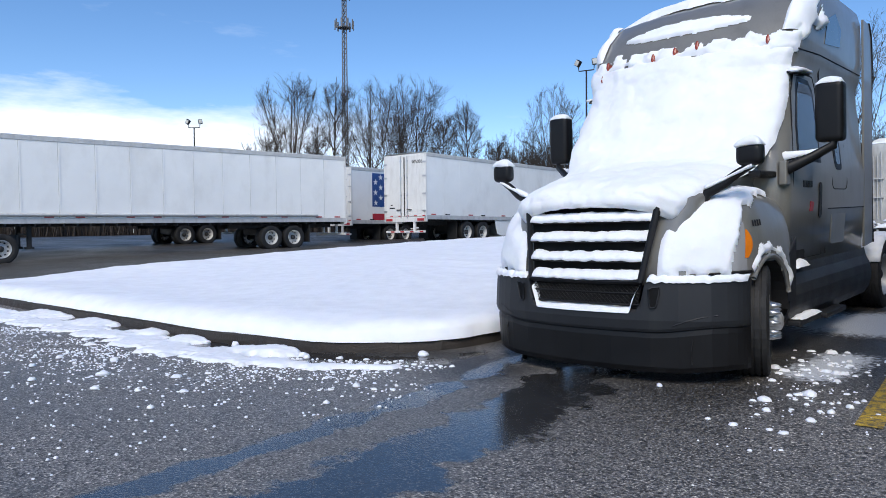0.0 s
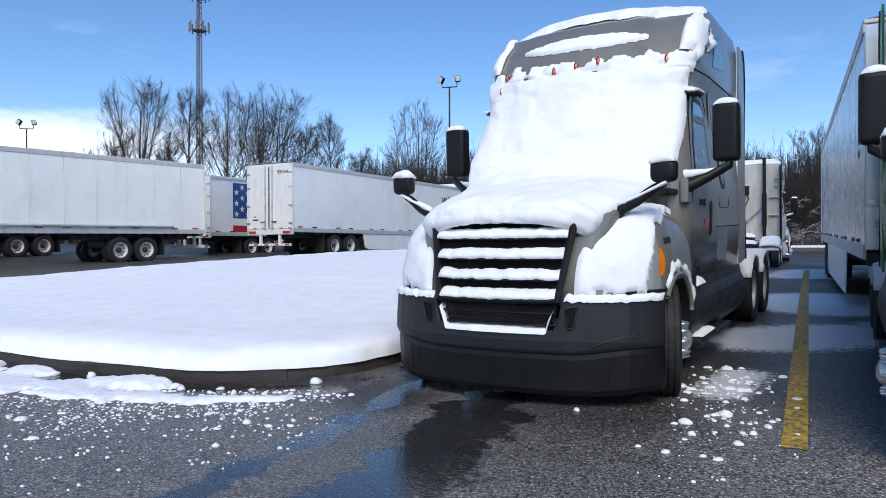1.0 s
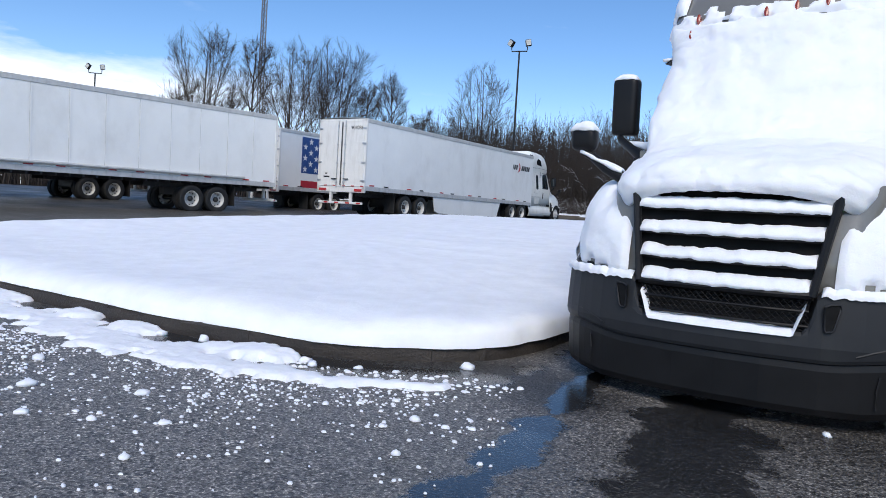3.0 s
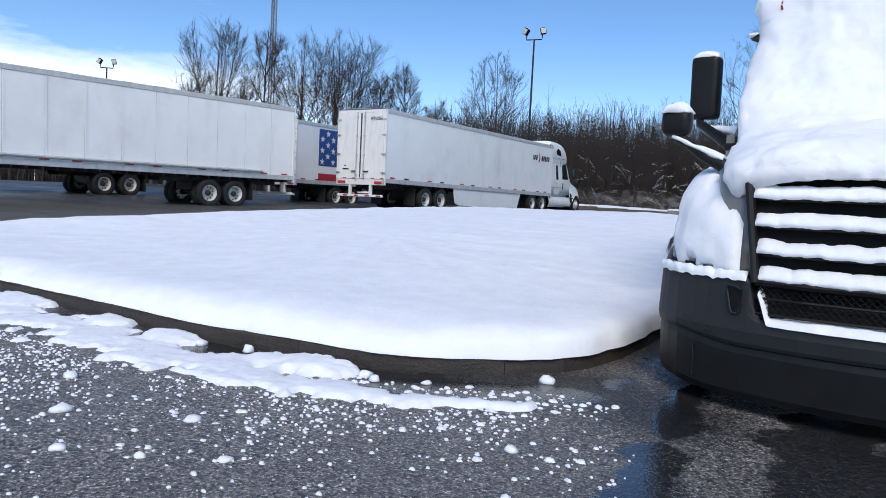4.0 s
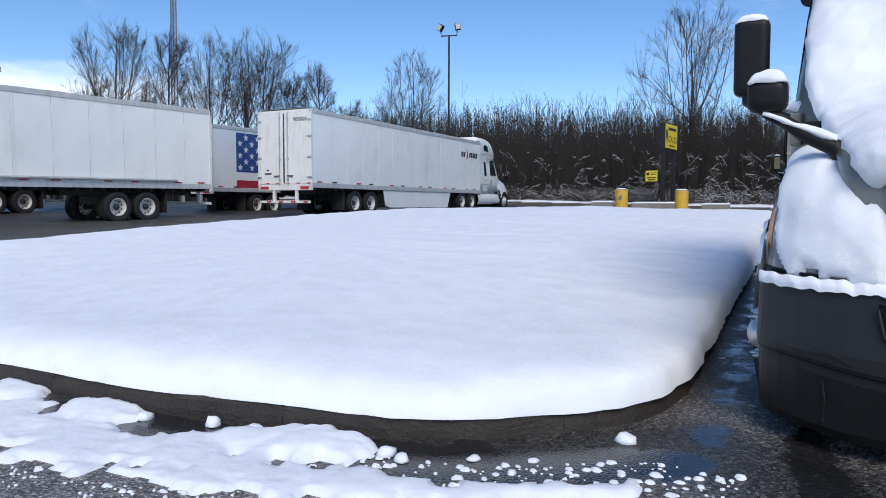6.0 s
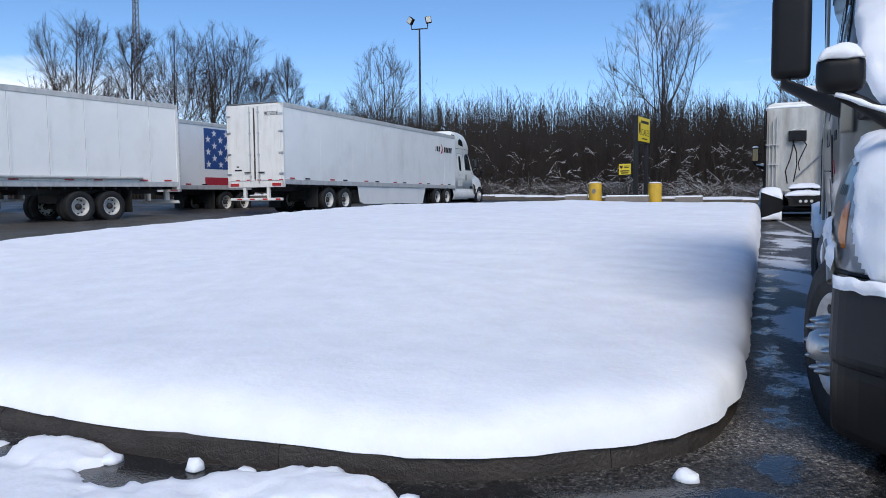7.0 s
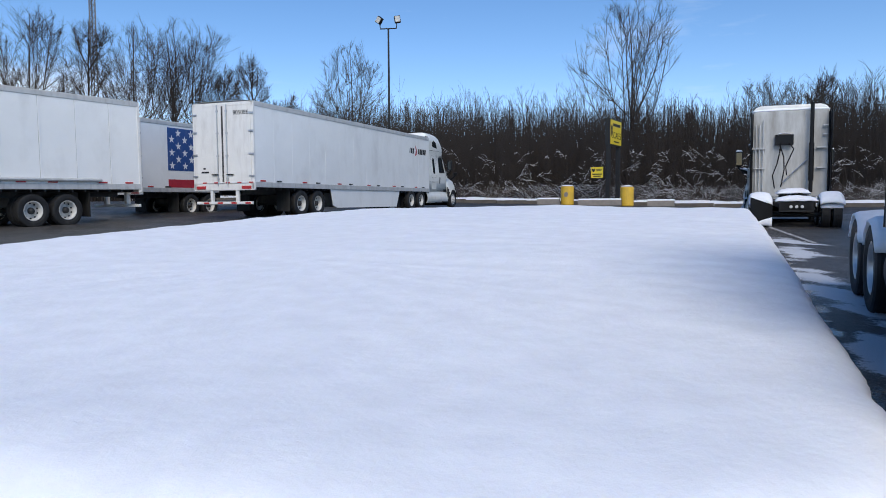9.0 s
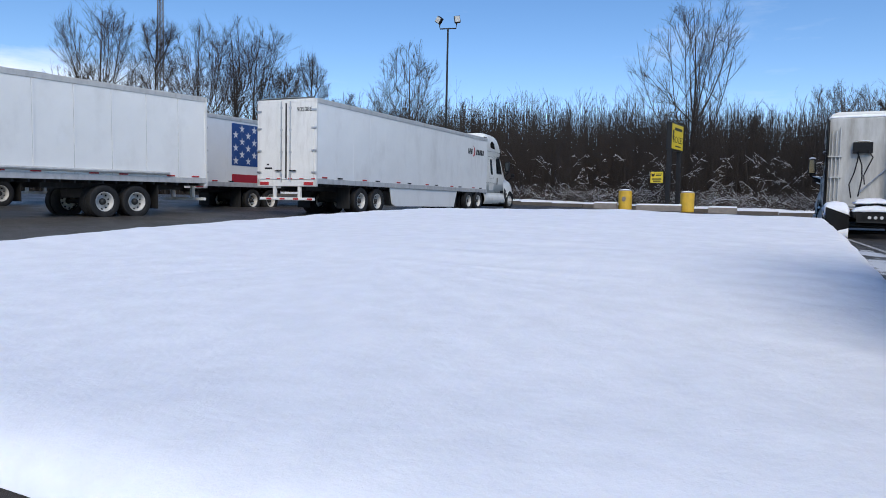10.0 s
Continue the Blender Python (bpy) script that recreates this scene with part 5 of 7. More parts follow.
        part("marker_lamp", lathe([(-0.09, 0.01), (-0.085, 0.05), (-0.02, 0.055), (0.06, 0.05)], "y", 10, (0, 0, 0)), "marker", tk, m=pose(x, y + 0.015, z, -20, 0, 0) @ Matrix.Diagonal((0.36, 1, 1.05, 1)))
    def cab_surface(u, z):
        x = (2 * u - 1) * (cab_w(z) - 0.01)
        return Vector((x, cab_front(x, z), z))
    def brow_mask(u, v):
        x = 2 * u - 1
        return 0.50 - abs(v - 0.42) + 0.55 * noise.noise(Vector((x * 7, v * 2.2, 8))) + 0.25 * noise.noise(Vector((x * 19, v * 6, 2))) - 0.16 + 0.5 * max(0, abs(x) - 0.75)
    bm = snow_patch(110, 16, lambda u, v: cab_surface(u, 3.18 + 0.30 * v), brow_mask, 0.03, 6.0, 0.055, 9.0)
    part("brow_snow", flip_to(bm, Vector((0, -1, 0.3))), "snow", tk, smooth=True)
    def ledge_mask(u, v):
        x = (2 * u - 1) / 0.62
        return 1 - x * x - (2 * v - 1) ** 2 * 1.0 + 0.12 * noise.noise(Vector((u * 20, v * 5, 1)))
    bm = snow_patch(90, 14, lambda u, v: cab_surface(u, 3.53 + 0.20 * v + 0.03 * (1 - (2 * u - 1) ** 2)), ledge_mask, 0.010, 6.0, 0.04, 4.0)
    part("ledge_snow", flip_to(bm, Vector((0, -1, 0.3))), "snow", tk, smooth=True)
    def cap(u, v):
        x = (2 * u - 1)
        # from the brow of the roof back to its rear edge
        if v < 0.45:
            z = 3.93 + (4.25 - 3.93) * (v / 0.45) ** 0.7
            w = cab_w(z)
            xx = x * (w - 0.005)
            return Vector((xx, cab_front(xx, z), z - 0.16 * abs(x) ** 3 * (1 - v / 0.45)))
        z = 4.25 - 0.16 * abs(x) ** 4
        return Vector((x * (0.82 + 0.22 * abs(x)), 4.35 + (v - 0.45) / 0.55 * 0.62 + 0.25 * x * x * (1 - v), z + 0.01))
    def cap_mask(u, v):
        x = 2 * u - 1
        return v * 1.0 + 0.02 - 0.10 * (1 - x * x) + 0.05 * noise.noise(Vector((u * 12, 3, 3))) + 0.25 * max(0, x - 0.55)
    bm = snow_patch(60, 40, cap, cap_mask, 0.02, 2.5, 0.09, 6.0, (0, -0.3, 1))
    part("roof_snow", flip_to(bm, Vector((0, -0.3, 1))), "snow", tk, smooth=True)
    # drift hanging on the roof's shoulder
    def shoulder_mask(u, v):
        return 0.42 - abs(v - 0.5) - 0.6 * max(0, u - 0.35) + 0.30 * noise.noise(Vector((u * 5, v * 4, 6)))
    for s in (-1, 1):
        bm = snow_patch(30, 20, lambda u, v, s=s: Vector((s * (cab_w(3.30 + 0.75 * v) + 0.004 - 0.17 * (1 - u) ** 3), cab_front(cab_w(3.30 + 0.75 * v) - 0.17 * (1 - u), 3.30 + 0.75 * v) + 0.75 * u * u, 3.30 + 0.75 * v)), shoulder_mask, 0.02, 4.0, 0.06, 8.0 + s, (s, -0.5, 0.3))
        part("roof_snow", flip_to(bm, Vector((s, -0.5, 0.3))), "snow", tk, smooth=True)
    for s in (-1, 1):
        for k in range(4):
            part("bar", side_panel([(2.56 + k * 0.09, 1.76), (2.62 + k * 0.09, 1.76), (2.62 + k * 0.09, 1.83), (2.56 + k * 0.09, 1.83)], s, 0.006), "frame", tk)
        part("decal", side_panel([(2.80, 1.50), (2.92, 1.50), (2.94, 1.60), (2.82, 1.61)], s, 0.006), "flag_red", tk, "faded red door decal")
    return tk


HERO = semi_truck("metallic grey sleeper truck under thick fresh snow", pose(-2.67, 6.0, 0.02, 2.2, 0, -2.1), "grey", 2, "parked trucks", steer_turn=16.0, axles=(6.5, 7.8), frame_end=8.5, back=5.4)


# ---------------------------------------------------------------- box trailers
def trailer(label, m, group="parked trailers", ribs=True, side="white", skirt=False, length=16.15, gear_at=3.2, bogie=(2.3, 3.55), doors=True, tail=True, drop=0.0):
    """A 53 ft dry van. Local origin on the ground under the rear; y runs forward, +x is its right side."""
    tr = thing("box_trailer", label, "trailer", m, group)
    hw, z0, z1 = 1.295, 1.12, 4.10
    bm = bm_new()
    add_box(bm, -hw, hw, 0.06, length, z0 + 0.10, z1 - 0.05, 0.012, 1)
    part("body", bm, side, tr)
    for s in (-1, 1):
        part("top_rail", box(*(sorted((s * (hw - 0.01), s * (hw + 0.02)))), 0.03, length, z1 - 0.16, z1 + 0.0, 0.008, 1), "alu", tr)
        part("bottom_rail", box(*(sorted((s * (hw - 0.02), s * (hw + 0.022)))), 0.03, length, z0 - 0.02, z0 + 0.17, 0.008, 1), "alu", tr)
        if ribs:
            y = 1.15
            while y < length - 0.3:
                bm = bm_new()
                add_box(bm, *sorted((s * hw, s * (hw + 0.012))), y - 0.030, y + 0.030, z0 + 0.18, z1 - 0.17)
                post = part("side_post", bm, side, tr)
                part("seam", box(*sorted((s * hw, s * (hw + 0.007))), y + 0.030, y + 0.046, z0 + 0.18, z1 - 0.17), "alu", post)
                y += 1.22
        else:
            y = 1.22
            while y < length - 0.3:
                part("panel_seam", box(*sorted((s * hw, s * (hw + 0.003))), y - 0.010, y + 0.010, z0 + 0.18, z1 - 0.17), side, tr)
                y += 1.22
        k = 0
        y = 0.35
        while y < length - 0.4:
            part("reflector", box(*sorted((s * (hw + 0.001), s * (hw + 0.026))), y, y + 0.30, z0 + 0.185, z0 + 0.235), "red" if k % 2 == 0 or ribs else "ink", tr)
            y += (1.0, 1.75)[k % 2]
            k += 1
    part("roof", box(-hw - 0.015, hw + 0.015, 0.02, length + 0.01, z1 - 0.045, z1 + 0.012, 0.01, 1), "alu", tr)
    part("roof_snow", lumpy(grid_mesh(10, 60, lambda u, v: (-hw + 2 * hw * u, 0.02 + (length - 0.04) * v, z1 + 0.014 + 0.05 * min(1, 8 * u, 8 * (1 - u))), 0.0), 0.02, 1.5), "snow", tr, "thin layer of snow", smooth=True)
    # rear frame and doors
    bm = bm_new()
    for s in (-1, 1):
        add_box(bm, *sorted((s * (hw - 0.10), s * (hw + 0.015))), -0.02, 0.08, z0 - 0.10, z1 + 0.0, 0.006, 1)
    add_box(bm, -hw, hw, -0.02, 0.08, z1 - 0.12, z1, 0.006, 1)
    add_box(bm, -hw, hw, -0.02, 0.10, z0 - 0.12, z0 + 0.12, 0.006, 1)
    part("rear_frame", bm, "door_white", tr)
    if doors:
        for s in (-1, 1):
            part("door", box(*sorted((s * 0.012, s * (hw - 0.105))), -0.035, 0.05, z0 + 0.125, z1 - 0.125, 0.01, 1), "door_white", tr)
            bm = tube([(s * 0.20, -0.065, z0 + 0.06), (s * 0.20, -0.065, z1 - 0.07)], 0.022, 8)
            for zz in (z0 + 0.30, z0 + 1.1, z0 + 1.9, z1 - 0.3):
                add_box(bm, s * 0.20 - 0.045, s * 0.20 + 0.045, -0.085, -0.034, zz - 0.03, zz + 0.03)
            part("lock_rod", bm, "steel", tr)
            part("door_seal", box(*sorted((s * 0.006, s * 0.034)), -0.040, -0.034, z0 + 0.13, z1 - 0.13), "ink", tr)
            bm = box(s * 0.32 - 0.14, s * 0.32 + 0.14, -0.09, -0.06, z0 + 0.42, z0 + 0.46)
            part("door_handle", bm, "frame", tr)
            for zz in (z0 + 0.38, z0 + 1.15, z0 + 1.95, z1 - 0.40):
                part("hinge", box(*sorted((s * (hw - 0.19), s * (hw + 0.02))), -0.055, -0.018, zz - 0.035, zz + 0.035, 0.006, 1), "steel", tr)
        for k in range(10):
            x = -1.15 + k * 0.25
            part("reflector", box(x, x + 0.17, -0.042, -0.034, z0 + 0.135, z0 + 0.175), "red" if k % 2 else "reflect_white", tr)
    # underride guard and tail lamps
    if tail:
        bm = bm_new()
        add_box(bm, -1.2, 1.2, -0.03, 0.07, 0.50, 0.60, 0.008, 1)
        for s in (-0.55, 0.55):
            add_box(bm, s - 0.06, s + 0.06, 0.0, 0.09, 0.60, z0 - 0.10)
        part("underride_guard", bm, "door_white", tr)
        for k in range(8):
            x = -1.18 + k * 0.30
            part("reflector", box(x, x + 0.22, -0.038, -0.029, 0.52, 0.58), "red" if k % 2 else "reflect_white", tr)
        for s in (-1, 1):
            part("tail_lamp", box(*sorted((s * 0.78, s * 1.18)), -0.045, -0.018, z0 - 0.075, z0 + 0.035, 0.006, 1), "red", tr)
    # floor beams, bogie, landing gear
    bm = bm_new()
    y = 0.3
    while y < length:
        add_box(bm, -hw + 0.03, hw - 0.03, y, y + 0.06, z0 - 0.10, z0 + 0.06)
        y += 0.45
    for s in (-0.5, 0.5):
        add_box(bm, s - 0.05, s + 0.05, 0.4, bogie[1] + 1.6, z0 - 0.26, z0 - 0.10)
    tagged(part("underframe", bm, "frame", tr), kind="stuff")
    for y in bogie:
        dual(tr, 1.27, y, 0.52 - drop, "white_rim")
        part("suspension", box(-0.62, 0.62, y - 0.25, y + 0.35, 0.55, 0.86, 0.02, 1), "frame", tr)
    for s in (-1, 1):
        part("mud_flap", box(*sorted((s * 0.62, s * 1.22)), bogie[0] - 0.80, bogie[0] - 0.785, 0.22, z0 - 0.1), "rubber", tr)
        bm = box(*sorted((s * 0.72, s * 0.86)), length - gear_at, length - gear_at + 0.14, 0.28, z0 - 0.05, 0.01, 1)
        add_box(bm, *sorted((s * 0.67, s * 0.91)), length - gear_at - 0.06, length - gear_at + 0.20, 0.22, 0.30)
        part("landing_leg", bm, "frame", tr)
    part("landing_brace", tube([(-0.78, length - gear_at + 0.07, 0.75), (0.78, length - gear_at + 0.07, 0.75)], 0.03, 8), "frame", tr)
    if skirt:
        for s in (-1, 1):
            ol = [(bogie[1] + 0.95, z0 - 0.02), (bogie[1] + 1.15, 0.42), (bogie[1] + 1.5, 0.32), (length - gear_at - 1.1, 0.32), (length - gear_at - 0.75, z0 - 0.02)]
            part("side_skirt", prism(ol, 0.02, "x", s * (hw - 0.03) - 0.01), "white", tr)
    return tr


T1 = trailer("white ribbed box trailer with snow on its roof", pose(-25.475, 23.04, 1.0, -0.8, 0, 172.9), ribs=2, bogie=(2.75, 3.87), drop=0.07)
part("side_guard_rail", tube([(-1.36, 1.6, 1.40), (-1.36, 15.6, 1.40)], 0.055, 8), "alu", T1)
T2 = trailer("white smooth box trailer coupled to a white tractor", pose(-21.9, 24.42, 1.07, 0.25, 0, 0), ribs=0, skirt=True, bogie=(3.1, 4.35))
writing("fleet_number", "905086", 0.22, "ink", T2, pose(0.80, -0.040, 3.72, 90, 0, 0))
part("bar", box(-0.95, -0.62, -0.040, -0.034, 1.62, 1.68), "ink", T2)
part("bar", box(-0.86, -0.76, -0.040, -0.034, 1.76, 1.81), "ink", T2)
# maker's mark as plain shapes
for a, b in ((13.45, 13.52), (13.60, 13.76), (13.84, 14.00), (14.55, 14.71), (14.77, 14.93), (14.99, 15.15), (15.21, 15.37), (15.43, 15.59)):
    part("bar", prism([(a, 3.10), (b, 3.10), (b + 0.06, 3.38), (a + 0.06, 3.38)], 0.008, "x", 1.298), "ink", T2)
part("swoosh", prism([(14.10, 2.95), (14.24, 3.12), (14.30, 3.30), (14.18, 3.55), (14.34, 3.42), (14.42, 3.24), (14.36, 3.06)], 0.008, "x", 1.298), "red", T2)

FLAG = trailer("white box trailer with a painted star and stripe panel", pose(-28.6, 26.1, 1.0, 0.5, 0, 0), ribs=0, bogie=(3.0, 4.25))


def star(cx, cz, r):
    return [(cx + (r if k % 2 == 0 else r * 0.40) * math.sin(k * math.pi / 5), cz + (r if k % 2 == 0 else r * 0.40) * math.cos(k * math.pi / 5)) for k in range(10)]


part("decal", box(1.297, 1.303, 1.55, 6.6, 2.03, 3.85), "blue", FLAG, "blue panel with white stars")
part("decal", box(1.297, 1.303, 1.55, 6.6, 1.30, 1.65), "flag_red", FLAG, "red stripe")
for k in range(12):
    for j in range(6):
        if (k + j) % 2 == 0:
            bm = bm_new()
            ol = star(1.80 + k * 0.40, 2.24 + j * 0.28, 0.185)
            c = bm.verts.new((1.307, 1.80 + k * 0.40, 2.24 + j * 0.28))
            vs = [bm.verts.new((1.307, a, b)) for a, b in ol]
            for q in range(10):
                bm.faces.new((c, vs[q], vs[(q + 1) % 10]))
            part("star", bm, "reflect_white", FLAG)

# trailers of the next row, seen under and beyond the first
far_a = trailer("white box trailer parked beyond the others", pose(-33.5, 23.0, ground_z(-33, 20.0), -1.2, 0, 180), ribs=0, tail=True)


# ---------------------------------------------------------------- the other trucks
GREEN = semi_truck("bright green sleeper truck with snow on its tyres", pose(1.68, 5.0, 0.0, 1.8, 0, -0.5), "green", 1, "parked trucks", mirror_x=1.42)
GT = trailer("silver box trailer coupled to the green truck", pose(0.875, 27.05, ground_z(1, 24) - 0.03, -1.5, 0, 182.56), ribs=0, side="silver", skirt=True)
for k, ch in enumerate("702783"):
    writing("fleet_number", ch, 0.30, "ink", GT, Matrix(((0, 0, 1, 1.302), (0, 1, 0, 15.3), (-1, 0, 0, 3.45 - k * 0.19), (0, 0, 0, 1))))
semi_truck("white sleeper truck coupled to a white trailer", pose(-21.9, 45.45, ground_z(-21.9, 44.2), -0.8, 0, 180), "cab_white", 0, "parked trucks", rim="white_rim")
semi_truck("white truck coupled to a ribbed white trailer", pose(-27.78, 1.8, 0.30, 2.0, 0, -7.1), "cab_white", 0, "parked trucks", front=False)


def bobtail():
    tk = semi_truck("white sleeper truck without trailer, snow on its fifth wheel", pose(-3.12, 36.4, ground_z(-3.1, 32.5), -1.4, 0, 180), "cab_white", 1, "parked trucks")
    back = part("cab_back_panel", box(-1.20, 1.20, 5.0, 5.05, 1.05, 4.05, 0.03, 2), "cab_back", tk, "stained white back wall")
    part("roof_snow", lumpy(grid_mesh(20, 6, lambda u, v: (-1.22 + 2.44 * u, 4.45 + 0.62 * v, 4.08 + 0.11 * math.sin(math.pi * u) ** 0.3 * math.sin(math.pi * v) ** 0.3), 0.05), 0.02, 4), "snow_lump", tk, smooth=True)
    st = part("exhaust_pipe", tube([(-0.66, 5.25, 1.20), (-0.66, 5.25, 4.28)], 0.065, 12), "black", tk)
    part("heat_shield", tube([(-0.66, 5.25, 1.6), (-0.66, 5.25, 2.9)], 0.085, 12), "black", st)
    bx = part("hose_board", box(-0.10, 0.48, 5.06, 5.22, 2.85, 3.22, 0.02, 2), "black", back)
    part("snow", lumpy(grid_mesh(8, 4, lambda u, v: (-0.06 + 0.5 * u, 5.08 + 0.13 * v, 3.215 + 0.06 * math.sin(math.pi * u) ** 0.4), 0.02), 0.01, 9), "snow_lump", bx, smooth=True)
    for pts in ([(0.30, 5.20, 2.95), (0.34, 5.32, 2.6), (0.42, 5.36, 2.2), (0.56, 5.42, 1.8), (0.50, 5.6, 1.35)], [(0.05, 5.20, 2.95), (-0.10, 5.34, 2.7), (0.05, 5.40, 2.35), (0.15, 5.45, 2.1), (0.12, 5.5, 1.8)],
                [(0.35, 5.2, 2.9), (0.22, 5.42, 2.45), (0.20, 5.5, 2.0), (0.30, 5.6, 1.4)]):
        part("air_hose", tube(pts, 0.022, 7), "black", bx, smooth=True)
    part("diagonal_bar", tube([(0.22, 5.15, 1.55), (-0.55, 5.15, 2.35)], 0.025, 8), "steel", tk)
    for x in (0.86, 0.98, 1.10):
        part("grab_rail", tube([(x, 5.12, 1.25), (x, 5.12, 3.6 + 0.15 * (x < 0.9))], 0.020, 7), "alu", back)
    for x0, x1, z in ((0.78, 1.22, 2.75), (0.78, 1.16, 2.05), (-1.18, -0.84, 2.75), (-1.18, -0.84, 2.05), (-1.18, -1.02, 3.2), (-1.18, -1.02, 3.5)):
        part("rung", box(x0, x1, 5.05, 5.16, z - 0.02, z + 0.02), "alu", back)
    part("mud_guard", grid_mesh(8, 4, lambda u, v: (0.68 + 0.66 * u, 7.92 + 0.12 * math.sin(u * 2), 0.22 + 0.62 * v + 0.25 * u * v), 0.015), "black", tk, "bent steel mud guard")
    for x in (-0.16, 0.0, 0.16):
        part("tail_lamp", lathe([(0.0, 0.05), (0.03, 0.045)], "y", 12, (x, 8.06, 0.78)), "reflect_white", tk)
    part("deck_snow", lumpy(grid_mesh(12, 8, lambda u, v: (-0.62 + 1.24 * u, 7.30 + 0.78 * v, 0.97 + 0.16 * (math.sin(math.pi * u) * math.sin(math.pi * v)) ** 0.35), 0.03), 0.03, 4, 2), "snow_lump", tk, smooth=True)
    part("plate_snow", lumpy(grid_mesh(14, 10, lambda u, v: (-0.50 + 1.0 * u, 6.25 + 0.85 * v, 1.19 + 0.17 * (math.sin(math.pi * u) * math.sin(math.pi * v)) ** 0.35), 0.03), 0.03, 4, 6), "snow_lump", tk, smooth=True)
    part("guard_snow", lumpy(grid_mesh(8, 4, lambda u, v: (0.70 + 0.60 * u, 8.06 + 0.04 * math.sin(math.pi * v), 0.16 + 0.30 * v * (1 - 0.7 * u)), 0.03), 0.015, 6, 1), "snow_lump", tk, smooth=True)
    part("deck_plate", box(-0.60, 0.60, 7.15, 8.05, 0.90, 0.96), "frame", tk)
    part("tail_plate", box(-0.50, 0.50, 8.02, 8.05, 0.66, 0.92), "frame", tk)
    for s in (-1, 1):
        part("back_edge", box(*sorted((s * 1.19, s * 1.245)), 4.96, 5.10, 1.1, 3.98, 0.012, 1), "black", back)
        part("fender_snow", lumpy(grid_mesh(10, 12, lambda u, v, s=s: (s * (0.68 + 0.70 * u), 7.35 + 0.68 * math.sin(-0.9 + 1.9 * v), 0.51 + (0.60 + 0.15 * math.sin(math.pi * u) ** 0.4) * math.cos(-0.9 + 1.9 * v)), 0.05), 0.03, 3, s), "snow_lump", tk, smooth=True)
        part("rear_fender", grid_mesh(6, 10, lambda u, v, s=s: (s * (0.72 + 0.62 * u), 7.35 + 0.60 * math.sin(-0.9 + 1.8 * v), 0.51 + 0.60 * math.cos(-0.9 + 1.8 * v)), 0.015), "black", tk)
    return tk


bobtail()


# ---------------------------------------------------------------- lamps, mast, sign, bollards
def lamp_post(x, y, top, turn):
    g = ground_z(x, y)
    lp = thing("street_lamp", "dark twin-headed floodlight pole", "lamp", pose(x, y, g, 0, 0, turn), "lot lamps")
    h = top - g
    part("pole", tube([(0, 0, 0), (0, 0, h - 0.6)], [0.13, 0.085], 10), "pole", lp)
    part("base", lathe([(0, 0.32), (0.6, 0.30), (0.7, 0.2)], "z", 14), "block", lp)
    part("cross_arm", tube([(-0.82, 0, h - 0.10), (-0.78, 0, h - 0.55), (0.78, 0, h - 0.55), (0.82, 0, h - 0.10)], 0.06, 8), "pole", lp)
    for s, tilt in ((-1, 35), (1, -10)):
        hd = part("flood_head", box(-0.28, 0.28, -0.20, 0.20, -0.30, 0.34, 0.06, 2), "pole", lp, m=pose(s * 0.88, 0, h + 0.25, 0, tilt, 20 * s))
        part("lens", box(-0.23, 0.23, -0.222, -0.203, -0.24, 0.28), "lamp", hd)
    return lp


lamp_post(-35.06, 65.85, 18.75, 12)
lamp_post(-90.3, 55.0, 17.4, 40)


def mast(x, y):
    g = ground_z(x, y)
    mt = thing("radio_mast", "tall slim grey lattice radio mast with antennas", "mast", pose(x, y, g, 0, 0, 20))
    w = 0.42
    for k in range(3):
        a = k * 2 * math.pi / 3
        part("leg", tube([(w * 1.5 * math.cos(a), w * 1.5 * math.sin(a), 0), (w * math.cos(a), w * math.sin(a), 48)], 0.10, 6), "mast", mt)
    bm = bm_new()
    for i in range(48):
        for k in range(3):
            a, b = k * 2 * math.pi / 3, (k + 1) * 2 * math.pi / 3
            r0, r1 = w * (1.5 - 0.5 * i / 48), w * (1.5 - 0.5 * (i + 1) / 48)
            add_tube(bm, [(r0 * math.cos(a), r0 * math.sin(a), i), (r1 * math.cos(b), r1 * math.sin(b), i + 1)], 0.045, 4, caps=False)
            add_tube(bm, [(r0 * math.cos(a), r0 * math.sin(a), i), (r0 * math.cos(b), r0 * math.sin(b), i)], 0.045, 4, caps=False)
    tagged(part("bracing", bm, "mast", mt), kind="stuff")
    for z in (38.8, 44.8):
        pf = part("platform", lathe([(z, 1.3), (z + 0.12, 1.3)], "z", 12), "mast", mt)
        for k in range(9):
            a = k * 2 * math.pi / 9
            part("antenna", box(-0.14, 0.14, -0.09, 0.09, -0.2, 1.6, 0.03, 1), "mast", pf, m=pose(1.75 * math.cos(a), 1.75 * math.sin(a), z - 0.1, 0, 0, math.degrees(a) + 90))
            part("bracket", tube([(1.2 * math.cos(a), 1.2 * math.sin(a), z + 0.05), (1.7 * math.cos(a), 1.7 * math.sin(a), z + 0.3)], 0.04, 5), "mast", pf)
    part("whip", tube([(0, 0, 47), (0, 0, 51.5)], 0.04, 6), "mast", mt)
    return mt


mast(-101.2, 93.3)


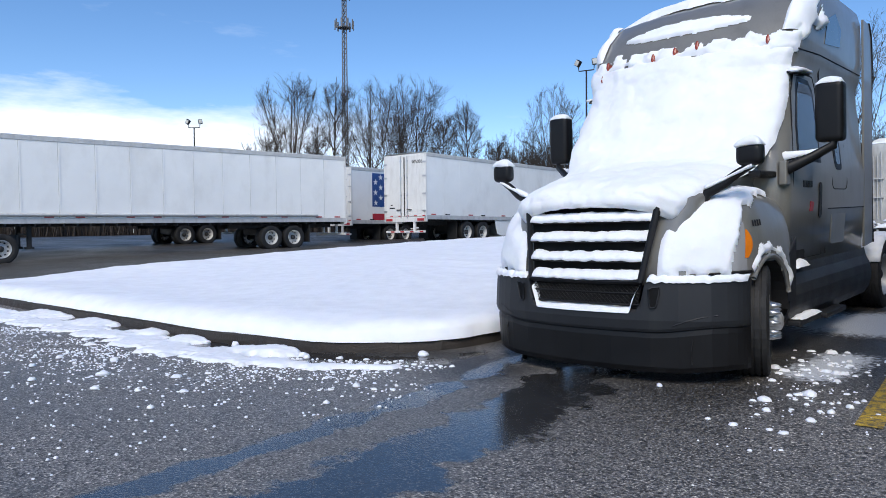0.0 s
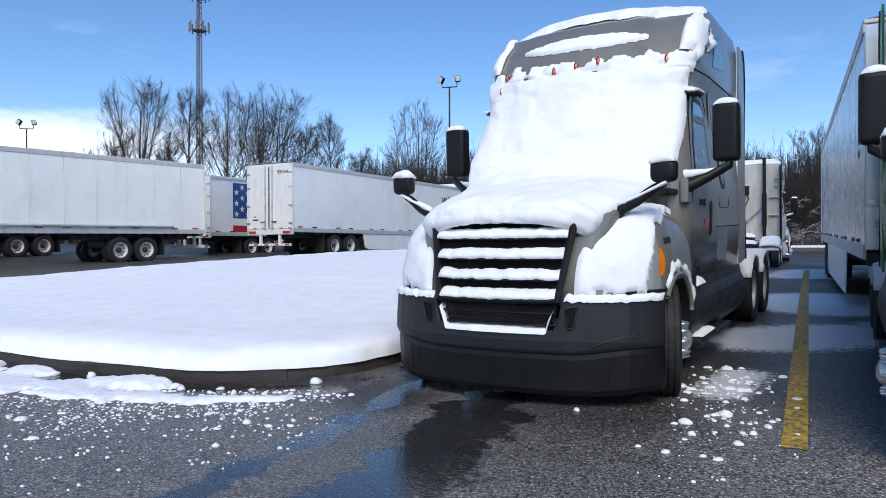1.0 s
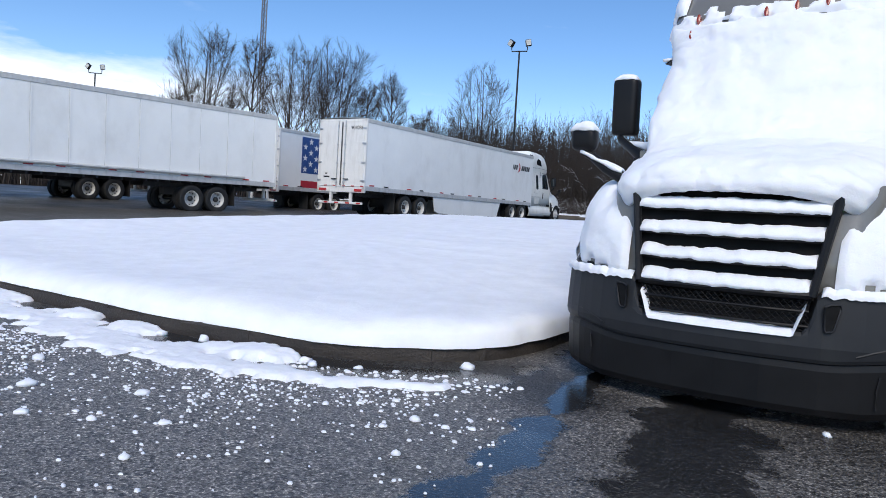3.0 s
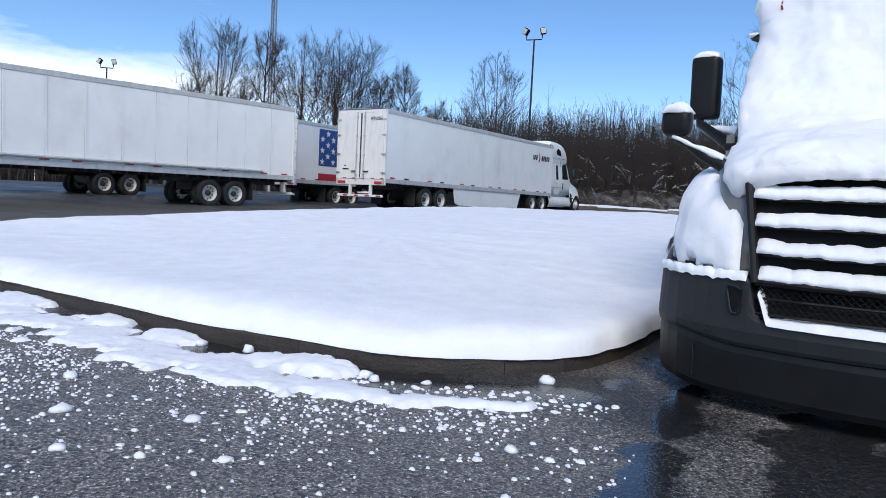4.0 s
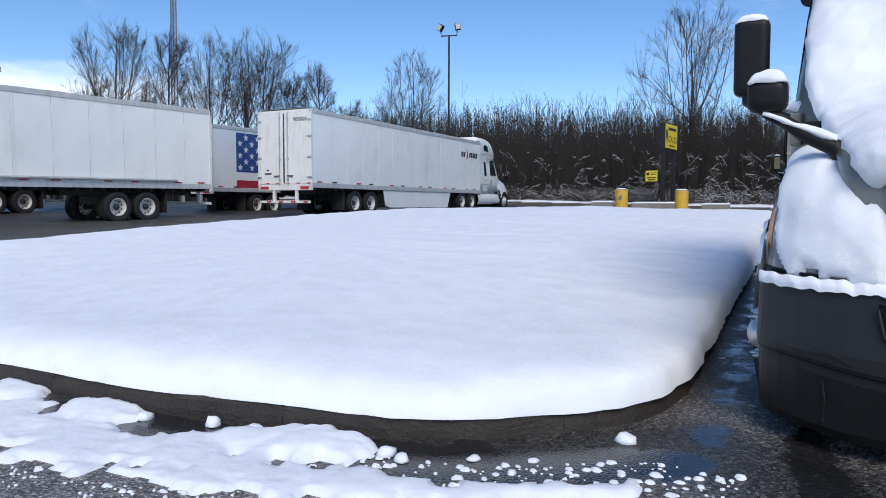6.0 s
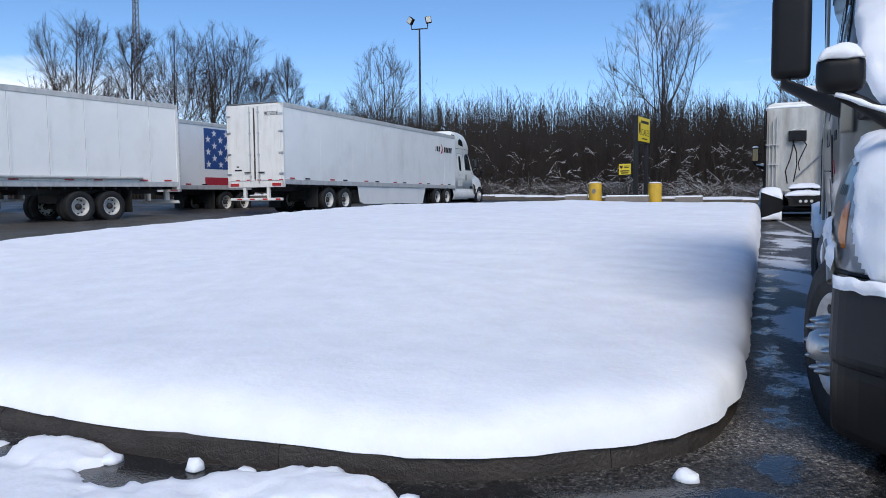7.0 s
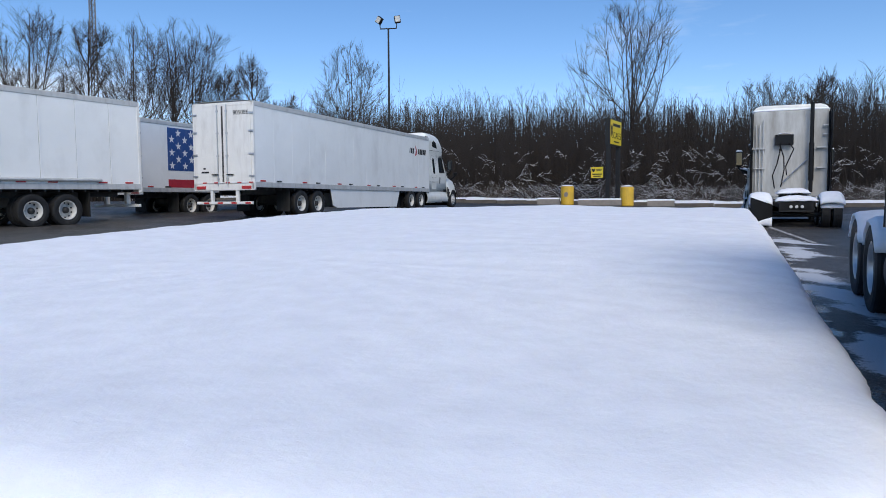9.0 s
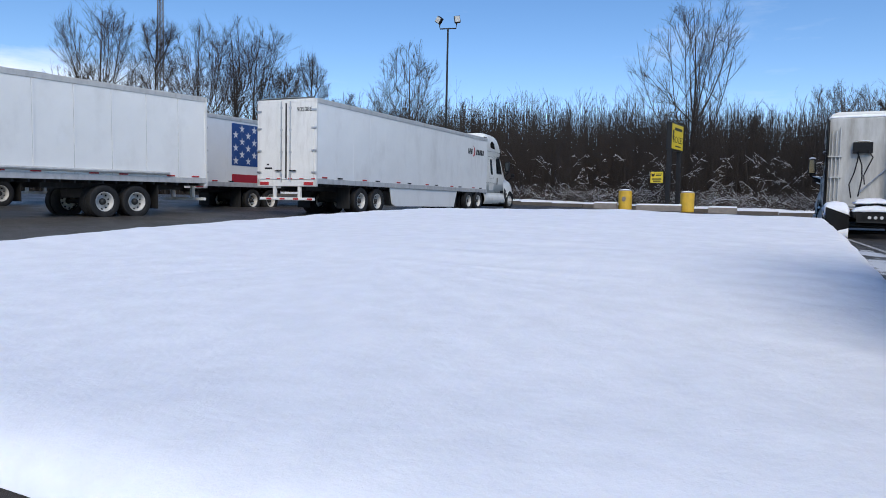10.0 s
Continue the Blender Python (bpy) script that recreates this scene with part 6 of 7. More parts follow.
def scale_sign(x, y):
    g = ground_z(x, y)
    sg = thing("sign", "yellow and black weigh scale sign on two dark posts", "sign", pose(x, y, g, 0, 0, -9))
    for yy in (0.15, 2.75):
        part("post", box(-0.16, 0.16, yy - 0.16, yy + 0.16, 0, 6.7, 0.02, 1), "pole", sg)
    pn = part("panel", box(-0.20, 0.20, -0.1, 3.0, 4.75, 6.85, 0.03, 2), "pole", sg)
    fc = part("face", box(0.20, 0.212, 0.0, 2.9, 4.85, 6.75), "sign", pn)
    writing("lettering", "SCALES", 0.72, "ink", fc, Matrix(((0, 0, 1, 0.214), (1, 0, 0, 1.6), (0, 1, 0, 5.55), (0, 0, 0, 1))))
    part("bar", box(0.212, 0.216, 0.65, 2.6, 6.28, 6.50), "ink", fc)
    part("bar", box(0.212, 0.216, 0.9, 2.3, 5.02, 5.12), "ink", fc)
    part("emblem", prism([(0.10, 6.4), (0.22, 6.25), (0.40, 6.25), (0.52, 6.4), (0.50, 5.7), (0.31, 5.35), (0.12, 5.7)], 0.004, "x", 0.212), "ink", fc)
    ss = part("small_panel", box(-1.35, -0.30, -0.10, -0.02, 2.15, 3.10, 0.02, 1), "pole", sg)
    part("arm", box(-0.4, 0.0, -0.06, 0.0, 2.55, 2.65), "pole", ss)
    f2 = part("face", box(-1.31, -0.34, -0.108, -0.10, 2.20, 3.05), "sign", ss)
    part("emblem", prism([(-1.25, 2.95), (-1.15, 2.88), (-1.08, 2.88), (-0.98, 2.95), (-1.0, 2.75), (-1.12, 2.64), (-1.23, 2.75)], -0.004, "y", -0.108), "ink", f2)
    for x0, x1, z0, z1 in ((-0.90, -0.42, 2.84, 2.90), (-0.90, -0.48, 2.72, 2.78), (-1.20, -0.45, 2.44, 2.53), (-1.12, -0.52, 2.28, 2.37)):
        part("bar", box(x0, x1, -0.112, -0.108, z0, z1), "ink", f2)
    return sg


scale_sign(-13.75, 60.9)


def bollard(x, y, patch):
    g = ground_z(x, y)
    b = thing("bollard", "fat yellow concrete bollard with a grey cap", "bollard", pose(x, y, g), "yellow bollards")
    part("body", lathe([(0, 0.50), (0.06, 0.52), (1.42, 0.52), (1.47, 0.50)], "z", 28), "yellow", b)
    part("cap", lathe([(1.47, 0.50), (1.52, 0.44), (1.54, 0.30)], "z", 28), "block", b)
    part("snow", lumpy(lathe([(1.52, 0.46), (1.57, 0.40), (1.60, 0.2), (1.605, 0.01)], "z", 20), 0.015, 5), "snow_lump", b, smooth=True)
    if patch:
        part("worn_patch", prism([(-0.16, 0.7), (-0.05, 0.62), (0.1, 0.66), (0.16, 0.85), (0.1, 1.02), (-0.1, 1.0), (-0.17, 0.88)], 0.012, "y", -0.527), "block", b)
    return b


bollard(-16.95, 61.0, True)
bollard(-12.28, 61.2, False)


def block(x, y, length, turn):
    g = ground_z(x, y)
    b = thing("concrete_block", "low concrete barrier block capped with snow", "barrier", pose(x, y, g, 0, 0, turn), "barrier blocks")
    part("body", prism([(-0.30, 0), (0.30, 0), (0.24, 0.36), (0.17, 0.46), (-0.17, 0.46), (-0.24, 0.36)], length, "y", -length / 2, 0.02), "block", b, m=pose(0, 0, 0, 0, 0, 90))
    part("snow", lumpy(grid_mesh(18, 5, lambda u, v: (length * (u - 0.5), -0.20 + 0.40 * v, 0.455 + 0.10 * math.sin(math.pi * v) ** 0.4), 0.03), 0.02, 4), "snow_lump", b, smooth=True)
    return b


for bx_, by_, bl_, bt_ in ((-14.2, 59.9, 3.3, 2), (-18.3, 60.2, 1.8, -3), (-9.7, 61.0, 2.0, 0)):
    block(bx_, by_, bl_, bt_)


def back_kerb():
    k = thing("kerb", "dark timber and concrete edging at the back of the lot", "kerb", pose(0, 0, 0), kind="structure")
    rnd = random.Random(3)
    x = -64.0
    while x < 24:
        n = rnd.uniform(2.3, 3.2)
        y = 63.0 + 0.12 * noise.noise(Vector((x * 0.3, 0, 0)))
        g = ground_z(x, y)
        part("kerb_beam", box(x, x + n - 0.03, y - 0.12, y + 0.12, g - 0.05, g + 0.26 + rnd.uniform(-0.03, 0.03), 0.03, 2), "wood", k)
        if rnd.random() < 0.8:
            part("snow", lumpy(grid_mesh(12, 4, lambda u, v, x=x, n=n, y=y, g=g: (x + 0.1 + (n - 0.3) * u, y - 0.10 + 0.24 * v, g + 0.27 + 0.07 * math.sin(math.pi * v) ** 0.4 * math.sin(math.pi * u) ** 0.3), 0.02), 0.02, 3), "snow_lump", k, smooth=True)
        x += n


back_kerb()


def snow_verge():
    bm = bm_new()
    xs = list(np.linspace(-110, 60, 171))
    ys = [63.1, 63.6, 64.3, 65.2, 66.5, 68, 70, 73, 77, 82, 90, 100, 115]
    rows = [[bm.verts.new((x, y, ground_z(x, y) + 0.07 + 0.40 * min(1, (y - 63.1) / 3.2) + 0.10 * noise.noise(Vector((x * 0.5, y * 0.5, 2))) * min(1, (y - 63.1)))) for x in xs] for y in ys]
    for r0, r1 in zip(rows, rows[1:]):
        for i in range(len(xs) - 1):
            bm.faces.new((r0[i], r0[i + 1], r1[i + 1], r1[i]))
    return tagged(part("snow_verge", bm, "snow", smooth=True), "snow-covered verge and woodland floor", "snow", kind="structure")


snow_verge()


# ---------------------------------------------------------------- bare trees
class Wood:
    """Collects tapered three-sided branches and turns them into one mesh."""

    def __init__(self):
        self.v, self.f = [], []

    def limb(self, pts, radii, sides=3):
        base = len(self.v)
        n = len(pts)
        for i, p in enumerate(pts):
            d = (pts[min(i + 1, n - 1)] - pts[max(i - 1, 0)])
            a = d.cross(Vector((0.3, 0.9, 0.2)))
            if a.length < 1e-6:
                a = Vector((1, 0, 0))
            a.normalize()
            b = a.cross(d).normalized()
            for k in range(sides):
                t = 2 * math.pi * k / sides
                self.v.append(p + (a * math.cos(t) + b * math.sin(t)) * radii[i])
        for i in range(n - 1):
            for k in range(sides):
                q = base + i * sides
                self.f.append((q + k, q + (k + 1) % sides, q + sides + (k + 1) % sides, q + sides + k))

    def mesh(self, name, material):
        me = bpy.data.meshes.new(name)
        me.from_pydata([tuple(p) for p in self.v], [], self.f)
        me.materials.append(M[material])
        for p in me.polygons:
            p.use_smooth = True
        return me


def bent(p0, p1, p2, t):
    return p0 * ((1 - t) * (1 - t)) + p1 * (2 * t * (1 - t)) + p2 * (t * t)


def crown_wood(big, fine_wood, rnd, h, rx, limbs, subs, twigs, fine, low):
    """Trunk, rising limbs, branches and twigs that fill a rounded crown."""
    mid, rz = Vector((0, 0, h * 0.56)), h * 0.44
    ox, oy = rnd.uniform(0, 50), rnd.uniform(0, 50)

    def inside(p):
        q = p - mid
        k = math.sqrt((q.x / rx) ** 2 + (q.y / rx) ** 2 + (q.z / rz) ** 2)
        most = 0.97 + 0.30 * noise.noise(Vector((q.x / rx * 1.3 + ox, q.y / rx * 1.3 + oy, q.z / rz * 1.3)))
        return mid + q * (most / k) if k > most else p

    def short(o, step):
        p = o + step
        return p if (inside(p) - p).length < 0.01 else o + step * 0.35

    def branch(wood, p0, p2, r0, r1, n, sides, rise):
        d = p2 - p0
        side = Vector((rnd.gauss(0, 1), rnd.gauss(0, 1), 0)) * d.length * 0.06
        p1 = p0 + Vector((d.x * (0.5 + rise), d.y * (0.5 + rise), d.z * (0.5 - rise))) + side
        pts = [bent(p0, p1, p2, i / n) for i in range(n + 1)]
        wood.limb(pts, [r0 + (r1 - r0) * (i / n) ** 0.7 for i in range(n + 1)], sides)
        return lambda t: bent(p0, p1, p2, t)

    lead = Vector((rnd.gauss(0, 0.05) * rx, rnd.gauss(0, 0.05) * rx, h * 0.93))
    trunk = branch(big, Vector((0, 0, 0)), lead, h * 0.011, 0.02, 7, 6, 0.0)
    for k in range(limbs):
        t0 = low + (0.46 - low) * rnd.random()
        if rx < 0.15 * h:
            t0 = low + (0.80 - low) * (k + rnd.random()) / limbs
        an = k * 2.4 + rnd.uniform(-0.4, 0.4)
        s = trunk(t0)
        tilt = rnd.uniform(0.12, 1.45)
        e = inside(mid + Vector((math.cos(an) * math.sin(tilt) * rx, math.sin(an) * math.sin(tilt) * rx, math.cos(tilt) * rz)) * 0.97)
        if rx < 0.15 * h:
            e = inside(s + Vector((math.cos(an) * rx * 0.9, math.sin(an) * rx * 0.9, h * rnd.uniform(0.16, 0.3))))
        r = h * rnd.uniform(0.0032, 0.0052)
        limb = branch(big, s, e, r, 0.014, 6, 4, 0.10)
        span = (e - s).length
        for m in range(subs):
            t1 = rnd.uniform(0.22, 0.96)
            o1 = limb(t1)
            reach = span * rnd.uniform(0.25, 0.52) * (1.15 - 0.5 * t1)
            way = ((e - s).normalized() * 0.75 + Vector((rnd.gauss(0, 0.55), rnd.gauss(0, 0.55), rnd.uniform(-0.05, 0.75)))).normalized()
            e1 = short(o1, way * reach)
            sub = branch(fine_wood, o1, e1, max(0.012, r * 0.38), 0.009, 4, 3, 0.06)
            for q in range(twigs):
                o2 = sub(rnd.uniform(0.2, 1.0))
                w2 = (way * 0.8 + Vector((rnd.gauss(0, 0.5), rnd.gauss(0, 0.5), rnd.uniform(-0.1, 0.7)))).normalized()
                e2 = short(o2, w2 * h * rnd.uniform(0.04, 0.095))
                twig = branch(fine_wood, o2, e2, 0.010, 0.007, 2, 3, 0.04)
                for z in range(fine):
                    o3 = twig(rnd.uniform(0.25, 1.0))
                    w3 = (w2 + Vector((rnd.gauss(0, 0.5), rnd.gauss(0, 0.5), rnd.uniform(-0.1, 0.6)))).normalized()
                    fine_wood.limb([o3, o3 + w3 * h * rnd.uniform(0.018, 0.045)], [0.007, 0.005], 3)


def big_tree(x, y, height, seed, form="broad", lean=0.0):
    rnd = random.Random(seed)
    tr = thing("tree", {"broad": "tall leafless broad-crowned tree at the lot's edge", "slim": "slim leafless upright tree at the lot's edge", "fork": "tall leafless tree with forked rising limbs"}[form], "tree", pose(x, y, ground_z(x, y) - 0.1), "bare trees")
    a, b = Wood(), Wood()
    wide, limbs, subs, twigs, fine = {"broad": (0.30, 15, 10, 7, 3), "slim": (0.13, 20, 8, 7, 3), "fork": (0.29, 12, 9, 7, 3)}[form]
    crown_wood(a, b, rnd, height, wide * height, limbs, subs, twigs, fine, 0.14 if form != "slim" else 0.10)
    o = new("trunk", a.mesh("trunk", "bark"))
    o.parent = tr
    o = new("crown", b.mesh("crown", "twig"))
    o.parent = tr
    return tr


def on_ray(yaw, dist, ex=-5.66, ey=3.31):
    return ex - math.sin(radians(yaw)) * dist, ey + math.cos(radians(yaw)) * dist


for yaw, dist, h, seed, form in ((50.4, 78, 19.0, 1, "broad"), (46.9, 80, 20.0, 2, "slim"), (44.0, 82, 18.0, 3, "broad"), (41.8, 78, 18.4, 4, "broad"), (39.4, 80, 18.5, 5, "broad"), (36.0, 78, 16.5, 6, "slim"), (52.6, 84, 13.0, 14, "broad"), (54.6, 95, 12.5, 15, "broad"),
                                 (37.6, 82, 16.0, 7, "slim"), (28.5, 76, 16.5, 8, "fork"), (7.0, 74, 21.0, 9, "fork"), (-3.4, 80, 13.5, 10, "fork"), (-6.9, 78, 13.5, 11, "slim"), (2.4, 82, 11.5, 12, "slim"), (33.2, 84, 13.0, 13, "slim"), (48.6, 86, 14.5, 16, "slim")):
    bx_, by_ = on_ray(yaw, dist)
    big_tree(bx_, by_, h, seed, form)


def forest():
    rnd = random.Random(77)
    a, b = Wood(), Wood()
    for k in range(1500):
        yaw = rnd.uniform(-14, 41)
        dist = 68 + 50 * rnd.random() ** 1.4
        x, y = on_ray(yaw, dist)
        if y < 66:
            continue
        h = rnd.uniform(7.6, 12.2) * (0.92 + 0.22 * noise.noise(Vector((x * 0.09, y * 0.05, 4)))) * dist / 78
        if yaw > 34:
            h *= 0.85
        base = Vector((x, y, ground_z(x, y) - 0.1))
        w = Vector((rnd.gauss(0, 0.05), rnd.gauss(0, 0.05), 1)).normalized()
        n = 5
        pts = [base + w * (h * i / n) + Vector((rnd.gauss(0, 0.10), rnd.gauss(0, 0.10), 0)) * (i > 0) for i in range(n + 1)]
        r = rnd.uniform(0.03, 0.09)
        a.limb(pts, [max(0.015, r * (1 - 0.85 * i / n)) for i in range(n + 1)], 3)
        for q in range(rnd.randint(20, 30) if dist < 90 else 12):
            t = rnd.uniform(0.12, 0.98)
            o = base + (pts[-1] - base) * t
            an = rnd.uniform(0, 2 * math.pi)
            ln = h * rnd.uniform(0.10, 0.24) * (1.15 - 0.6 * t)
            dr = Vector((math.cos(an) * 0.55, math.sin(an) * 0.55, rnd.uniform(0.55, 1.2))).normalized()
            e1 = o + dr * ln * 0.55 + Vector((0, 0, 0.05 * ln))
            e2 = o + dr * ln + Vector((rnd.gauss(0, 0.08), rnd.gauss(0, 0.08), 0.18)) * ln
            b.limb([o, e1, e2], [0.017, 0.013, 0.008], 3)
            for z in range(2 if dist < 84 else 1):
                o2 = o.lerp(e2, rnd.uniform(0.35, 0.95))
                d2 = (dr + Vector((rnd.gauss(0, 0.5), rnd.gauss(0, 0.5), rnd.gauss(0.15, 0.25)))).normalized()
                b.limb([o2, o2 + d2 * ln * rnd.uniform(0.25, 0.5)], [0.010, 0.007], 3)
    for k in range(4400):
        yaw, dist = rnd.uniform(-16, 43), rnd.uniform(72, 128)
        x, y = on_ray(yaw, dist)
        if y < 67:
            continue
        h = rnd.uniform(6.5, 10.4) * dist / 80
        if yaw > 34:
            h *= 0.8
        base = Vector((x, y, ground_z(x, y) - 0.1))
        tip = base + Vector((rnd.gauss(0, 0.06) * h, rnd.gauss(0, 0.06) * h, h))
        r = rnd.uniform(0.018, 0.045) if dist < 96 else rnd.uniform(0.03, 0.07)
        a.limb([base, base.lerp(tip, 0.5) + Vector((rnd.gauss(0, 0.12), 0, 0)), tip], [r, r * 0.7, 0.015], 3)
        for q in range(9):
            o = base.lerp(tip, rnd.uniform(0.15, 0.95))
            an = rnd.uniform(0, 6.283)
            ln = rnd.uniform(0.5, 1.6)
            b.limb([o, o + Vector((math.cos(an) * 0.6, math.sin(an) * 0.6, rnd.uniform(0.3, 1.1))) * ln], [0.013, 0.007], 3)
    # thin straight stems that close the wood towards its depth
    for k in range(12000):
        yaw, dist = rnd.uniform(-18, 46), 70 + 75 * rnd.random()
        x, y = on_ray(yaw, dist)
        if y < 67.5:
            continue
        h = (5.0 + 5.4 * rnd.random() ** 1.1) * (0.94 + 0.36 * noise.noise(Vector((x * 0.09, y * 0.05, 4)))) * dist / 80 * (0.8 if yaw > 34 else 1.0)
        base = Vector((x, y, ground_z(x, y) - 0.1))
        tip = base + Vector((rnd.gauss(0, 0.035) * h, rnd.gauss(0, 0.03) * h, h))
        r = rnd.uniform(0.014, 0.05) * dist / 85
        a.limb([base, base.lerp(tip, 0.55) + Vector((rnd.gauss(0, 0.10), 0, 0)), tip], [r, r * 0.75, 0.010], 3)
        for q in range(4):
            o = base.lerp(tip, rnd.uniform(0.40, 0.97))
            an, ln = rnd.uniform(0, 6.283), rnd.uniform(0.5, 1.4)
            b.limb([o, o + Vector((math.cos(an) * 0.45, math.sin(an) * 0.45, rnd.uniform(0.6, 1.1))) * ln], [0.010, 0.006], 3)
    # invented low stems far behind the parked trailers, to darken the gap under them
    for k in range(3600):
        yaw, dist = rnd.uniform(44, 92), rnd.uniform(72, 96)
        x, y = on_ray(yaw, dist)
        base = Vector((x, y, ground_z(x, y) - 0.1))
        h = rnd.uniform(3.0, 5.5)
        tip = base + Vector((rnd.gauss(0, 0.10) * h, rnd.gauss(0, 0.10) * h, h))
        a.limb([base, tip], [rnd.uniform(0.05, 0.10), 0.02], 3)
        for q in range(3):
            o = base.lerp(tip, rnd.uniform(0.05, 0.6))
            b.limb([o, o + Vector((rnd.gauss(0, 0.7), rnd.gauss(0, 0.7), rnd.uniform(0.3, 1.0)))], [0.04, 0.02], 3)
    for nm, wd, mt_, lb in (("woodland_trunks", a, "bark", "dense dark trunks of a leafless winter wood, plus added filler stems"), ("woodland_branches", b, "twig", "fine bare branches of a leafless winter wood, plus added filler twigs")):
        tagged(new(nm, wd.mesh(nm, mt_)), lb, "woodland", kind="stuff")


forest()


def brush():
    rnd = random.Random(21)
    dark, white = Wood(), Wood()
    for k in range(620):
        x, y = rnd.uniform(-58, 22), rnd.uniform(66.2, 72.5)
        g = ground_z(x, y)
        for q in range(rnd.randint(9, 15)):
            an = rnd.uniform(0, 2 * math.pi)
            ln = rnd.uniform(0.7, 2.6)
            o = Vector((x + rnd.gauss(0, 0.35), y + rnd.gauss(0, 0.3), g))
            dr = Vector((math.cos(an) * 0.7, math.sin(an) * 0.5, rnd.uniform(0.5, 1.2))).normalized()
            p1 = o + dr * ln * 0.5
            p2 = o + dr * ln * 0.9 + Vector((math.cos(an) * 0.25, 0, -0.10)) * ln
            snowy = rnd.random() < 0.26
            r = 0.022
            dark.limb([o, p1, p2], [r, r * 0.8, r * 0.5], 3)
            for z in range(3):
                o2 = p1.lerp(p2, rnd.random())
                d2 = Vector((rnd.gauss(0, 0.6), rnd.gauss(0, 0.4), rnd.uniform(-0.1, 0.8))).normalized()
                e2 = o2 + d2 * ln * rnd.uniform(0.15, 0.4)
                dark.limb([o2, e2], [0.013, 0.009], 3)
                if snowy:
                    up = Vector((0, 0, 0.022))
                    white.limb([o2 + up, e2 + up], [0.009, 0.005], 3)
            if snowy:
                up = Vector((0, -0.01, 0.03))
                white.limb([p1.lerp(o, 0.4) + up, p1 + up, p2 + up], [0.010, 0.013, 0.007], 3)
    # longer arching boughs that carry snow
    for k in range(520):
        x, y = rnd.uniform(-52, 18), rnd.uniform(66.5, 71.0)
        o = Vector((x, y, ground_z(x, y) + rnd.uniform(0.3, 1.0) + 4.0 * rnd.random() ** 1.6))
        an = rnd.uniform(0, 6.283)
        ln = rnd.uniform(0.3, 1.2)
        lift = rnd.uniform(0.3, 1.5)
        pts = [o + Vector((math.cos(an) * ln * t, math.sin(an) * ln * t * 0.5, ln * (lift * t - 0.35 * t * t))) for t in (0, 0.3, 0.6, 0.85, 1.0)]
        dark.limb(pts, [0.022, 0.018, 0.015, 0.012, 0.01], 3)
        white.limb([p + Vector((0, -0.01, 0.03)) for p in pts], [0.003, 0.006, 0.008, 0.006, 0.003], 3)
        for z in range(5):
            i = rnd.randint(1, 3)
            e2 = pts[i] + Vector((math.cos(an) * rnd.uniform(0.2, 0.6), rnd.gauss(0, 0.3), rnd.uniform(-0.25, 0.35)))
            dark.limb([pts[i], e2], [0.014, 0.009], 3)
            white.limb([pts[i] + Vector((0, 0, 0.02)), e2 + Vector((0, 0, 0.02))], [0.006, 0.004], 3)
    tagged(new("underbrush", dark.mesh("underbrush", "twig")), "tangled dark underbrush at the wood's edge", "underbrush", kind="stuff")
    tagged(new("snow_on_brush", white.mesh("snow_on_brush", "snow_lump")), "snow lying along the underbrush twigs", "snow", kind="stuff")


brush()


# ---------------------------------------------------------------- slush bank and crumbs of snow on the asphalt
BANK = [(-17.5, 4.55), (-12.0, 4.74), (-9.3, 4.80), (-7.8, 4.74), (-6.4, 4.78), (-5.3, 5.02), (-4.45, 5.46)]


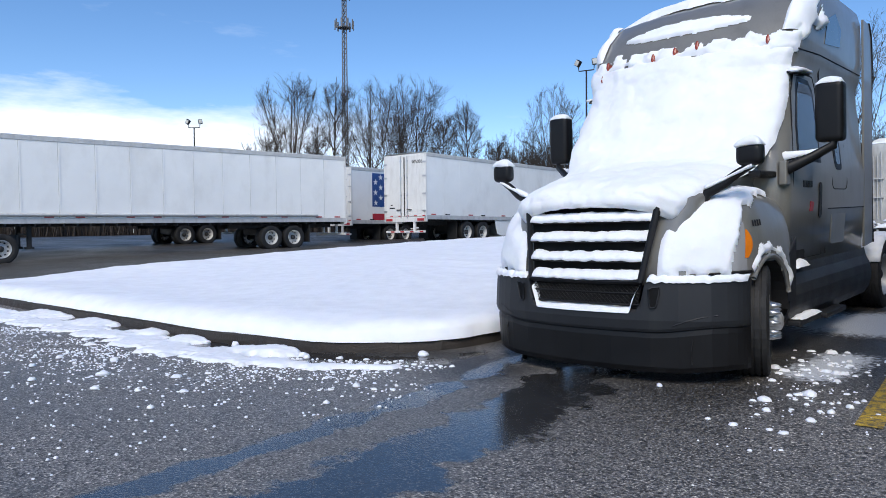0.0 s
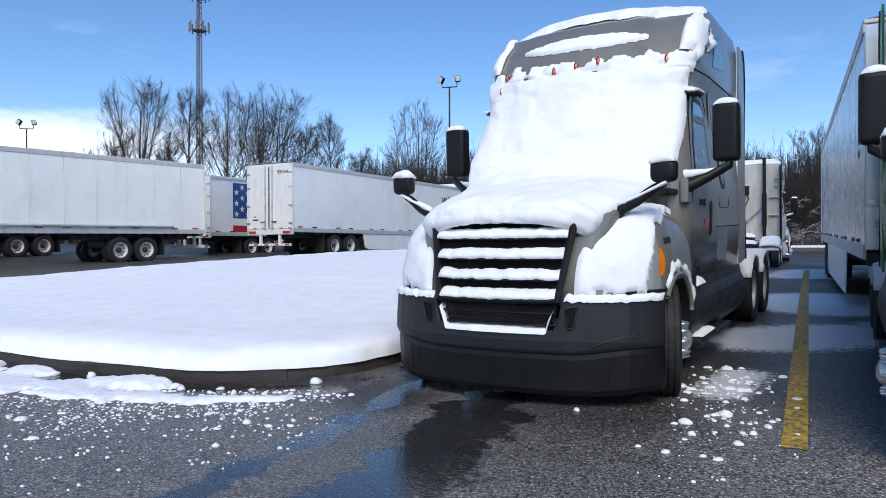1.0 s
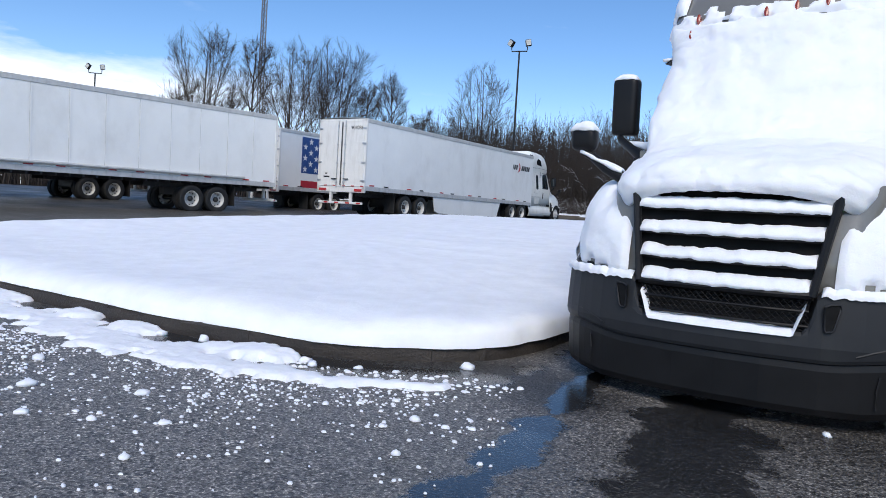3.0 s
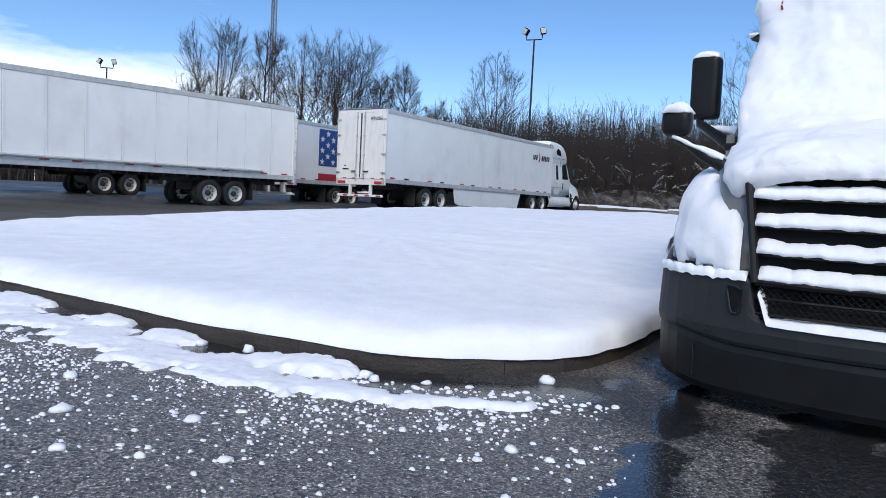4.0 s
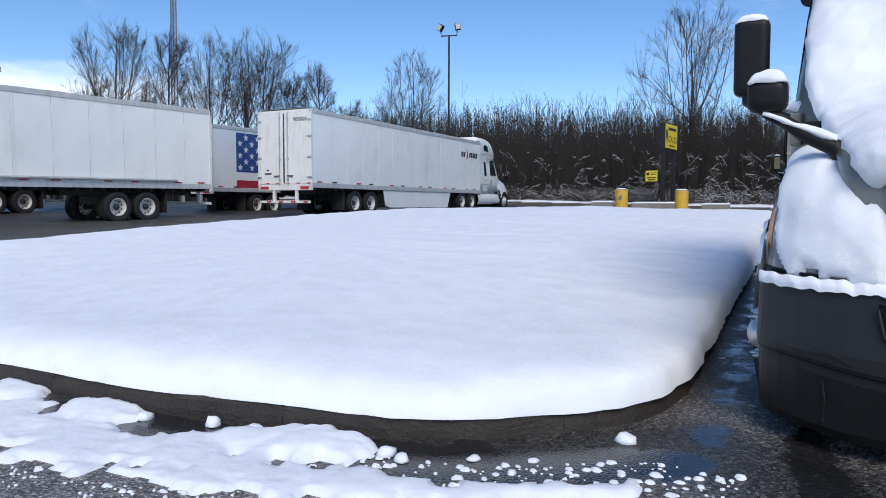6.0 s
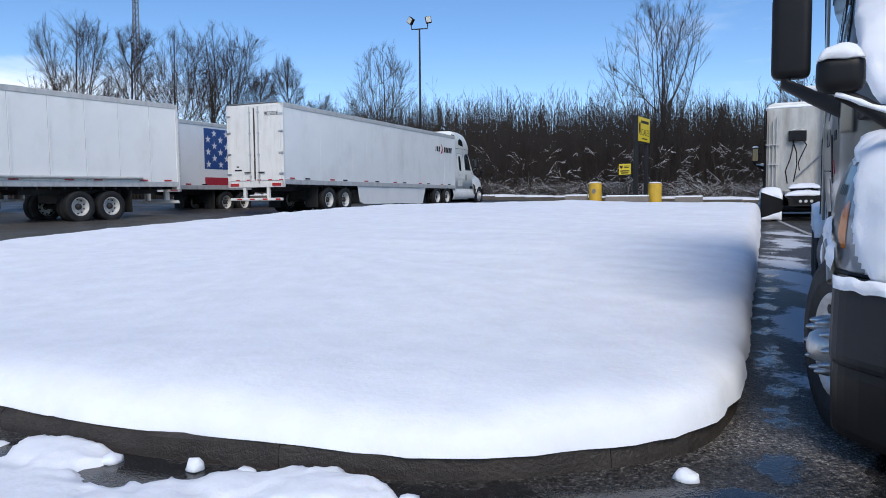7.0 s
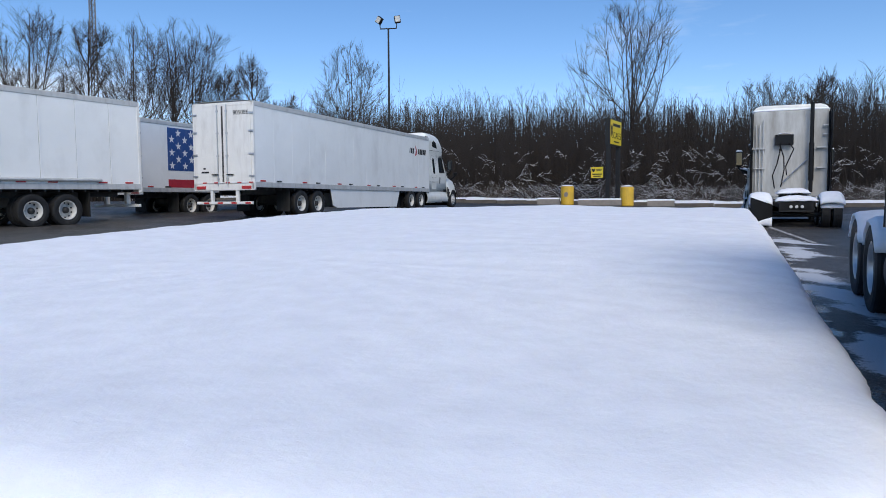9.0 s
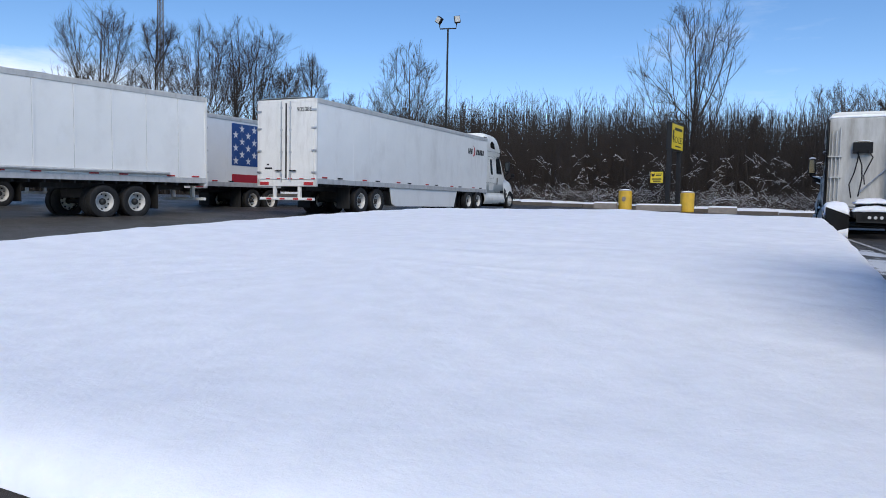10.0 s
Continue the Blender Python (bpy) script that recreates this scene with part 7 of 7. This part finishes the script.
def slush_bank():
    xs, ys = np.arange(-17.4, -4.15, 0.028), np.arange(3.95, 5.75, 0.028)
    X, Y = np.meshgrid(xs, ys)
    d = near_line(X, Y, BANK)
    half = np.interp(X, (-17.5, -12, -9.0, -7.2, -6.2, -5.4, -4.7, -4.3), (0.46, 0.46, 0.46, 0.44, 0.36, 0.22, 0.13, 0.08))
    N = np.zeros_like(X)
    for j in range(X.shape[0]):
        for i in range(X.shape[1]):
            p = Vector((X[j, i], Y[j, i], 0))
            N[j, i] = 0.55 * noise.noise(p * 2.3) + 0.50 * noise.noise(p * 6.5) + 0.32 * noise.noise(p * 15) + 0.15 * noise.noise(p * 33)
    field = 0.84 - d / half + 1.15 * N
    H = 0.034 * np.sqrt(np.clip(field * 1.8, 0, 1.3))
    for cx, cy, r, h in ((-6.28, 5.26, 0.27, 0.11), (-6.62, 5.18, 0.20, 0.07), (-7.9, 5.16, 0.26, 0.09), (-8.9, 5.2, 0.25, 0.08), (-10.6, 5.18, 0.4, 0.10), (-12.4, 5.1, 0.5, 0.10), (-5.7, 4.92, 0.2, 0.06)):
        q = 1 - ((X - cx) ** 2 / (r * 1.5) ** 2 + (Y - cy) ** 2 / r ** 2) + 0.75 * N
        H = np.maximum(H, 0.75 * h * np.sqrt(np.clip(q, 0, 1)))
    line = np.array([[p.x, p.y] for p in kerb_path()])
    face = np.interp(X, line[:400, 0], line[:400, 1])
    H[(Y > face + 0.02)] = 0
    on = H > 0.002
    bm = bm_new()
    vs = {}
    for j, i in zip(*np.nonzero(on)):
        x, y = float(X[j, i]), float(Y[j, i])
        vs[j, i] = bm.verts.new((x, y, ground_z(x, y) + float(H[j, i]) + 0.004))
    for (j, i), v in list(vs.items()):
        q = [vs.get(k) for k in ((j, i), (j, i + 1), (j + 1, i + 1), (j + 1, i))]
        if all(q):
            bm.faces.new(q)
    bmesh.ops.delete(bm, geom=[v for v in bm.verts if not v.link_faces], context="VERTS")
    for v in bm.verts:
        if v.is_boundary:
            v.co.z = ground_z(v.co.x, v.co.y) - 0.004
    return tagged(part("slush_bank", bm, "snow_lump", smooth=True), "broken bank of white slush along the kerb", "slush", kind="stuff")


slush_bank()


def lump_mesh(rnd, r, seed):
    """An uneven dome of snow, flat below."""
    bm = bm_new()
    bmesh.ops.create_icosphere(bm, subdivisions=2, radius=1.0)
    ax, ay, az = rnd.uniform(0.8, 1.3), rnd.uniform(0.7, 1.1), rnd.uniform(0.55, 0.85)
    for v in bm.verts:
        k = 1 + 0.28 * noise.noise(v.co * 1.6 + Vector((seed, 0, 0))) + 0.12 * noise.noise(v.co * 4 + Vector((seed, 0, 0)))
        v.co = Vector((v.co.x * ax * r * k, v.co.y * ay * r * k, max(-0.08 * r, v.co.z * az * r * k)))
    return bm


def clumps():
    rnd = random.Random(31)
    spots = [(-4.66, 6.12, 0.085), (-5.82, 5.36, 0.075), (-5.70, 5.32, 0.05), (-6.75, 5.34, 0.06), (-7.05, 5.30, 0.07), (-7.55, 5.20, 0.07), (-5.95, 5.34, 0.05), (-5.35, 5.50, 0.035), (-5.05, 5.62, 0.03),
             (-5.9, 3.85, 0.05), (-6.6, 3.45, 0.06), (-5.6, 3.30, 0.04), (-4.9, 3.05, 0.03), (-5.25, 3.55, 0.035), (-6.0, 3.1, 0.04), (-4.2, 4.67, 0.04), (-3.9, 4.05, 0.035), (-1.93, 6.17, 0.035), (-0.80, 6.50, 0.06), (-1.05, 6.15, 0.06), (-0.95, 5.85, 0.035), (-0.62, 5.75, 0.04), (-0.70, 5.35, 0.035), (-0.55, 6.05, 0.035),
             (-7.3, 3.9, 0.055), (-8.0, 3.6, 0.05), (-7.7, 3.2, 0.05), (-6.9, 2.9, 0.05)]
    for k, (x, y, r) in enumerate(spots):
        b = part("snow_clump", lump_mesh(rnd, r, k * 3.1), "snow_lump", None, smooth=True, m=pose(x, y, ground_z(x, y) + 0.004, 0, 0, rnd.uniform(0, 360)))
        tagged(b, "small clump of white snow on wet asphalt", "snow", "snow clumps")
    # crumbs
    bm = bm_new()

    def dome(x, y, r):
        n = 7
        z = ground_z(x, y) + 0.005
        a0 = rnd.uniform(0, 6.28)
        st = rnd.uniform(0.6, 1.0)
        foot = []
        for k in range(n):
            a = a0 + 2 * math.pi * k / n
            rr = r * rnd.uniform(0.75, 1.25)
            foot.append((rr * math.cos(a), rr * math.sin(a) * st))
        h = r * rnd.uniform(0.35, 0.65)
        v0 = [bm.verts.new((x + u, y + w, z - 0.004)) for u, w in foot]
        v1 = [bm.verts.new((x + u * 0.66, y + w * 0.66, z + h * 0.72)) for u, w in foot]
        t = bm.verts.new((x, y, z + h))
        for k in range(n):
            m = (k + 1) % n
            bm.faces.new((v0[k], v0[m], v1[m], v1[k]))
            bm.faces.new((v1[k], v1[m], t))

    # a scatter that thins out away from the bank
    for k in range(3000):
        x = rnd.uniform(-11.5, -3.4)
        off = abs(rnd.gauss(0, 0.75))
        y = float(np.interp(x, [p[0] for p in BANK], [p[1] for p in BANK])) - float(np.interp(x, (-12, -7, -5.5, -4.5, -3.4), (0.42, 0.40, 0.15, 0.05, 0.3))) - off
        if y < 1.2 or (x > -4.3 and rnd.random() < 0.7):
            continue
        r = 0.005 + 0.009 * rnd.random() + 0.018 * rnd.random() ** 7
        if noise.noise(Vector((x * 1.6, y * 1.6, 3))) + rnd.uniform(-0.3, 0.5) > 0:
            dome(x, y, r)
    for k in range(520):
        x, y = rnd.uniform(-10.5, -3.6), rnd.uniform(1.2, 4.2)
        dome(x, y, 0.005 + 0.013 * rnd.random())
    for k in range(190):
        x = rnd.uniform(-6.2, -4.0)
        y = float(np.interp(x, [p[0] for p in BANK], [p[1] for p in BANK])) + rnd.uniform(0.02, 0.42)
        if y < float(np.interp(x, (-6.2, -5.5, -5.0, -4.6), (5.48, 5.72, 6.0, 6.4))):
            dome(x, y, 0.008 + 0.026 * rnd.random() ** 3)
    for k in range(150):
        x, y = rnd.gauss(-0.80, 0.30), rnd.gauss(6.4, 0.85)
        dome(x, y, 0.007 + 0.030 * rnd.random() ** 4)
    for k in range(70):
        x, y = rnd.gauss(-0.95, 0.25), rnd.gauss(7.7, 0.4)
        dome(x, y, 0.012 + 0.05 * rnd.random() ** 3)
    return tagged(part("snow_crumbs", bm, "snow_lump"), "loose crumbs of snow strewn on the asphalt", "snow", kind="stuff")


clumps()
